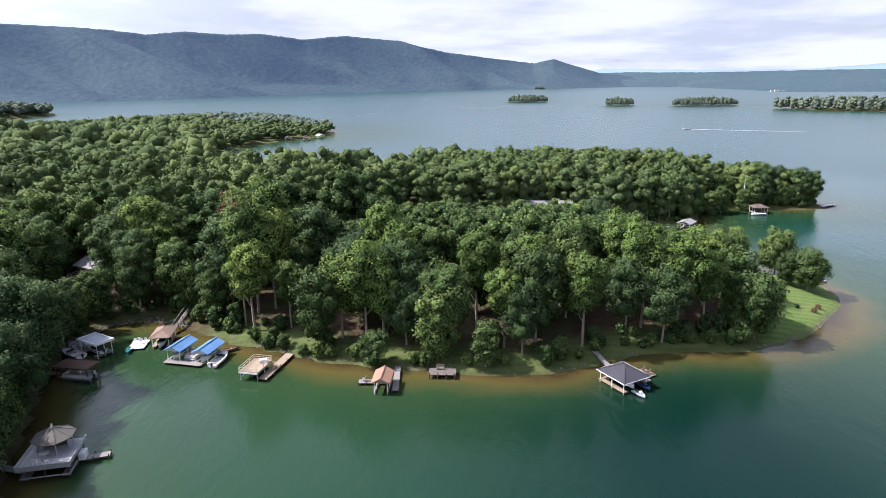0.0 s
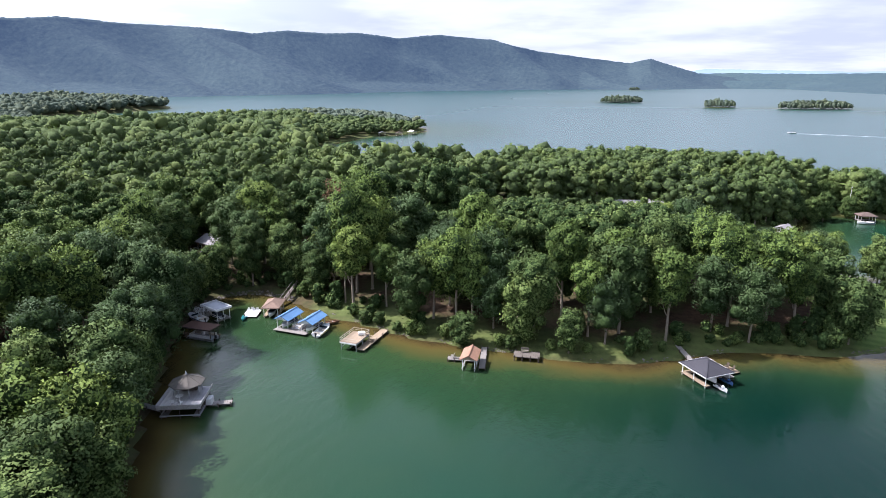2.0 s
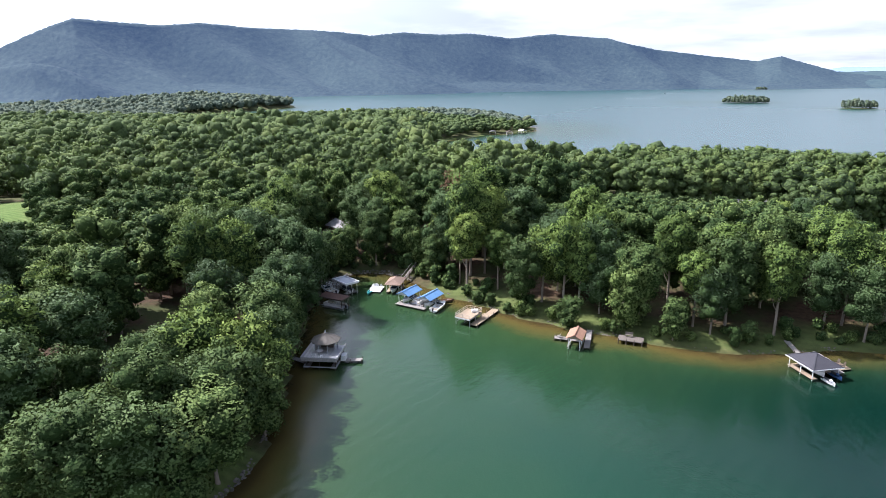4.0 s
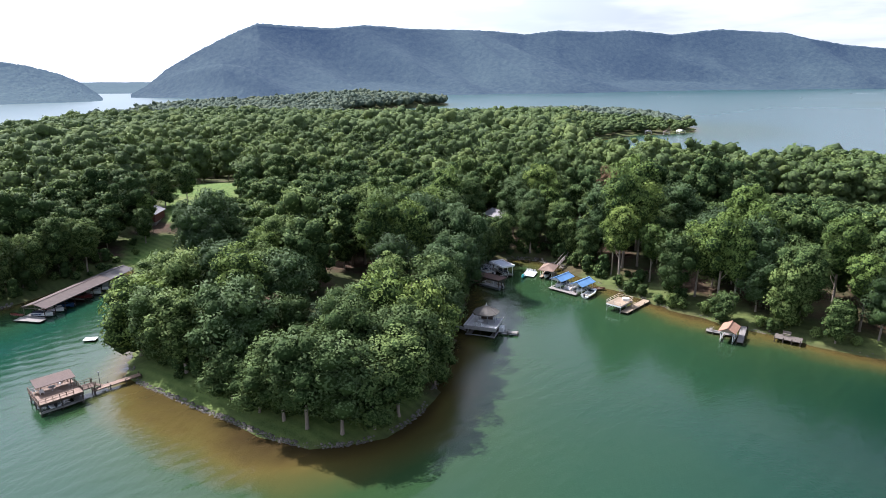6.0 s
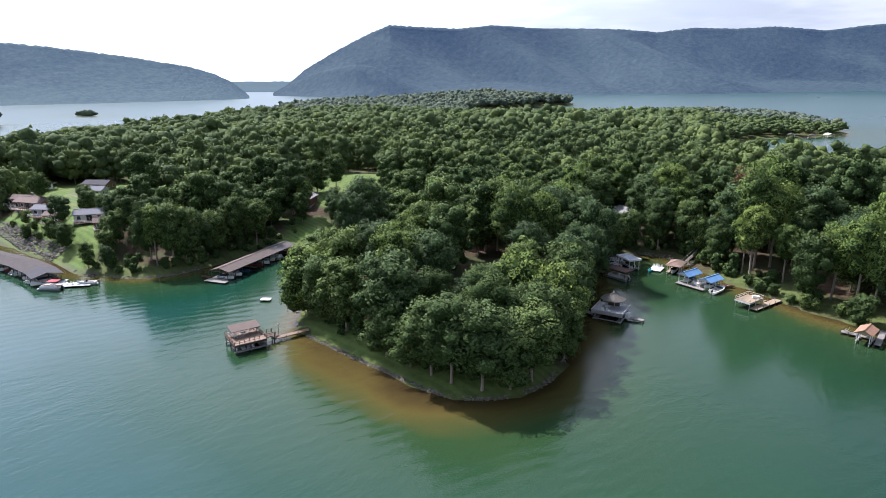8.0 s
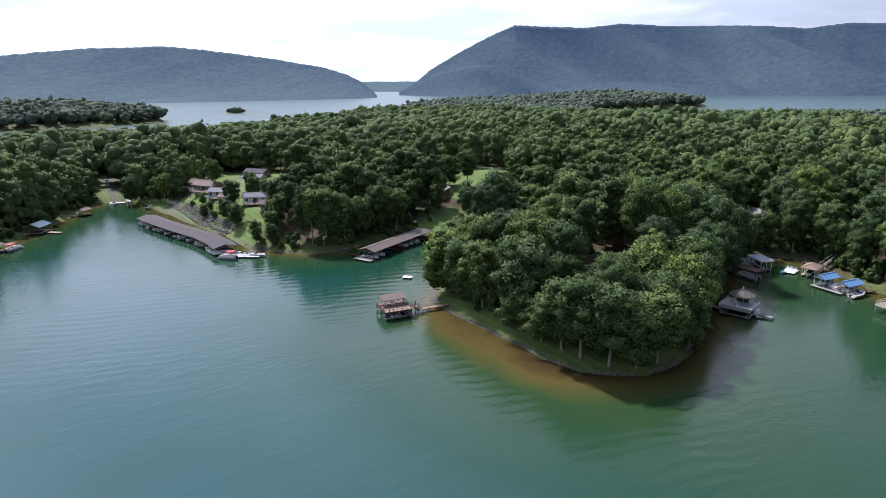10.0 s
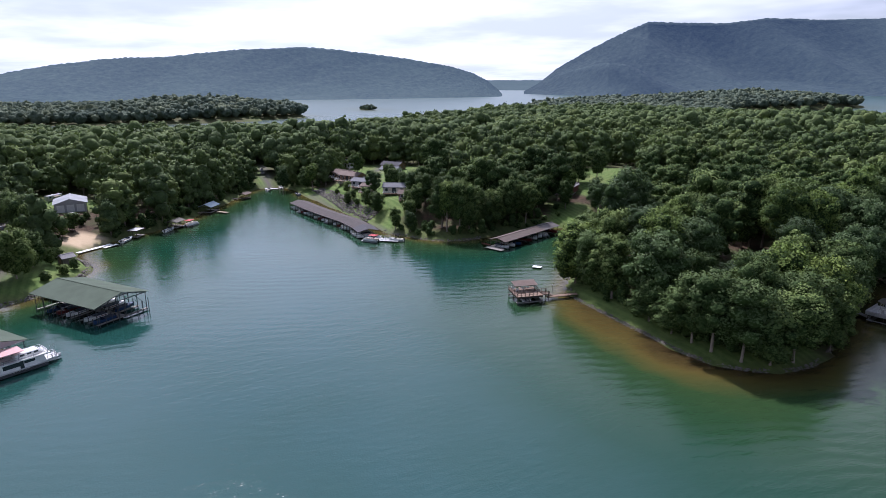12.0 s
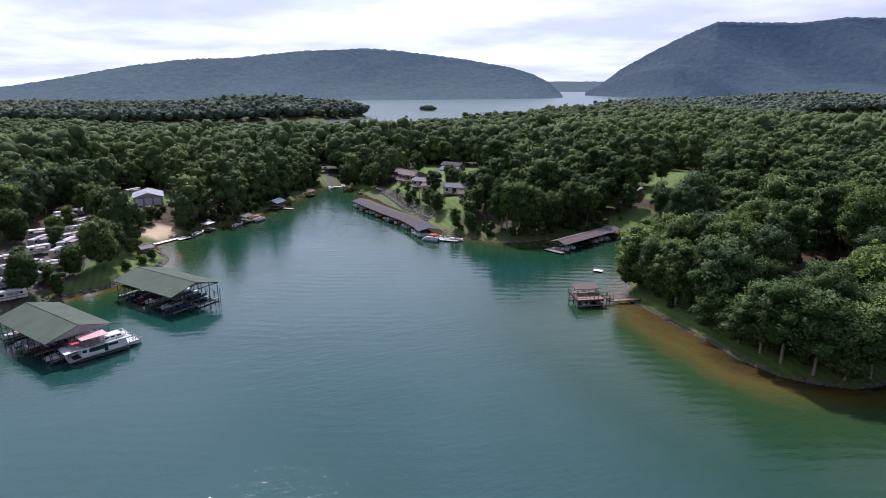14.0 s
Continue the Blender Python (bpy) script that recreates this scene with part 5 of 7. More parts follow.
def pontoon(x, y, turn, z=0.05, length=7.2, canopy=None, group="", label="white pontoon boat with railings and a canvas top"):
    b = thing("pontoon_boat", label, "boat", x, y, z, turn, group)
    for s in (-1, 1):
        bm = bmesh.new()
        bmesh.ops.create_cone(bm, cap_ends=True, segments=10, radius1=0.34, radius2=0.28, depth=length)
        part("pontoon", bm, STEEL, b, at=pose(s * 0.85, 0, 0.2, -90))
    slab("deck", b, GREY_PAINT, 0, -0.15, 0.58, 2.5, length - 0.5, 0.12)
    for s in (-1, 1):
        slab("side_panel", b, HULL_WHITE, s * 1.2, -0.3, 0.95, 0.06, length - 1.4, 0.62)
    slab("front_panel", b, HULL_WHITE, 0, length / 2 - 1.0, 0.95, 2.2, 0.06, 0.62)
    for yy in (length * 0.25, -length * 0.3):
        for s in (-1, 1):
            slab("bench", b, VINYL, s * 0.85, yy, 0.86, 0.6, 1.7, 0.46, bevel=0.08)
    slab("console", b, HULL_WHITE, 0.6, 0.1, 1.05, 0.6, 0.6, 0.85, bevel=0.08)
    if canopy:
        for s in (-1, 1):
            for yy in (-1.9, 0.2):
                beam(b, STEEL, (s * 1.15, yy * 0.6 - 0.6, 1.2), (s * 1.15, yy - 0.2, 2.35), 0.04, 0.04, "canopy_bow")
        bm = box_bm(2.4, 2.9, 0.12, 0.05)
        part("canopy", bm, canopy, b, at=pose(0, -1.1, 2.4))
    slab("outboard", b, RUBBER, 0, -length / 2 - 0.1, 0.8, 0.4, 0.5, 0.7, bevel=0.12)
    return b


def jet_ski(x, y, turn, z, colour, label):
    b = thing("jet_ski", label, "jet ski", x, y, z, turn)
    part("hull", hull_bm(2.9, 1.1, 0.45, 0.4), colour, b)
    slab("seat", b, RUBBER, 0, -0.45, 0.66, 0.42, 1.25, 0.34, bevel=0.1)
    slab("console", b, colour, 0, 0.4, 0.78, 0.5, 0.5, 0.38, bevel=0.1)
    beam(b, RUBBER, (-0.4, 0.25, 1.0), (0.4, 0.25, 1.0), 0.06, 0.06, "handlebar")
    return b


def lounge_chair(x, y, z, turn, material=None, group="deck chairs"):
    c = thing("deck_chair", "white plastic deck chair standing on a dock", "chair", x, y, z, turn, group)
    m = material or WHITE_PAINT
    slab("seat", c, m, 0, 0, 0.38, 0.6, 0.6, 0.06)
    part("backrest", box_bm(0.6, 0.06, 0.75, 0.02), m, c, at=pose(0, -0.36, 0.72, 18))
    for s in (-1, 1):
        slab("armrest", c, m, s * 0.33, 0, 0.58, 0.1, 0.65, 0.05)
        slab("leg", c, m, s * 0.28, 0.25, 0.19, 0.07, 0.07, 0.37)
        slab("leg", c, m, s * 0.28, -0.25, 0.19, 0.07, 0.07, 0.37)
    return c


# ---- docks of the eastern cove ----
def roofed_dock(name, label, x, y, turn, sx, sy, kind, roof, eave=2.9, rise=1.1, deck=GREY_WOOD, paint=WHITE_PAINT, slip=0.55, along="y", ends=None, ridge=1.5):
    """A boat slip under a roof on posts: deck fingers either side of the slip, a back deck, posts and roof."""
    d = thing(name, label, "boat dock", x, y, 0, turn)
    f = sx * (1 - slip) / 2
    for s in (-1, 1):
        planked("deck_finger", d, deck, s * (sx - f) / 2, 0, 0.5, f, sy, across="x")
    planked("back_deck", d, deck, 0, sy / 2 - 0.6, 0.5, sx - 2 * f, 1.2, across="y")
    for s in (-1, 1):
        for k in range(3):
            post(d, paint, s * (sx / 2 - 0.22), -sy / 2 + 0.3 + (sy - 0.6) * k / 2, -1.2, eave + 0.02, 0.09)
        beam(d, paint, (s * (sx / 2 - 0.22), -sy / 2 + 0.1, eave - 0.12), (s * (sx / 2 - 0.22), sy / 2 - 0.1, eave - 0.12), 0.1, 0.2, "header")
    for yy in (-sy / 2 + 0.25, sy / 2 - 0.25):
        beam(d, paint, (-sx / 2 + 0.2, yy, eave - 0.12), (sx / 2 - 0.2, yy, eave - 0.12), 0.1, 0.2, "header")
    if kind == "gable":
        gable(d, roof, 0, 0, eave, sx + 0.7, sy + 0.6, rise, along=along, ends=ends)
    elif kind == "hip":
        hip(d, roof, 0, 0, eave, sx + 0.7, sy + 0.6, rise, ridge)
    else:
        slab("roof", d, roof, 0, 0, eave + 0.1, sx + 0.4, sy + 0.4, 0.16)
        for s in (-1, 1):
            slab("roof_edge", d, paint, s * (sx / 2 + 0.2), 0, eave + 0.12, 0.08, sy + 0.5, 0.3)
            slab("roof_edge", d, paint, 0, s * (sy / 2 + 0.2), eave + 0.12, sx + 0.5, 0.08, 0.3)
    return d


def gangway(parent_label, x0, y0, x1, y1, z0, z1, w=1.2, material=None, rail=False, name="gangway"):
    L, t = math.hypot(x1 - x0, y1 - y0), math.degrees(math.atan2(y1 - y0, x1 - x0))
    g = thing(name, parent_label, "walkway", (x0 + x1) / 2, (y0 + y1) / 2, (z0 + z1) / 2, t)
    g.matrix_basis = pose((x0 + x1) / 2, (y0 + y1) / 2, (z0 + z1) / 2, 0, -math.degrees(math.atan2(z1 - z0, L)), t)
    planked("walk_deck", g, material or GREY_WOOD, 0, 0, 0, L, w, across="y")
    for k in range(max(2, int(L / 2.6)) + 1):
        f = k / max(2, int(L / 2.6))
        for s in (-1, 1):
            post(g, DARK_WOOD, -L / 2 + 0.1 + (L - 0.2) * f, s * (w / 2 + 0.05), -1.6, 0.35 if not rail else 1.0, 0.09)
    if rail:
        for s in (-1, 1):
            beam(g, GREY_WOOD, (-L / 2, s * (w / 2 + 0.05), 0.95), (L / 2, s * (w / 2 + 0.05), 0.95), 0.08, 0.06, "rail")
    return g


def gazebo_boathouse():
    d = thing("gazebo_boathouse", "grey two-level boathouse with a white sun deck and octagonal shingled gazebo", "boathouse", -58.0, 81.9, 0, 12)
    w, l = 6.6, 6.8
    for s in (-1, 1):
        planked("lower_deck", d, GREY_WOOD, s * (w / 2 - 0.6), 0, 0.5, 1.2, l, across="x")
    planked("lower_deck", d, GREY_WOOD, 0, l / 2 - 0.6, 0.5, w - 2.4, 1.2, across="y")
    for sx in (-1, 1):
        for k in range(3):
            post(d, DARK_WOOD, sx * (w / 2 - 0.2), -l / 2 + 0.2 + (l - 0.4) * k / 2, -1.5, 2.2, 0.09)
    post(d, DARK_WOOD, 0, -l / 2 + 0.2, -1.5, 2.2, 0.08)
    for z, paint in ((0.65, GREY_PAINT), (2.12, DARK_WOOD)):
        beam(d, paint, (-w / 2, -l / 2 + 0.1, z), (w / 2, -l / 2 + 0.1, z), 0.12, 0.16, "header")
        for s in (-1, 1):
            beam(d, paint, (s * (w / 2 - 0.1), -l / 2, z), (s * (w / 2 - 0.1), l / 2, z), 0.12, 0.16, "header")
    # Added dark panels stand in for the shaded void under the sun deck.
    for s in (-1, 1):
        slab("void_shade_panel", d, DARK_WOOD, s * (w / 2 - 0.5), 0.6, 1.35, 0.08, l - 1.6, 1.5)
    slab("void_shade_panel", d, DARK_WOOD, 0, l / 2 - 0.3, 1.35, w - 1.0, 0.08, 1.5)
    slab("bar_counter", d, DARK_WOOD, 0.1, 2.2, 2.95, 2.6, 0.7, 1.0, label="dark counter under the gazebo")
    planked("sun_deck", d, DULL_WHITE, 0, 0, 2.4, w, l, across="x", label="white painted sun deck")
    for s in (-1, 1):
        part("parapet", box_bm(0.10, l + 0.3, 1.0, 0.02), DULL_WHITE, d, "weathered white board parapet", pose(s * (w / 2 + 0.18), 0, 2.35, 0, s * 14))
    part("parapet", box_bm(w + 0.6, 0.10, 1.0, 0.02), DULL_WHITE, d, "weathered white board parapet", pose(0, -l / 2 - 0.18, 2.35, 14))
    for k in range(8):
        a = radians(22.5 + 45 * k)
        post(d, GREY_PAINT, 0.1 + 2.3 * math.cos(a), 1.3 + 2.3 * math.sin(a), 2.4, 4.6, 0.08)
    c = [(3.0 * math.cos(radians(22.5 + 45 * k)), 3.0 * math.sin(radians(22.5 + 45 * k)), 0) for k in range(8)]
    for k in range(8):
        r = part("roof_panel", roof_bm([[c[k], c[(k + 1) % 8], (0, 0, 1.45)]], 0.12), GREY_SHINGLE_WARM, d, "weathered brown-grey shingles", pose(0.1, 1.3, 4.5))
        beam(r, GREY_SHINGLE_WARM, (*c[k][:2], 0.03), (0, 0, 1.48), 0.18, 0.05, "hip_cap")
    bm = bmesh.new()
    bmesh.ops.create_cone(bm, cap_ends=True, segments=8, radius1=0.22, radius2=0.05, depth=0.6)
    part("finial", bm, GREY_PAINT, r, at=pose(0, 0, 1.7))
    gangway("weathered boardwalk running out from the boathouse", -55.2, 83.2, -50.9, 84.4, 0.55, 0.55, 1.3)
    gangway("weathered boardwalk from the bank to the boathouse", -67.5, 81.6, -60.8, 80.0, 0.7, 0.55, 1.2)
    lounge_chair(-58.6, 78.9, 2.5, 30)
    lounge_chair(-57.2, 79.1, 2.5, -20)
    t = thing("patio_table", "round white patio table on the sun deck", "table", -58.2, 80.6, 2.5)
    bm = bmesh.new()
    bmesh.ops.create_cone(bm, cap_ends=True, segments=16, radius1=0.65, radius2=0.65, depth=0.06)
    part("tabletop", bm, WHITE_PAINT, t, at=pose(0, 0, 0.72))
    post(t, WHITE_PAINT, 0, 0, 0, 0.7, 0.06, "pedestal")
    slab("hatch_box", d, WHITE_PAINT, w / 2 + 0.5, 0.8, 1.1, 0.9, 1.6, 1.1)


GREY_SHINGLE_WARM = shingle("warm_grey_shingles", (0.130, 0.120, 0.102))
DULL_WHITE = worn("weathered_white_paint", (0.50, 0.49, 0.47), 0.6, spread=0.3)
gazebo_boathouse()

white_dock = roofed_dock("boat_dock", "boat dock under a flat white metal roof on white posts", -73.2, 122.0, -30, 6.2, 3.8, "flat", DULL_ROOF, 3.0, along="x")
for s in (-1, 1):
    slab("roof_curb", white_dock, WHITE_PAINT, s * 3.1, 0, 3.34, 0.3, 4.3, 0.22)
    slab("roof_curb", white_dock, WHITE_PAINT, 0, s * 1.9, 3.34, 5.9, 0.3, 0.22)
planked("side_deck", white_dock, GREY_WOOD, -4.9, -0.4, 0.5, 3.4, 3.4, across="y")
railing(white_dock, WHITE_PAINT, [(-3.3, -2.0), (-6.5, -2.0), (-6.5, 1.2)], 0.52, 1.0, 1.1)
for k in range(3):
    lounge_chair(-78.6 + 1.0 * k, 123.4 + 0.5 * k, 0.56, 150 + 20 * k)
runabout(-77.6, 120.6, 62, 0.1, 6.6, label="white cabin motorboat moored beside a covered dock")
runabout(-73.3, 121.8, 62, 0.5, 5.2, cover=True, label="covered motorboat on a lift under a white roof")
roofed_dock("boat_dock", "boat dock with a rusty brown roof over a pontoon boat", -71.0, 111.0, -10, 7.2, 3.4, "flat", RUST_ROOF, 2.6, paint=DARK_WOOD, deck=BROWN_WOOD)
pontoon(-70.6, 110.4, 80, 0.1, 6.8, label="pontoon boat lying under a brown dock roof")
gangway("dark walkway from the bank to a brown dock", -80.5, 112.2, -74.8, 111.5, 0.8, 0.55, 1.3, BROWN_WOOD)
gangway("pale walkway from the bank to a white dock", -81.5, 126.5, -76.3, 123.8, 0.8, 0.55, 1.3)

roofed_dock("boat_dock", "boat dock with a tan hipped shingle roof on white posts", -61.0, 126.8, 8, 3.7, 6.0, "hip", TAN_SHINGLE, 2.6, 1.1, ridge=2.2, deck=TAN_WOOD)
gangway("steep timber stair from a dock up the bank", -61.2, 130.6, -60.6, 141, 0.6, 3.2, 1.0, DRAB_WOOD, True)
raft = thing("swim_float", "white floating platform beside a tan-roofed dock", "float", -66.0, 125.4, 0, 8)
planked("float_deck", raft, WHITE_PAINT, 0, 0, 0.4, 3.4, 4.6, across="x")
for k in range(4):
    lounge_chair(-67.0 + 0.75 * k, 125.8 + 0.5 * (k % 2), 0.42, 190 + 12 * k)
jet_ski(-66.6, 122.2, 190, 0.15, worn("teal_gelcoat", (0.05, 0.38, 0.42), 0.3), "teal and white jet ski beside a float")
runabout(-61.0, 125.6, 190, 0.25, 5.0, cover=True, label="covered motorboat in a tan-roofed slip")

twin = thing("twin_dock", "grey floating dock joining two blue-roofed boat slips", "boat dock", -51.3, 118.4, 0, -13)
planked("front_deck", twin, GREY_WOOD, -0.6, -2.6, 0.5, 8.4, 1.7, across="y")
planked("middle_finger", twin, GREY_WOOD, -0.4, 0.6, 0.5, 1.5, 5.0, across="x")
planked("back_deck", twin, GREY_WOOD, 0.2, 3.6, 0.5, 9.6, 1.2, across="y")
for bx, by in ((-54.3, 119.7), (-48.1, 118.3)):
    s = roofed_dock("boat_slip", "boat slip under a blue metal gable roof", bx, by, -13, 3.2, 5.8, "gable", BLUE_ROOF, 2.7, 0.95, ends=WHITE_PAINT, slip=0.75)
pontoon(-51.2, 119.2, 167, 0.1, 5.6, label="small blue and white pontoon boat between two slips")
runabout(-48.1, 118.0, 167, 0.5, 5.4, label="white motorboat on a lift under a blue roof")
runabout(-45.6, 117.3, -8, 0.05, 6.4, stripe=worn("yellow_gelcoat", (0.65, 0.50, 0.06), 0.3), label="open white motorboat with a yellow stern tied to the dock")
runabout(-54.4, 119.4, 167, 0.5, 5.0, cover=True, label="covered motorboat on a lift under a blue roof")
dinghy = thing("rowing_boat", "small brown rowing boat pulled up at the bank", "boat", -44.9, 122.4, 0.15, -60)
part("hull", hull_bm(3.2, 1.2, 0.5), BROWN_WOOD, dinghy)
slab("thwart", dinghy, GREY_WOOD, 0, 0, 0.42, 1.0, 0.25, 0.05)


def sun_deck_dock():
    d = thing("sun_deck_dock", "two-level timber dock with a railed sun deck over a boat slip", "boat dock", -36.4, 111.3, 0, -13)
    top = 1.9
    planked("sun_deck", d, TAN_WOOD, 0, 0, top, 3.9, 6.0, across="x")
    for sx in (-1, 1):
        for k in range(3):
            post(d, PALE_DECK, sx * 1.75, -2.8 + 2.8 * k, -1.5, top - 0.15, 0.09)
        beam(d, PALE_DECK, (sx * 1.9, -3.0, top - 0.22), (sx * 1.9, 3.0, top - 0.22), 0.1, 0.26, "header")
    beam(d, WHITE_PAINT, (-1.95, -3.02, top - 0.2), (1.95, -3.02, top - 0.2), 0.08, 0.3, "fascia")
    railing(d, RAIL_WOOD, [(1.9, -2.95), (-1.9, -2.95), (-1.9, 2.95), (1.9, 2.95), (1.9, -0.5)], top + 0.02, 0.85, 1.9)
    for s in (-1.5, 0.4):
        beam(d, STEEL, (s, -2.8, 0.8), (s, 2.8, 0.8), 0.14, 0.14, "lift_beam")
    for k in range(6):
        slab("stair_tread", d, TAN_WOOD, 2.5, 2.4 - 0.32 * k, top - 0.2 - 0.25 * k, 1.0, 0.34, 0.06)
    planked("pier", d, TAN_WOOD, 2.6, 3.2, 0.55, 1.8, 11.6, across="x", turn=0)
    for k in range(5):
        for s in (-1, 1):
            post(d, DRAB_WOOD, 2.6 + s * 0.95, -2.3 + 2.7 * k, -1.5, 1.1, 0.08)
    b = thing("white_cooler_box", "white storage box on the sun deck", "box", -35.3, 112.7, top + 0.02, 20)
    slab("body", b, WHITE_PAINT, 0, 0, 0.3, 1.5, 0.8, 0.55, bevel=0.06)
    slab("lid", b, WHITE_PAINT, 0, 0, 0.62, 1.56, 0.86, 0.08)


RAIL_WOOD = worn("sun_bleached_rails", (0.42, 0.37, 0.30), 0.8, spread=0.2)
sun_deck_dock()
roofed_dock("boat_dock", "boat slip under a tan shingle gable roof on white posts", -11.2, 104.8, -4, 2.8, 4.8, "gable", worn("tan_roof", (0.34, 0.195, 0.125), 0.8, spread=0.25), 2.5, 0.9, deck=GREY_WOOD, ends=TAN_WOOD, slip=0.8)
gangway("weathered pier beside a tan-roofed slip", -8.8, 103.2, -9.0, 113.0, 0.5, 0.55, 1.2)
gangway("short weathered pier beside a tan-roofed slip", -16.0, 106.9, -12.9, 106.9, 0.5, 0.5, 1.5)
lounge_chair(-15.0, 106.9, 0.56, 90, GREY_WOOD)
bank_deck = thing("bank_deck", "low grey timber deck built on the bank", "deck", -0.2, 109.7, 0, -4)
planked("deck", bank_deck, DRAB_WOOD, 0, 0, 0.9, 5.2, 2.8, across="y")
for k in range(4):
    post(bank_deck, DARK_WOOD, -2.4 + 1.6 * k, -1.5, -1.0, 1.3, 0.1)
bench = thing("garden_bench", "grey timber bench on a bank deck", "bench", -0.6, 110.6, 0.95, -4)
slab("seat", bench, DRAB_WOOD, 0, 0, 0.44, 1.6, 0.45, 0.06)
slab("backrest", bench, DRAB_WOOD, 0, 0.24, 0.75, 1.6, 0.06, 0.45)
for s in (-1, 1):
    slab("leg", bench, DRAB_WOOD, s * 0.65, 0, 0.21, 0.08, 0.4, 0.42)

hip_dock = roofed_dock("boat_dock", "large boat dock under a charcoal hipped shingle roof on white posts", 33.2, 105.4, 28, 5.9, 6.6, "hip", SLATE_SHINGLE, 2.4, 1.7, deck=TAN_WOOD, slip=0.6, ridge=0.5)
for sgn in (-1, 1):
    slab("fascia", hip_dock, WHITE_PAINT, sgn * 3.31, 0, 2.34, 0.06, 7.26, 0.16)
    slab("fascia", hip_dock, WHITE_PAINT, 0, sgn * 3.61, 2.34, 6.56, 0.06, 0.16)
planked("side_deck", hip_dock, GREY_WOOD, 4.1, 0.4, 0.5, 1.9, 5.0, across="x")
gangway("narrow timber walkway from the bank to a boat dock", 32.6, 109.6, 30.6, 118.4, 0.6, 1.3, 1.1)
jet_ski(34.9, 101.2, 208, 0.1, HULL_WHITE, "white jet ski floating at a dock")
runabout(33.0, 105.0, 208, 0.5, 5.8, cover=True, label="covered motorboat on a lift in a large dock")
jet_ski(36.4, 103.2, 208, 0.55, HULL_BLUE, "blue jet ski parked on a dock")
raft = thing("swim_float", "pale timber swim float behind a boat dock", "float", 38.6, 109.2, 0, 28)
planked("float_deck", raft, TAN_WOOD, 0, 0, 0.4, 2.4, 3.2, across="x")
lounge_chair(38.2, 109.6, 0.46, 120, DARK_WOOD)
lounge_chair(38.9, 108.6, 0.46, 100, DARK_WOOD)


# ---- dock at the wooded point ----
def point_dock():
    d = thing("two_level_dock", "brown two-level dock with a roofed sun deck over boat slips", "boat dock", -108.0, 16.7, 0, -13)
    w, l = 7.0, 6.8
    planked("sun_deck", d, TAN_WOOD_WARM, 0, 0, 2.1, w, l, across="y", label="warm brown sun deck")
    for i in range(3):
        for k in range(3):
            post(d, DARK_WOOD, -w / 2 + 0.2 + (w - 0.4) * i / 2, -l / 2 + 0.2 + (l - 0.4) * k / 2, -1.5, 1.95, 0.12)
    for s in (-1, 1):
        beam(d, DARK_WOOD, (s * (w / 2 - 0.1), -l / 2, 1.8), (s * (w / 2 - 0.1), l / 2, 1.8), 0.14, 0.35, "header")
        beam(d, DARK_WOOD, (-w / 2, s * (l / 2 - 0.1), 1.8), (w / 2, s * (l / 2 - 0.1), 1.8), 0.14, 0.35, "header")
        beam(d, GREY_WOOD, (s * (w / 2 - 0.3), -l / 2, 0.5), (s * (w / 2 - 0.3), l / 2, 0.5), 0.5, 0.25, "lower_beam")
    planked("lower_deck", d, GREY_WOOD, 0, l / 2 - 0.7, 0.55, w, 1.4, across="y")
    railing(d, UMBER_WOOD, [(w / 2 - 0.05, l / 2 - 1.5), (w / 2 - 0.05, -l / 2 + 0.05), (-w / 2 + 0.05, -l / 2 + 0.05), (-w / 2 + 0.05, l / 2 - 0.05), (w / 2 - 0.05, l / 2 - 0.05)], 2.14, 0.85, 1.1)
    for sx in (-2.9, -0.5):
        for sy in (-2.0, 2.6):
            post(d, UMBER_WOOD, sx, sy, 2.1, 3.75, 0.09)
    part("roof", box_bm(3.3, 6.2, 0.14, 0.02), BROWN_SHINGLE, d, "brown shallow shed roof", pose(-1.7, 0.3, 3.85, 0, 8))
    planked("stair_landing", d, UMBER_WOOD, 0.4, l / 2 + 1.3, 1.5, 2.2, 2.4, across="y")
    for k in range(4):
        post(d, DARK_WOOD, -0.6 + 2.0 * (k % 2), l / 2 + 0.3 + 2.0 * (k // 2), -1.4, 2.3, 0.09)
    railing(d, UMBER_WOOD, [(-0.7, l / 2 + 0.1), (-0.7, l / 2 + 2.5)], 1.5, 0.85, 1.1)
    railing(d, UMBER_WOOD, [(1.5, l / 2 + 0.1), (1.5, l / 2 + 2.5)], 1.5, 0.85, 1.1)
    for k in range(6):
        slab("stair_tread", d, UMBER_WOOD, 0.4, l / 2 + 2.7 + 0.3 * k, 1.35 - 0.16 * k, 1.2, 0.32, 0.06)
    runabout(-108.2, 15.8, 77, 0.3, 5.6, cover=True, label="covered motorboat in a slip beneath a sun deck")
    runabout(-110.6, 17.4, 77, 0.3, 5.4, label="white motorboat in a slip beneath a sun deck")
    for x, y, t in ((-109.0, 15.0, 60), (-110.4, 14.6, 20), (-109.6, 18.4, 120)):
        lounge_chair(x, y, 2.15, t)
    p = thing("patio_table", "dark round patio table on a sun deck", "table", -108.8, 16.6, 2.15)
    bm = bmesh.new()
    bmesh.ops.create_cone(bm, cap_ends=True, segments=16, radius1=0.6, radius2=0.6, depth=0.06)
    part("tabletop", bm, GREY_PAINT, p, at=pose(0, 0, 0.72))
    post(p, GREY_PAINT, 0, 0, 0, 0.7, 0.06, "pedestal")
    gangway("sunlit timber walkway from a two-level dock to the point", -105.6, 21.6, -103.6, 29.6, 0.8, 1.0, 1.3, TAN_WOOD_WARM)
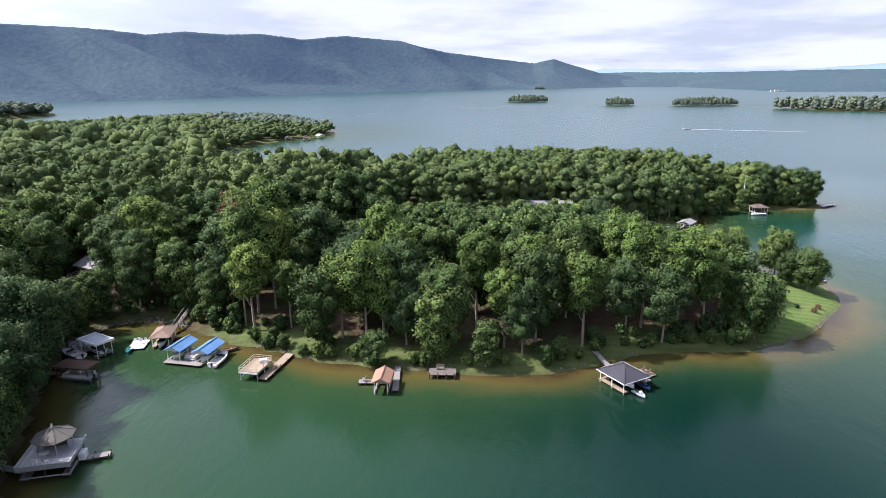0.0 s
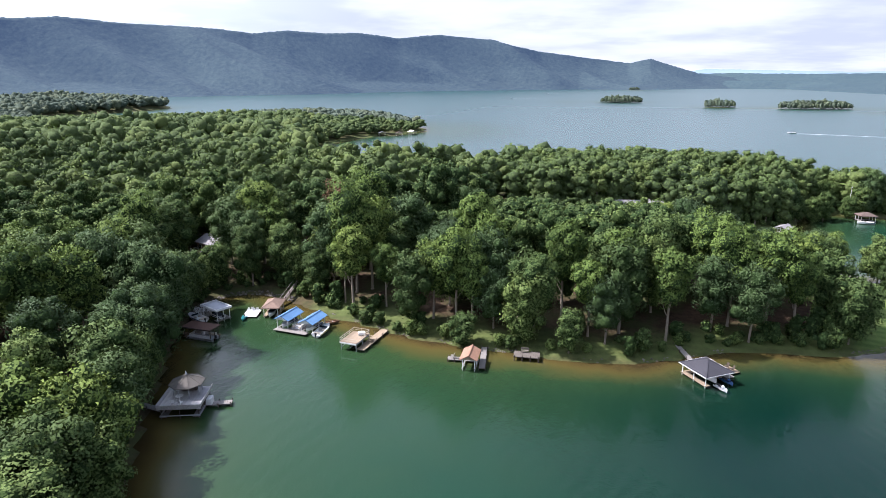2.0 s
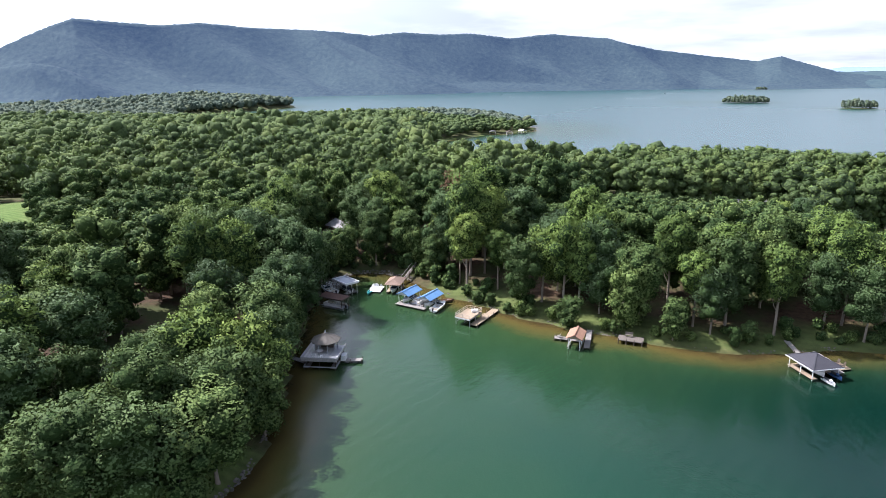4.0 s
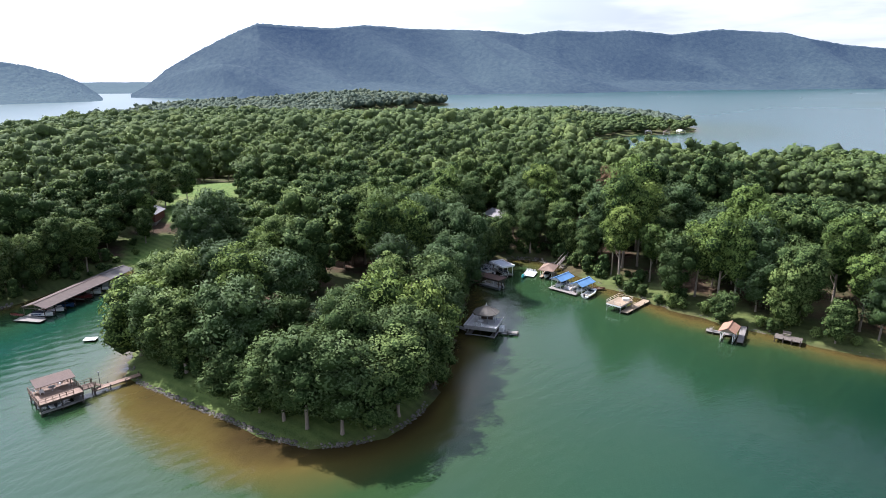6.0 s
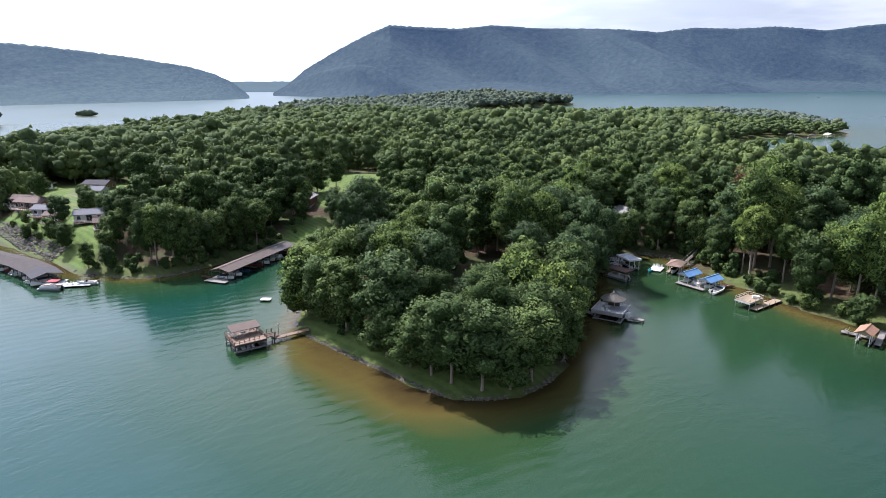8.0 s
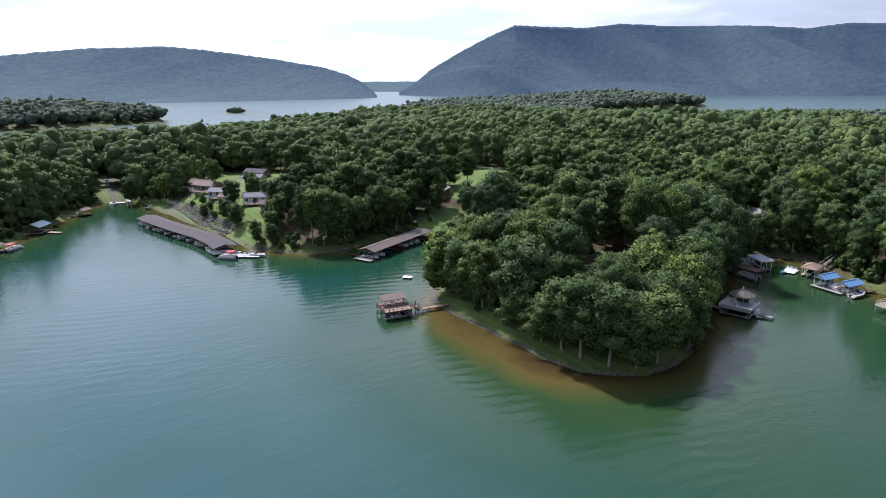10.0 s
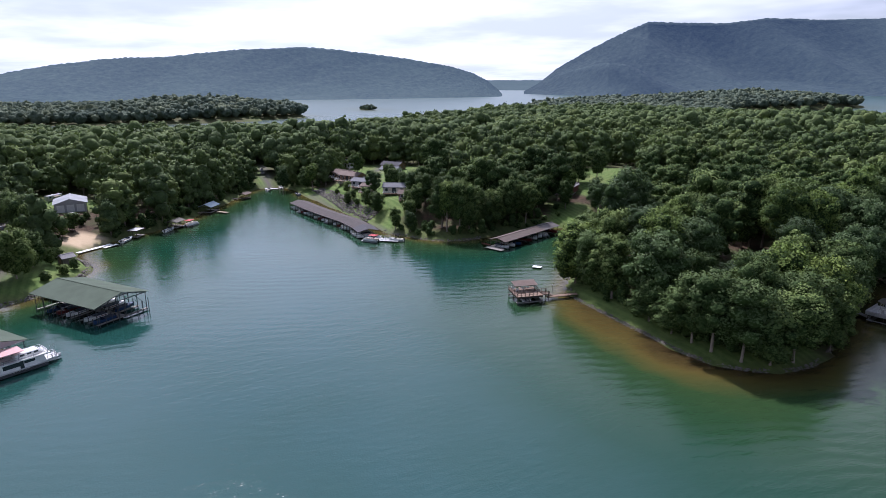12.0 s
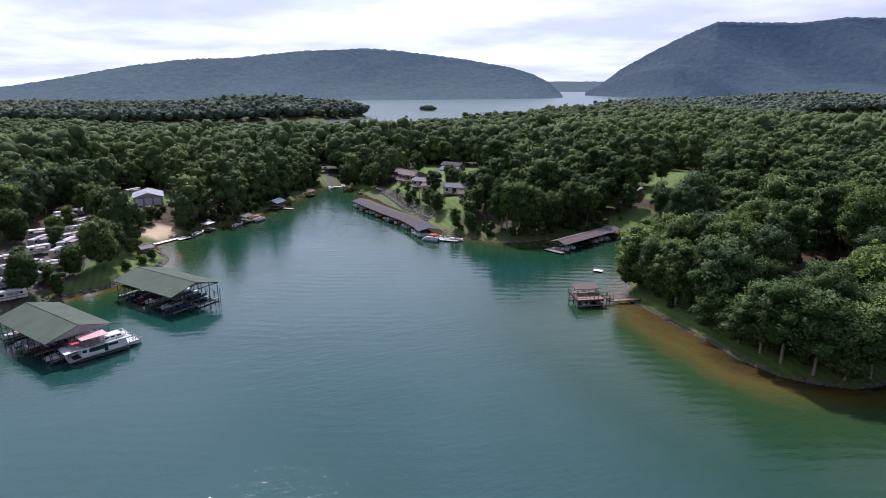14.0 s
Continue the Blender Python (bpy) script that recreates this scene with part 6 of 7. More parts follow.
    pole = thing("dock_lamp", "slim dark lamp post on a walkway", "lamp", -105.0, 22.8, 0.8)
    post(pole, DARK_STEEL, 0, 0, 0, 3.0, 0.05, "pole")
    slab("lantern", pole, GREY_PAINT, 0, 0, 3.1, 0.2, 0.2, 0.3)


UMBER_WOOD = worn("umber_boards", (0.115, 0.075, 0.052), 0.8, grain=2.5, stretch=(0.5, 6, 1))
TAN_WOOD_WARM = worn("warm_tan_boards", (0.22, 0.145, 0.098), 0.7, grain=2.5, stretch=(6, 0.5, 1))
point_dock()
raft = thing("swim_float", "small white swim float moored off the trees", "float", -129.6, 35.0, 0, 40)
planked("float_deck", raft, WHITE_PAINT, 0, 0, 0.4, 2.6, 1.9, across="x")


# ---- covered slips and marina ----
def slip_boats(cells, group):
    """Boats lying in slips: (x, y, turn, number)."""
    for x, y, t, k in cells:
        if k % 4 == 3:
            pontoon(x, y, t, 0.1, 6.0, CANVAS if k % 8 == 3 else None, group)
        else:
            runabout(x, y, t, 0.25, 5.2 + 0.3 * (k % 3), (HULL_WHITE, HULL_WHITE, HULL_BLUE, HULL_WHITE, HULL_RED)[k % 5], (HULL_BLUE, HULL_RED, WHITE_PAINT)[k % 3], k % 2 == 0, group, "motorboat in a covered slip")


def long_shed():
    d = thing("covered_slips", "long brown-roofed row of covered boat slips", "boat shed", -159.4, 50.4, 0, 21.3)
    w, l = 6.0, 32.0
    planked("main_pier", d, GREY_WOOD, -w / 2 + 0.7, 0, 0.5, 1.5, l + 4, across="x", board=0.8)
    n = 10
    for k in range(n + 1):
        y = -l / 2 + l * k / n
        planked("finger", d, GREY_WOOD, 0.6, y, 0.5, w - 1.8, 0.6, across="y", board=0.8)
        for x in (-w / 2 + 0.2, w / 2 - 0.2):
            post(d, DARK_WOOD, x, y, -1.5, 2.75, 0.1)
        beam(d, DARK_WOOD, (-w / 2, y, 2.62), (w / 2, y, 2.62), 0.1, 0.2, "header")
    for x in (-w / 2 + 0.15, w / 2 - 0.15):
        beam(d, DARK_WOOD, (x, -l / 2, 2.68), (x, l / 2, 2.68), 0.12, 0.24, "header")
    gable(d, worn("brown_sheet_roof", (0.105, 0.08, 0.068), 0.85, spread=0.2, grain=0.8), 0, -4.6, 2.8, w + 0.8, l * 0.72, 0.9, label="light brown roof")
    gable(d, worn("dark_sheet_roof", (0.085, 0.075, 0.07), 0.65, spread=0.2, grain=0.8), 0, 11.6, 2.8, w + 0.8, l * 0.29, 0.9, label="newer dark roof")
    c, s = math.cos(radians(21.3)), math.sin(radians(21.3))
    cells = []
    for k in range(n):
        u, v = 0.9, -l / 2 + l * (k + 0.5) / n
        if k not in (3, 8):
            cells.append((-159.4 + u * c - v * s, 50.4 + u * s + v * c, 21.3 - 90, k))
    slip_boats(cells, "boats in the long shed")
    planked("end_deck", d, GREY_WOOD, 0.2, -l / 2 - 1.6, 0.5, w + 1.0, 2.2, across="x")


long_shed()
kayak = thing("kayak", "upturned red kayak on a dock", "kayak", -158.2, 33.6, 0.62, 110)
part("hull", hull_bm(3.4, 0.75, 0.3), HULL_RED, kayak)


def curved_slips():
    """Roof and pier that bend along the shore."""
    mid = [(-253, -7.2), (-238, -5.0), (-222, -2.0), (-206.5, 1.6), (-194, 2.6), (-186.0, 2.2)]
    half = 4.0
    d = thing("curved_slips", "curved brown-roofed row of covered boat slips along the bank", "boat shed", 0, 0, 0)
    P = [Vector(p) for p in mid]
    N = []
    for i in range(len(P)):
        t = (P[min(i + 1, len(P) - 1)] - P[max(i - 1, 0)]).normalized()
        N.append(Vector((-t.y, t.x)))
    cells, k = [], 0
    for i in range(len(P) - 1):
        a, b, na, nb = P[i], P[i + 1], N[i], N[i + 1]
        q = lambda p, n, o, z: (p.x + n.x * o, p.y + n.y * o, z)
        e, r = 2.6, 3.6
        faces = [[q(a, na, -half, e), q(b, nb, -half, e), q(b, nb, 0, r), q(a, na, 0, r)], [q(a, na, 0, r), q(b, nb, 0, r), q(b, nb, half, e), q(a, na, half, e)]]
        part("roof", roof_bm(faces, 0.12), CURVED_ROOF if i < len(P) - 2 else SLATE_SHINGLE, d)
        pier = [[q(a, na, 1.4, 0.55), q(b, nb, 1.4, 0.55), q(b, nb, 3.2, 0.55), q(a, na, 3.2, 0.55)]]
        part("pier", roof_bm(pier, 0.2), GREY_WOOD, d)
        m = max(2, round((b - a).length / 3.2))
        for j in range(m):
            f = j / m
            p, n = a.lerp(b, f), na.lerp(nb, f)
            for o in (-half + 0.2, half - 0.2):
                post(d, DARK_WOOD, p.x + n.x * o, p.y + n.y * o, -1.5, 2.6, 0.1)
            beam(d, GREY_WOOD, q(p, n, -half + 0.4, 0.45), q(p, n, 1.6, 0.45), 0.5, 0.2, "finger")
            f2 = (j + 0.5) / m
            p2, n2 = a.lerp(b, f2), na.lerp(nb, f2)
            if (k * 7) % 5 != 4:
                cells.append((p2.x - n2.x * 1.6, p2.y - n2.y * 1.6, math.degrees(math.atan2(n2.y, n2.x)) + 90, k))
            k += 1
        for o in (-half + 0.15, half - 0.15):
            beam(d, DARK_WOOD, q(a, na, o, 2.46), q(b, nb, o, 2.46), 0.1, 0.2, "header")
    slip_boats(cells, "boats in the curved slips")


CURVED_ROOF = worn("grey_brown_roof", (0.062, 0.052, 0.049), 0.9, spread=0.25, grain=0.7)
curved_slips()
end_dock = thing("floating_dock", "pale floating dock with chairs at the end of a boat shed", "floating dock", -180.0, 6.4, 0, 52)
planked("float_deck", end_dock, GREY_PAINT, 0, 0, 0.45, 9.5, 3.4, across="y", board=0.8)
planked("float_deck", end_dock, GREY_PAINT, -4.0, 3.4, 0.45, 1.6, 3.6, across="x", board=0.8)
pontoon(-181.4, 1.2, 130, 0.05, 6.2, RED_CANVAS, label="pontoon boat with a red top at a floating dock")
runabout(-178.0, 9.6, 140, 0.05, 5.0)
for k in range(4):
    lounge_chair(-181.4 + 1.0 * k, 5.2 + 1.1 * k, 0.48, 40 * k)


def marina_roof(x, y, turn, sx, sy, boats, label, seed):
    """A big gable roof on steel posts over a double row of slips; local x runs out into the lake."""
    d = thing("marina_shed", label, "boat shed", x, y, 0, turn)
    n = 7
    planked("centre_pier", d, GREY_WOOD, 0, 0, 0.5, sx, 1.6, across="y", board=1.2)
    for k in range(n + 1):
        px = -sx / 2 + 0.3 + (sx - 0.6) * k / n
        for s in (-1, 1):
            planked("finger", d, GREY_WOOD, px, s * (sy / 4 + 0.3), 0.5, 0.7, sy / 2 - 1.0, across="x", board=1.6)
            post(d, DARK_STEEL, px, s * (sy / 2 - 0.4), -2, 4.7, 0.09)
            post(d, DARK_STEEL, px, s * 0.9, -2, 5.6, 0.09)
            beam(d, DARK_STEEL, (px, s * (sy / 2 - 0.4), 1.4), (px, s * (sy / 2 - 0.4) - s * 3.0, 4.6), 0.07, 0.07, "brace")
            beam(d, DARK_STEEL, (px, s * (sy / 2 - 0.3), 4.5), (px, 0, 6.2), 0.1, 0.2, "rafter")
        beam(d, DARK_STEEL, (px, -sy / 2 + 0.4, 4.5), (px, sy / 2 - 0.4, 4.5), 0.1, 0.18, "truss_chord")
    for s in (-1, 1):
        beam(d, DARK_STEEL, (-sx / 2, s * (sy / 2 - 0.4), 4.55), (sx / 2, s * (sy / 2 - 0.4), 4.55), 0.12, 0.25, "header")
    for k in range(9):
        py = -sy / 2 + 0.4 + (sy - 0.8) * k / 8
        post(d, DARK_STEEL, sx / 2 + 0.5, py, -2, 2.4 + 0.5 * (k % 3), 0.08, "mooring_post")
        post(d, DARK_STEEL, -sx / 2 + 0.3, py, -2, 4.6, 0.07)
    for k in range(2 * n):
        px = -sx / 2 + 0.3 + (sx - 0.6) * (k + 0.5) / (2 * n)
        for s in (-1, 1):
            post(d, DARK_STEEL, px, s * (sy / 2 + 0.15), -2, 1.7 + 0.4 * (k % 2), 0.07, "mooring_post")
    gable(d, GREEN_ROOF, 0, 0, 4.7, sx + 0.8, sy + 0.8, 1.9, 0.1, "x", "faded green metal roof", GABLE_GREY if seed == 2 else None)
    c, s_ = math.cos(radians(turn)), math.sin(radians(turn))
    cells = []
    for k in range(n):
        for s in (-1, 1):
            if (k * 3 + s + seed) % 4 and boats:
                u, v = -sx / 2 + sx * (k + 0.5) / n, s * (sy / 4 + 0.5)
                cells.append((x + u * c - v * s_, y + u * s_ + v * c, turn + (0 if s > 0 else 180), k * 2 + s + seed))
    slip_boats(cells, "boats under the green roofs")
    return d


GABLE_GREY = worn("grey_gable_boards", (0.38, 0.36, 0.36), 0.7, spread=0.2, grain=1.0, stretch=(0.4, 5, 1))
marina_roof(-149.0, -82.0, 37, 23.8, 13.6, True, "open marina shed with a green metal roof over boat slips", 1)
marina_roof(-127.6, -103.2, 35, 22.6, 12.6, True, "closed-gable marina shed with a green metal roof over boat slips", 2)
gangway("grey walkway from the seawall to a marina shed", -166, -94.5, -158.3, -88.9, 1.0, 0.6, 1.5)
gangway("grey walkway from the bank to a marina shed", -147, -117.5, -136.6, -109.5, 1.0, 0.6, 1.5)


def houseboat():
    L, W = 14.2, 4.0
    b = thing("houseboat", "long white houseboat with an upper deck and red canopies", "houseboat", -118.2, -92.4, 0.05, 27)
    part("hull", hull_bm(L, W, 0.8, 0.22, 0.9), HULL_WHITE, b)
    slab("rub_rail", b, DARK_STEEL, 0, -1.2, 0.28, W + 0.06, L * 0.72, 0.34)
    bm = box_bm(W - 0.7, L * 0.64, 1.75, 0.10)
    for v in bm.verts:
        if v.co.y > 0:
            v.co.y -= 0.55 * (v.co.z + 0.875) / 1.75
    cabin = part("cabin", bm, HULL_WHITE, b, at=pose(0, -0.5, 1.65))
    for s in (-1, 1):
        slab("window_band", cabin, GLASS, s * (W / 2 - 0.35), -1.6, 0.2, 0.04, 2.9, 0.85, label="dark tinted window")
        slab("window_band", cabin, GLASS, s * (W / 2 - 0.35), 1.5, 0.3, 0.04, 1.9, 0.55, label="dark tinted window")
        slab("window", cabin, GLASS, s * (W / 2 - 0.35), -3.9, 0.25, 0.04, 0.8, 0.6, label="dark tinted window")
        slab("cabin_door", cabin, GLASS, s * (W / 2 - 0.35), 0.15, -0.05, 0.05, 0.7, 1.5)
        slab("hull_stripe", b, DARK_STEEL, s * (W / 2 - 0.06), -0.9, 0.62, 0.04, L * 0.68, 0.10)
    slab("windscreen", cabin, GLASS, 0, 4.02, 0.3, W - 1.5, 0.06, 0.7, label="dark tinted window")
    slab("upper_deck", b, HULL_WHITE, 0, -0.8, 2.58, W + 0.1, L * 0.76, 0.12)
    railing(b, STEEL, [(-W / 2 + 0.1, -5.8), (-W / 2 + 0.1, 4.2), (W / 2 - 0.1, 4.2), (W / 2 - 0.1, -5.8)], 2.64, 0.7, 2.4)
    bm = box_bm(2.3, 5.0, 0.95, 0.12)
    for v in bm.verts:
        if v.co.y > 0:
            v.co.y -= 0.9 * (v.co.z + 0.475) / 0.95
    part("helm_cabin", bm, HULL_WHITE, b, at=pose(0, 1.4, 3.1))
    for k in range(3):
        for s in (-1, 1):
            slab("helm_window", b, GLASS, s * 1.15, 0.1 + 1.2 * k, 3.2, 0.05, 0.8, 0.4, label="dark tinted window")
    for x in (-1.5, 1.5):
        for y in (-4.2, -0.6):
            post(b, STEEL, x, y, 2.6, 4.25, 0.04)
    part("canopy", box_bm(3.6, 5.2, 0.12, 0.05), FADED_RED, b, "faded pink-red canopy", pose(0, -2.2, 4.3))
    part("bimini", box_bm(2.6, 1.7, 0.2, 0.09), RED_CANVAS, b, "bright red canopy", pose(0, -5.6, 3.75))
    part("stern_awning", box_bm(W + 0.4, 3.4, 0.1, 0.04), WHITE_PAINT, b, "white stern awning", pose(0, -6.4, 2.62, 5))
    for s in (-1, 1):
        post(b, STEEL, s * 1.8, -7.6, 0.7, 2.5, 0.04)
    part("foredeck", box_bm(2.6, 2.2, 0.1, 0.03), HULL_WHITE, b, at=pose(0, 5.1, 1.0))
    railing(b, STEEL, [(-1.4, 4.2), (-0.9, 6.0), (0.9, 6.0), (1.4, 4.2)], 1.0, 0.75, 1.2)
    for y in (5.9, 5.2):
        post(b, STEEL, 0.5, y, 1.0, 3.4, 0.04, "flagstaff")


FADED_RED = worn("faded_red_canvas", (0.55, 0.33, 0.32), 0.8, spread=0.15)
houseboat()


# ---- houses ----
def windows(parent, wall_x, y0, z, w, h, axis, sign):
    f = slab("window_frame", parent, WHITE_PAINT, *((wall_x, y0, z) if axis == "x" else (y0, wall_x, z)), *((0.08, w + 0.2, h + 0.2) if axis == "x" else (w + 0.2, 0.08, h + 0.2)))
    slab("pane", f, GLASS, *((sign * 0.03, 0, 0) if axis == "x" else (0, sign * 0.03, 0)), *((0.06, w, h) if axis == "x" else (w, 0.06, h)))


def house(x, y, turn, w, l, h, siding, roof, label, deck=True, base=None, chimney=False):
    """A lakeside house: local -y is its lake front; ridge along x."""
    z = gz(x, y) if base is None else base
    d = thing("house", label, "house", x, y, z, turn)
    slab("foundation", d, STONE, 0, 0, -0.6, w - 0.1, l - 0.1, 2.2)
    slab("wall", d, siding, 0, 0, 0.4 + h / 2, w, l, h)
    gable(d, roof, 0, 0, 0.35 + h, w + 0.9, l + 1.0, l * 0.24, 0.16, "x", ends=siding)
    n = max(2, int(w / 2.6))
    for k in range(n):
        u = -w / 2 + w * (k + 0.5) / n
        if k == n // 2:
            dr = slab("door", d, GLASS, u, -l / 2 - 0.03, 0.45 + 1.05, 1.7, 0.08, 2.05, label="sliding glass door")
            slab("door_frame", dr, WHITE_PAINT, 0, 0.01, 0, 0.1, 0.1, 2.1)
        else:
            windows(d, -l / 2 - 0.02, u, 1.75, 1.1, 1.2, "y", -1)
    for s in (-1, 1):
        for v in (-l / 4, l / 4):
            windows(d, s * (w / 2 + 0.02), v, 1.8, 0.9, 1.1, "x", s)
    if deck:
        planked("porch_deck", d, BROWN_WOOD, 0, -l / 2 - 1.4, 0.4, w * 0.9, 2.7, across="y", board=0.6)
        railing(d, WHITE_PAINT, [(-w * 0.45, -l / 2 - 0.1), (-w * 0.45, -l / 2 - 2.7), (w * 0.45, -l / 2 - 2.7), (w * 0.45, -l / 2 - 0.1)], 0.42, 0.95, 1.8)
        for k in range(4):
            post(d, DARK_WOOD, -w * 0.43 + w * 0.86 * k / 3, -l / 2 - 2.6, -2.6, 0.3, 0.1)
        for k in range(7):
            slab("stair_tread", d, BROWN_WOOD, w * 0.3, -l / 2 - 2.9 - 0.3 * k, 0.2 - 0.24 * k, 1.3, 0.32, 0.08)
    if chimney:
        slab("chimney", d, STONE, w * 0.22, 0.4, h + 1.6, 0.8, 0.8, 2.4)
    return d


house(-284, 24, 24, 13, 6, 2.5, BROWN_SIDING, BROWN_SHINGLE, "long low reddish-brown cottage with a deck", chimney=True)
house(-268, 22.5, 26, 13, 6.5, 2.5, BROWN_SIDING, DRAB_SHINGLE, "brown lakeside cottage with a weathered roof")
house(-249, 22, 36, 10, 5.5, 2.4, GREY_PAINT, SLATE_GREY_SHINGLE, "pale grey lakeside cottage with a slate-grey roof")
house(-237.5, 20, 46, 5, 4.5, 2.4, TAN_WOOD, DRAB_SHINGLE, "small tan cottage with outside stairs")
house(-225.5, 28, 58, 9.5, 6, 2.5, SIDING, SLATE_GREY_SHINGLE, "cream lakeside house with a railed porch")
house(-211.5, 27, 64, 5.5, 5, 2.3, BROWN_SIDING, BROWN_SHINGLE, "small brown cabin with a deck")
house(-293, 52, 40, 10, 6.5, 2.6, GREY_PAINT, SLATE_GREY_SHINGLE, "low grey house behind the lakeside cottages", False)
house(-310, 60, 34, 12, 7, 2.6, BROWN_SIDING, SLATE_SHINGLE, "dark house with a charcoal roof behind the cottages", False)
house(-336, 42, 20, 11, 6.5, 2.6, WHITE_PAINT, GREY_SHINGLE, "white house at the top of the lawn", False)
house(-197.5, 96, -55, 9, 7.5, 2.9, RED_SIDING, GREY_SHINGLE, "dark red cabin with a porch facing the cove", chimney=True)
house(-172, 118, -55, 6, 5, 2.4, SIDING, WHITE_ROOF, "small white outbuilding among trees", False)
house(41, 235, -4, 17, 8, 2.7, SIDING, GREY_SHINGLE, "house with a grey roof among the trees", False, chimney=True)
house(-95, 165, -30, 10, 7, 2.7, BROWN_SIDING, GREY_SHINGLE, "brown house behind the cove lawn", True)
house(-1, 134, 0, 8, 6, 2.6, BROWN_SIDING, BROWN_SHINGLE, "brown cabin under tall trees", False)


def metal_building():
    x, y = -270, -95
    d = thing("metal_building", "grey metal workshop building with a pale roof and roller doors", "building", x, y, gz(x + 4, y), 4)
    slab("wall", d, GREY_PAINT, 0, 0, 1.4, 14, 11, 4.0)
    gable(d, ZINC_ROOF, 0, 0, 3.4, 15, 12.2, 1.9, 0.12, "x", ends=GREY_PAINT)
    for k in range(3):
        dr = slab("roller_door", d, WHITE_PAINT, 7.03, -3.4 + 3.4 * k, 1.5, 0.08, 2.6, 2.8, label="white roller door")
        for j in range(5):
            slab("door_panel", dr, WHITE_PAINT, 0.05, 0, -1.1 + 0.55 * j, 0.05, 2.5, 0.48)
    for v in (-4.5, 0, 4.5):
        windows(d, 5.52, v, 1.9, 1.2, 1.0, "y", 1)


metal_building()


# ---- campers and cars ----
AWNING = worn("faded_awning", (0.30, 0.25, 0.21), 0.85, spread=0.3)


def camper(shell, crown, label):
    d = thing("camper_trailer", label, "camper", 0, 0, -60, 0, "campground trailers")
    slab("roof", d, crown, 0, 0, 2.97, 2.3, 8.0, 0.06)
    slab("body", d, shell, 0, 0, 1.75, 2.5, 8.2, 2.4, bevel=0.2)
    slab("stripe", d, STRIPE, 0, 0, 1.35, 2.53, 7.8, 0.28, label="tan side stripe")
    for y in (-2.8, -0.4, 2.4):
        for s in (-1, 1):
            slab("window", d, GLASS, s * 1.24, y, 2.15, 0.06, 1.1, 0.65)
    slab("door", d, GREY_PAINT, 1.25, 1.1, 1.55, 0.06, 0.75, 1.9)
    slab("roof_unit", d, WHITE_PAINT, 0, -0.6, 3.08, 0.8, 1.1, 0.3, bevel=0.08)
    slab("roof_vent", d, GREY_PAINT, 0, 2.2, 3.02, 0.5, 0.5, 0.16)
    part("awning", box_bm(1.6, 3.6, 0.08, 0.02), AWNING, d, "grey-brown awning", pose(2.0, 0.2, 2.5, 0, 10))
    for y in (-1.8, 2.4):
        beam(d, STEEL, (2.7, y, 2.3), (1.3, y, 0.9), 0.05, 0.05, "awning_arm")
    for s in (-1, 1):
        for y in (-0.9, 0.2):
            bm = bmesh.new()
            bmesh.ops.create_cone(bm, cap_ends=True, segments=14, radius1=0.36, radius2=0.36, depth=0.25)
            w = part("wheel", bm, RUBBER, d, at=pose(s * 1.05, y, 0.36, 0, 90))
            bm = bmesh.new()
            bmesh.ops.create_cone(bm, cap_ends=True, segments=10, radius1=0.2, radius2=0.16, depth=0.06)
            part("rim", bm, STEEL, w, at=pose(0, 0, s * 0.14))
    beam(d, DARK_STEEL, (0, 4.1, 0.55), (0, 5.3, 0.5), 0.12, 0.12, "tow_bar")
    post(d, DARK_STEEL, 0, 5.0, 0.0, 0.6, 0.04, "jockey_stand")
    return d


STRIPE = worn("tan_stripe", (0.42, 0.30, 0.20), 0.5, spread=0.1)


def car(name, label, colour, x, y, turn, pickup=False):
    d = thing(name, label, "car", x, y, gz(x, y), turn, "parked cars")
    paint = worn(label.split()[0] + "_car_paint", colour, 0.3, 0.1, spread=0.08)
    bm = box_bm(1.82, 4.6, 0.68, 0.14)
    part("body", bm, paint, d, at=pose(0, 0, 0.72))
    bm = box_bm(1.6, 1.6 if pickup else 2.5, 0.62, 0.1)
    for v in bm.verts:
        if v.co.z > 0:
            v.co.x *= 0.84
            v.co.y *= 0.72
    cab = part("cabin", bm, GLASS, d, "dark glazed cabin", pose(0, 0.4 if pickup else -0.2, 1.32))
    slab("cabin_roof", cab, paint, 0, 0, 0.33, 1.36, 1.05 if pickup else 1.75, 0.06)
    for s in (-1, 1):
        slab("headlight", d, HULL_WHITE, s * 0.68, 2.29, 0.78, 0.34, 0.06, 0.16)
        slab("tail_light", d, HULL_RED, s * 0.72, -2.29, 0.82, 0.26, 0.06, 0.2)
        for y in (-1.4, 1.4):
            bm = bmesh.new()
            bmesh.ops.create_cone(bm, cap_ends=True, segments=14, radius1=0.34, radius2=0.34, depth=0.22)
            w = part("wheel", bm, RUBBER, d, at=pose(s * 0.82, y, 0.34, 0, 90))
            bm = bmesh.new()
            bmesh.ops.create_cone(bm, cap_ends=True, segments=10, radius1=0.2, radius2=0.17, depth=0.06)
            part("rim", bm, STEEL, w, at=pose(0, 0, s * 0.12))
    return d


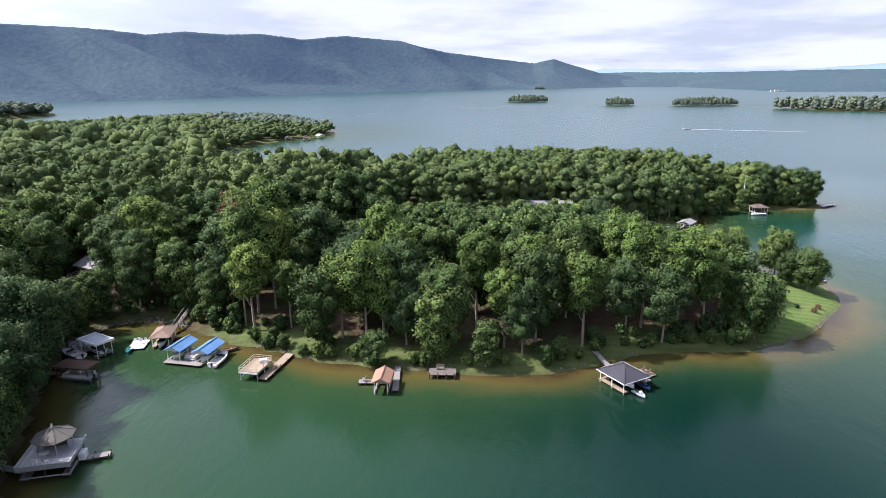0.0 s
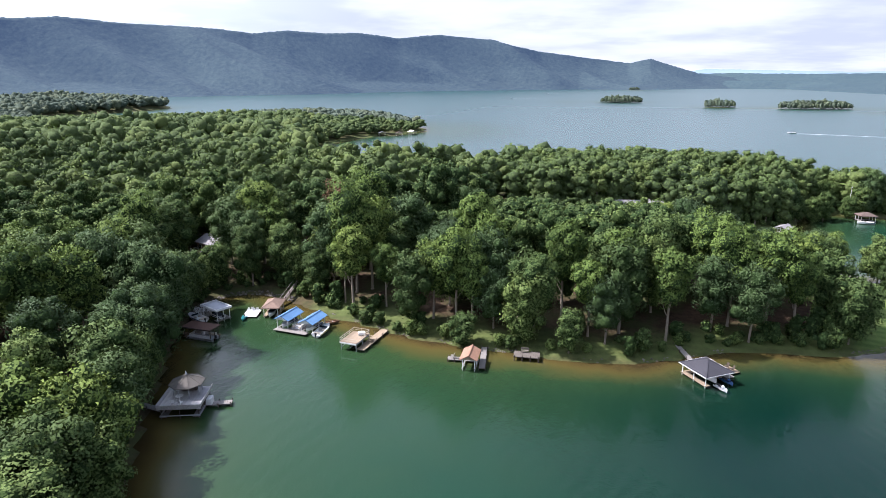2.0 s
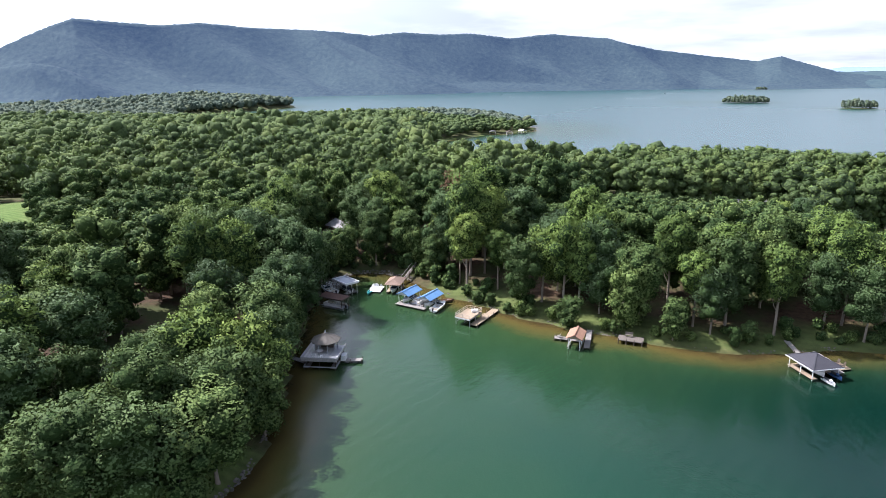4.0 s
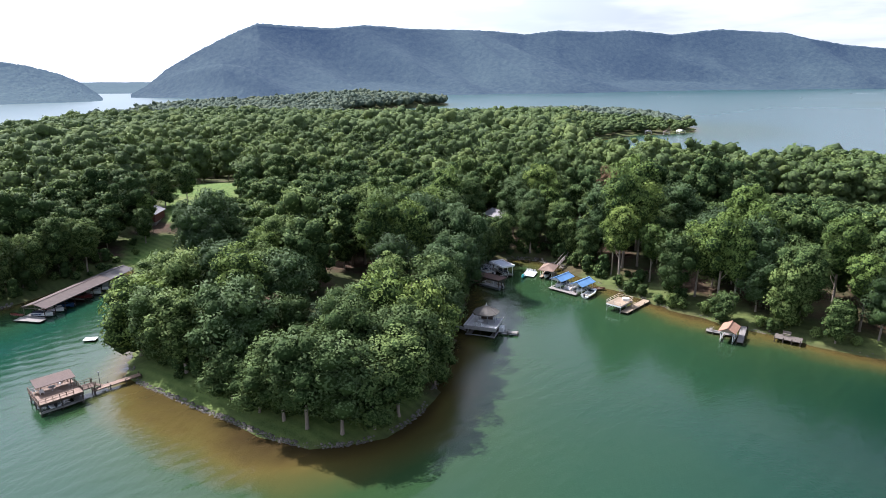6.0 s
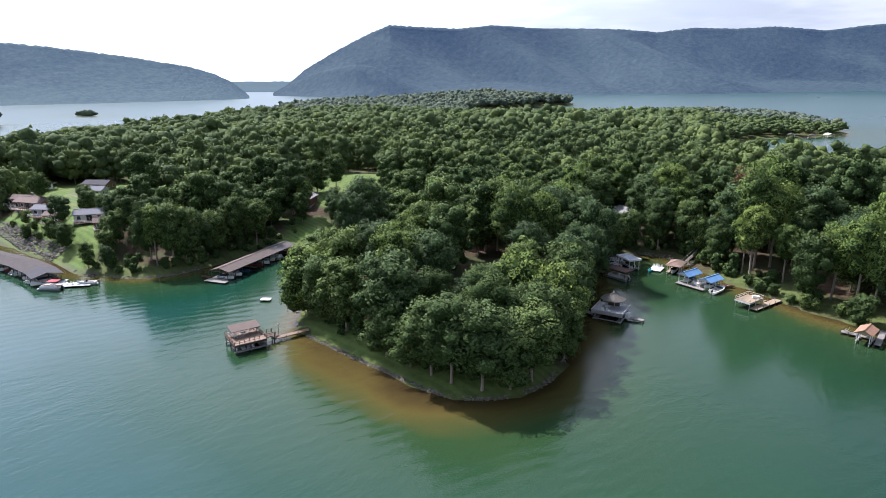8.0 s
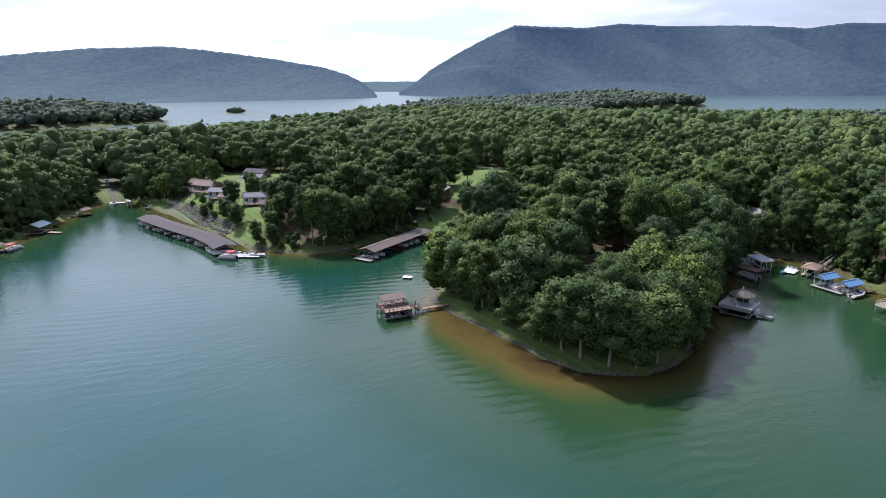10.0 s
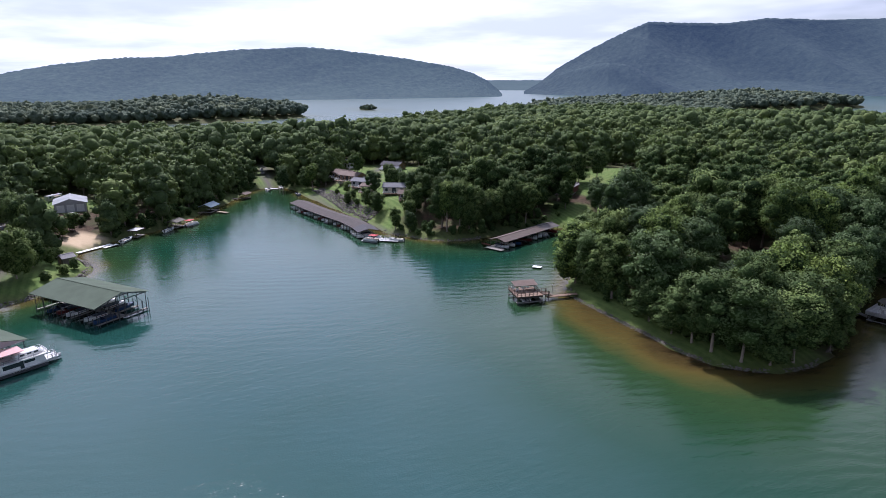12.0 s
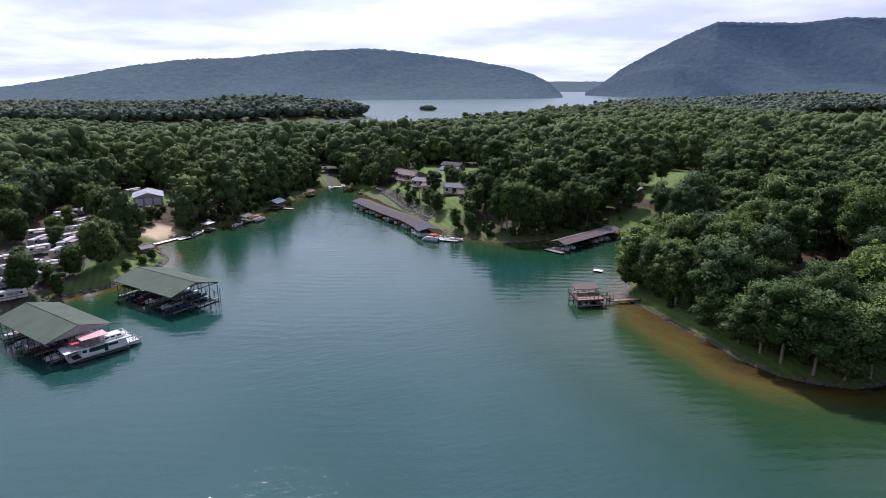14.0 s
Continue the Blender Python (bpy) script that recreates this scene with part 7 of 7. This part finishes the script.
CAMPERS = ((-213.0, -123.0, 30, 1.0), (-236.5, -120.0, 36, 0.95), (-247.5, -117.0, 40, 1.0), (-217.5, -115.5, 44, 0.78), (-208.8, -112.4, 46, 0.92), (-198.6, -112.8, 52, 1.0), (-190.0, -118.6, 48, 0.85),
           (-186.4, -113.4, 75, 0.7), (-173.5, -123.0, 40, 0.95), (-164.0, -121.4, 38, 1.0), (-176.0, -112.0, 35, 0.8), (-296.5, -103.6, 30, 0.9), (-309.0, -118.0, 30, 1.0), (-205.0, -104.5, 120, 0.72),
           (-229.0, -114.5, 70, 0.8), (-157.0, -118.0, 44, 0.9), (-182.0, -124.5, 40, 0.95), (-201.5, -121.0, 46, 0.9), (-222.5, -111.0, 44, 0.85), (-168.5, -113.5, 60, 0.75), (-229.5, -120.5, 40, 0.9), (-243.0, -121.5, 42, 0.9), (-243.5, -108.5, 130, 0.85), (-196.0, -105.5, 62, 0.8))
KINDS = ((HULL_WHITE, WHITE_PAINT, "white camper trailer parked on the campground"), (VINYL, GREY_PAINT, "beige camper trailer with a grey roof"), (GREY_PAINT, PALE_DECK, "grey camper trailer among the trees"))
for n, kind in enumerate(KINDS):
    mine = CAMPERS[n::3]
    first = camper(*kind)
    for i, (x, y, t, f) in enumerate(mine):
        turn = t + 22 * math.sin(x * 1.7 + y)
        size = (0.92 * f, (0.85 + 0.1 * n) * f, 0.92)
        first.scale = size
        if i < len(mine) - 1:
            copy_thing(first, pose(x, y, gz(x, y) - 0.05, 0, 0, turn))
        else:
            first.matrix_basis = pose(x, y, gz(x, y) - 0.05, 0, 0, turn) @ Matrix.Diagonal((*size, 1))
for i, (x, y, t, c, n) in enumerate(((-200.5, -117.5, 40, (0.5, 0.5, 0.5), "silver"), (-190.0, -110.5, 30, (0.05, 0.05, 0.06), "black"), (-170.5, -117.0, 45, (0.75, 0.75, 0.74), "white"), (-166.0, -110.5, 50, (0.35, 0.03, 0.03), "red"),
                                     (-212.0, -108.5, 35, (0.7, 0.7, 0.7), "white"), (-225.5, -113.5, 30, (0.08, 0.10, 0.16), "blue"), (-243.0, -99.5, 60, (0.75, 0.72, 0.62), "cream"), (-252.0, -103.0, 70, (0.4, 0.4, 0.42), "grey"),
                                     (-219.5, -119.0, 60, (0.30, 0.31, 0.33), "grey"), (-203.0, -115.0, 20, (0.05, 0.05, 0.06), "black"), (-180.5, -117.5, 70, (0.6, 0.6, 0.6), "silver"), (-231.0, -118.0, 15, (0.72, 0.72, 0.7), "white"),
                                     (-247.5, -98.5, 25, (0.06, 0.07, 0.08), "black"), (-253.5, -93.5, 30, (0.7, 0.7, 0.68), "white"),
                                     (-352.0, -5.5, 80, (0.75, 0.75, 0.75), "white"), (-341.0, -6.8, 80, (0.3, 0.3, 0.32), "grey"))):
    car("pickup_truck" if i % 3 == 0 else "parked_car", f"{n} {'pickup truck' if i % 3 == 0 else 'car'} parked on gravel", c, x, y, t, i % 3 == 0)

for x, y, t in ((-204.0, -116.5, 20), (-192.5, -121.0, 60), (-174.5, -119.5, 10), (-218.0, -119.5, 35)):
    p = thing("picnic_table", "weathered picnic table beside a camper", "table", x, y, gz(x, y), t, "picnic tables")
    slab("tabletop", p, GREY_WOOD, 0, 0, 0.74, 0.8, 1.9, 0.06)
    for s in (-1, 1):
        slab("bench", p, GREY_WOOD, s * 0.75, 0, 0.44, 0.28, 1.9, 0.05)
        beam(p, GREY_WOOD, (s * 0.75, 0.7, 0.0), (s * 0.2, 0.7, 0.74), 0.08, 0.06, "leg")
        beam(p, GREY_WOOD, (s * 0.75, -0.7, 0.0), (s * 0.2, -0.7, 0.74), 0.08, 0.06, "leg")
shed = thing("garden_shed", "small drab shed with a grey roof by the seawall", "shed", -191.5, -90.5, gz(-191.5, -90.5), 30)
slab("wall", shed, DRAB_WOOD, 0, 0, 1.1, 3.0, 3.6, 2.3)
gable(shed, GREY_SHINGLE, 0, 0, 2.2, 3.7, 4.2, 1.0, ends=DRAB_WOOD)
slab("door", shed, BROWN_WOOD, 0, -1.82, 1.0, 0.9, 0.06, 1.9)

# ---- west bank ----
lf = thing("floating_dock", "long white floating dock off the beach", "floating dock", -213.6, -84.6, 0, 130)
planked("float_deck", lf, WHITE_PAINT, 0, 0, 0.4, 12.5, 1.7, across="y", board=0.9)
planked("float_deck", lf, WHITE_PAINT, 4.5, -2.2, 0.4, 5.0, 1.4, across="y", board=0.9)
runabout(-221.0, -75.0, 60, 0.05, 6.6, label="white cabin motorboat moored by the west bank")
roofed_dock("boat_dock", "small dock with a grey flat roof on the west bank", -226.2, -71.8, -35, 4.6, 3.6, "flat", GREY_PAINT, 2.7, paint=DARK_WOOD)
roofed_dock("boat_dock", "small dock with a tan-grey roof on the west bank", -236.0, -58.2, -38, 5.4, 4.2, "gable", GREY_SHINGLE_WARM, 2.6, 0.7, paint=DARK_WOOD, along="x")
runabout(-230.6, -60.8, 55, 0.05, 6.0, label="white motorboat moored by a small dock")
pontoon(-236.6, -52.6, 50, 0.05, 6.8, RED_CANVAS, label="pontoon boat with a red top by the west bank")
gangway("dark pier along the west bank", -240.5, -60.5, -233.5, -53.0, 0.5, 0.5, 1.4, DARK_WOOD)
roofed_dock("boat_dock", "boat dock under a pale blue gable roof", -261.0, -43.5, -35, 7.2, 5.4, "gable", PALE_ROOF, 2.9, 1.2, paint=DARK_WOOD, along="x")
gangway("pale pier beside a blue-roofed dock", -262.5, -49.5, -257.5, -47.0, 0.5, 0.5, 1.8, TAN_WOOD)
gangway("pale pier beyond a blue-roofed dock", -258.0, -40.5, -254.0, -37.0, 0.5, 0.5, 1.8, TAN_WOOD)
roofed_dock("boat_dock", "dark timber dock with a low brown roof", -286.0, -25.0, -40, 5.0, 3.6, "gable", BROWN_SHINGLE, 2.5, 0.7, paint=DARK_WOOD, along="x", deck=DARK_WOOD)
gangway("low dark pier along the bank", -290.0, -33.0, -284.0, -28.5, 0.5, 0.5, 1.3, DARK_WOOD)
hd = thing("floating_dock", "pale floating dock at the head of the inlet", "floating dock", -307.5, -8.5, 0, 60)
planked("float_deck", hd, GREY_PAINT, 0, 0, 0.4, 7.0, 2.4, across="y", board=0.9)
runabout(-303.8, -10.6, 60, 0.05, 5.6)
pontoon(-306.6, -3.8, 80, 0.05, 6.2, label="pontoon boat at the head of the inlet")
runabout(-284.0, -0.6, 95, 0.05, 5.2, HULL_BLUE, label="dark motorboat tied to the inlet bank")

# ---- docks of the eastern inlet and the far points ----
roofed_dock("boat_dock", "boat dock under a pale grey gable roof", 91.0, 226.0, -40, 4.6, 6.4, "gable", GREY_SHINGLE, 2.7, 0.9)
gangway("white pier at the inlet bank", 78.0, 229.0, 88.5, 227.5, 0.6, 0.5, 1.6, WHITE_PAINT)
runabout(82.5, 226.0, 70, 0.05, 5.6)
roofed_dock("boat_dock", "boat dock with a brown shingle roof at the inlet", 131.0, 252.6, 0, 5.6, 5.0, "hip", BROWN_SHINGLE, 2.7, 1.2, ridge=1.0)
runabout(129.0, 247.8, 85, 0.05, 6.0)
fp = thing("flagpole", "tall white flagpole beside a dock", "flagpole", 127.6, 259.6, gz(127.6, 259.6))
post(fp, WHITE_PAINT, 0, 0, -0.3, 13.0, 0.09, "pole")
bm = bmesh.new()
bmesh.ops.create_uvsphere(bm, u_segments=8, v_segments=6, radius=0.16)
part("finial", bm, WHITE_PAINT, fp, at=pose(0, 0, 13.1))
gangway("white pier off the wooded tip", 163.0, 262.0, 171.0, 266.5, 0.6, 0.5, 2.0, WHITE_PAINT)
jet_ski(104.2, 163.0, 100, 0.05, HULL_WHITE, "white jet ski moored off the lawn")
for x, y, t, r in ((-150, 613, 20, GREY_SHINGLE), (-132, 611, 15, BROWN_SHINGLE), (-122, 630, 40, WHITE_ROOF)):
    roofed_dock("boat_dock", "far boat dock off a wooded point", x, y, t, 6.5, 7.0, "gable", r, 2.8, 1.3)
for x, y, t, s in ((606, 1066, 20, 0.8), (700, 975, 30, 0.6), (1208, 2335, 20, 0.5), (1222, 2330, 10, 0.7), (1238, 2335, 0, 0.55), (1254, 2335, 15, 0.5), (820, 900, 20, 0.6)):
    d = thing("far_house", "white house on a far shore", "house", x, y, max(0.3, gz(x, y)), t)
    slab("wall", d, WHITE_PAINT, 0, 0, 3.0 * s, 14 * s, 8 * s, 6.0 * s)
    gable(d, GREY_SHINGLE if s < 1.5 else WHITE_ROOF, 0, 0, 6.0 * s, 15 * s, 9 * s, 2.4 * s, 0.3, "x", ends=WHITE_PAINT)
    for k in range(4):
        slab("window", d, GLASS, (-5 + 3.3 * k) * s, -4.02 * s, 3.4 * s, 1.6 * s, 0.1, 2.0 * s)


# ---- boats under way, with their wakes ----
def wake(x, y, turn, length, width, seed):
    rs = np.random.RandomState(seed)
    V, T = [], []
    n = 60
    for k in range(n + 1):
        f = k / n
        w = width * (0.25 + 0.75 * f ** 0.6) * (0.7 + 0.6 * rs.rand()) * (1 - 0.55 * f)
        V += [(-w / 2, -length * f, 0.03), (0, -length * f, 0.10 * (1 - f) + 0.05), (w / 2, -length * f, 0.03)]
    for k in range(n):
        a = 3 * k
        T += [(a, a + 1, a + 4), (a, a + 4, a + 3), (a + 1, a + 2, a + 5), (a + 1, a + 5, a + 4)]
    ob = new("boat_wake", mesh_of("boat_wake", V, T, [FOAM], smooth=True))
    ob.matrix_basis = pose(x, y, 0, 0, 0, turn)
    tagged(ob, "pale foam wake behind a motorboat", "wake", kind="stuff")


FOAM = worn("foam", (0.62, 0.66, 0.70), 0.7, spread=0.2)
for x, y, t, L, s in ((266, 684, 62, 110, 1), (-62, 1900, 80, 90, 2), (-420, 2000, 100, 120, 3), (-520, 2300, 95, 70, 4), (60, 2500, 90, 80, 5)):
    runabout(x, y, t, 0.1, 8.0, label="motorboat under way on the open lake")
    a = radians(t)
    wake(x + 3.5 * math.sin(a), y - 3.5 * math.cos(a), t, L, 2.6, s)


# ---- stone edging ----
def stones(name, pts, per_metre, width, size, label, seed, rise=0.5):
    rs = np.random.RandomState(seed)
    V, T, b = [], [], 0
    P = np.array(pts, float)
    for (x0, y0), (x1, y1) in zip(P, P[1:]):
        L = math.hypot(x1 - x0, y1 - y0)
        nx, ny = -(y1 - y0) / L, (x1 - x0) / L
        for _ in range(int(L * per_metre)):
            f, o = rs.rand(), (rs.rand() - 0.5) * width
            s = size * (0.5 + 0.8 * rs.rand())
            x, y = x0 + (x1 - x0) * f + nx * o, y0 + (y1 - y0) * f + ny * o
            V.append((x, y, None, s))
    A = np.array([(v[0], v[1], v[3]) for v in V])
    z = np.maximum(ground_at(A[:, 0], A[:, 1]), -0.15)
    out = []
    for (x, y, s), zz in zip(A, z):
        q = ICO_V * s * (0.75 + 0.5 * rs.rand(12, 1)) * (1, 1, 0.7) + (x, y, zz + s * 0.15)
        out.append(q)
        T.append(ICO_F + b)
        b += 12
    me = mesh_of(name, np.concatenate(out), np.concatenate(T), [RIPRAP])
    tagged(new(name, me), label, "stones", kind="stuff")


def riprap_material():
    w = Mat("riprap", (0.3, 0.28, 0.25), 0.9)
    isle = w.n.new("ShaderNodeNewGeometry").outputs["Random Per Island"]
    c = w.mix(isle, (0.055, 0.048, 0.040), (0.18, 0.165, 0.14))
    w.set("Base Color", w.mix(w.rng(w.noise(4.0, 3), 0.4, 0.7, 0, 0.5), c, (0.10, 0.09, 0.07)))
    w.bump(w.noise(8.0, 3), 0.6, 0.04)
    return w.m


RIPRAP = riprap_material()
line = [tuple(p) for p in SHORE_LINE]


def stretch_of(x0, x1, y0, y1):
    return [p for p in line if x0 < p[0] < x1 and y0 < p[1] < y1]


stones("stone_edging", stretch_of(-112, -50, 27, 62), 11, 0.9, 0.22, "grey stone riprap round the wooded point", 31)
stones("stone_edging", stretch_of(58, 110, 117, 172), 10, 0.9, 0.22, "grey stone edging round the lawn", 32)
stones("stone_edging", stretch_of(-50, 58, 108, 131), 5, 0.9, 0.20, "scattered stones along the bank", 33)
stones("stone_edging", stretch_of(-205, -140, -130, -84), 6, 1.6, 0.40, "stone seawall along the campground", 34)
stones("stone_edging", stretch_of(-200, -160, 9, 40), 4, 1.2, 0.35, "stones along the marina bank", 35)
stones("stone_slope", [(-285, 10), (-262, 10.5), (-235, 10.5), (-212, 13)], 22, 5.5, 0.42, "broad slope of loose grey stones below the cottages", 36)
stones("stone_edging", stretch_of(-84, -58, 118, 142), 7, 1.6, 0.34, "dark stones along the head of the cove", 37)
stones("stone_slope", [(-83.5, 133), (-86, 140), (-84, 146)], 16, 3.0, 0.45, "low retaining wall of dark stones below a lawn", 38)
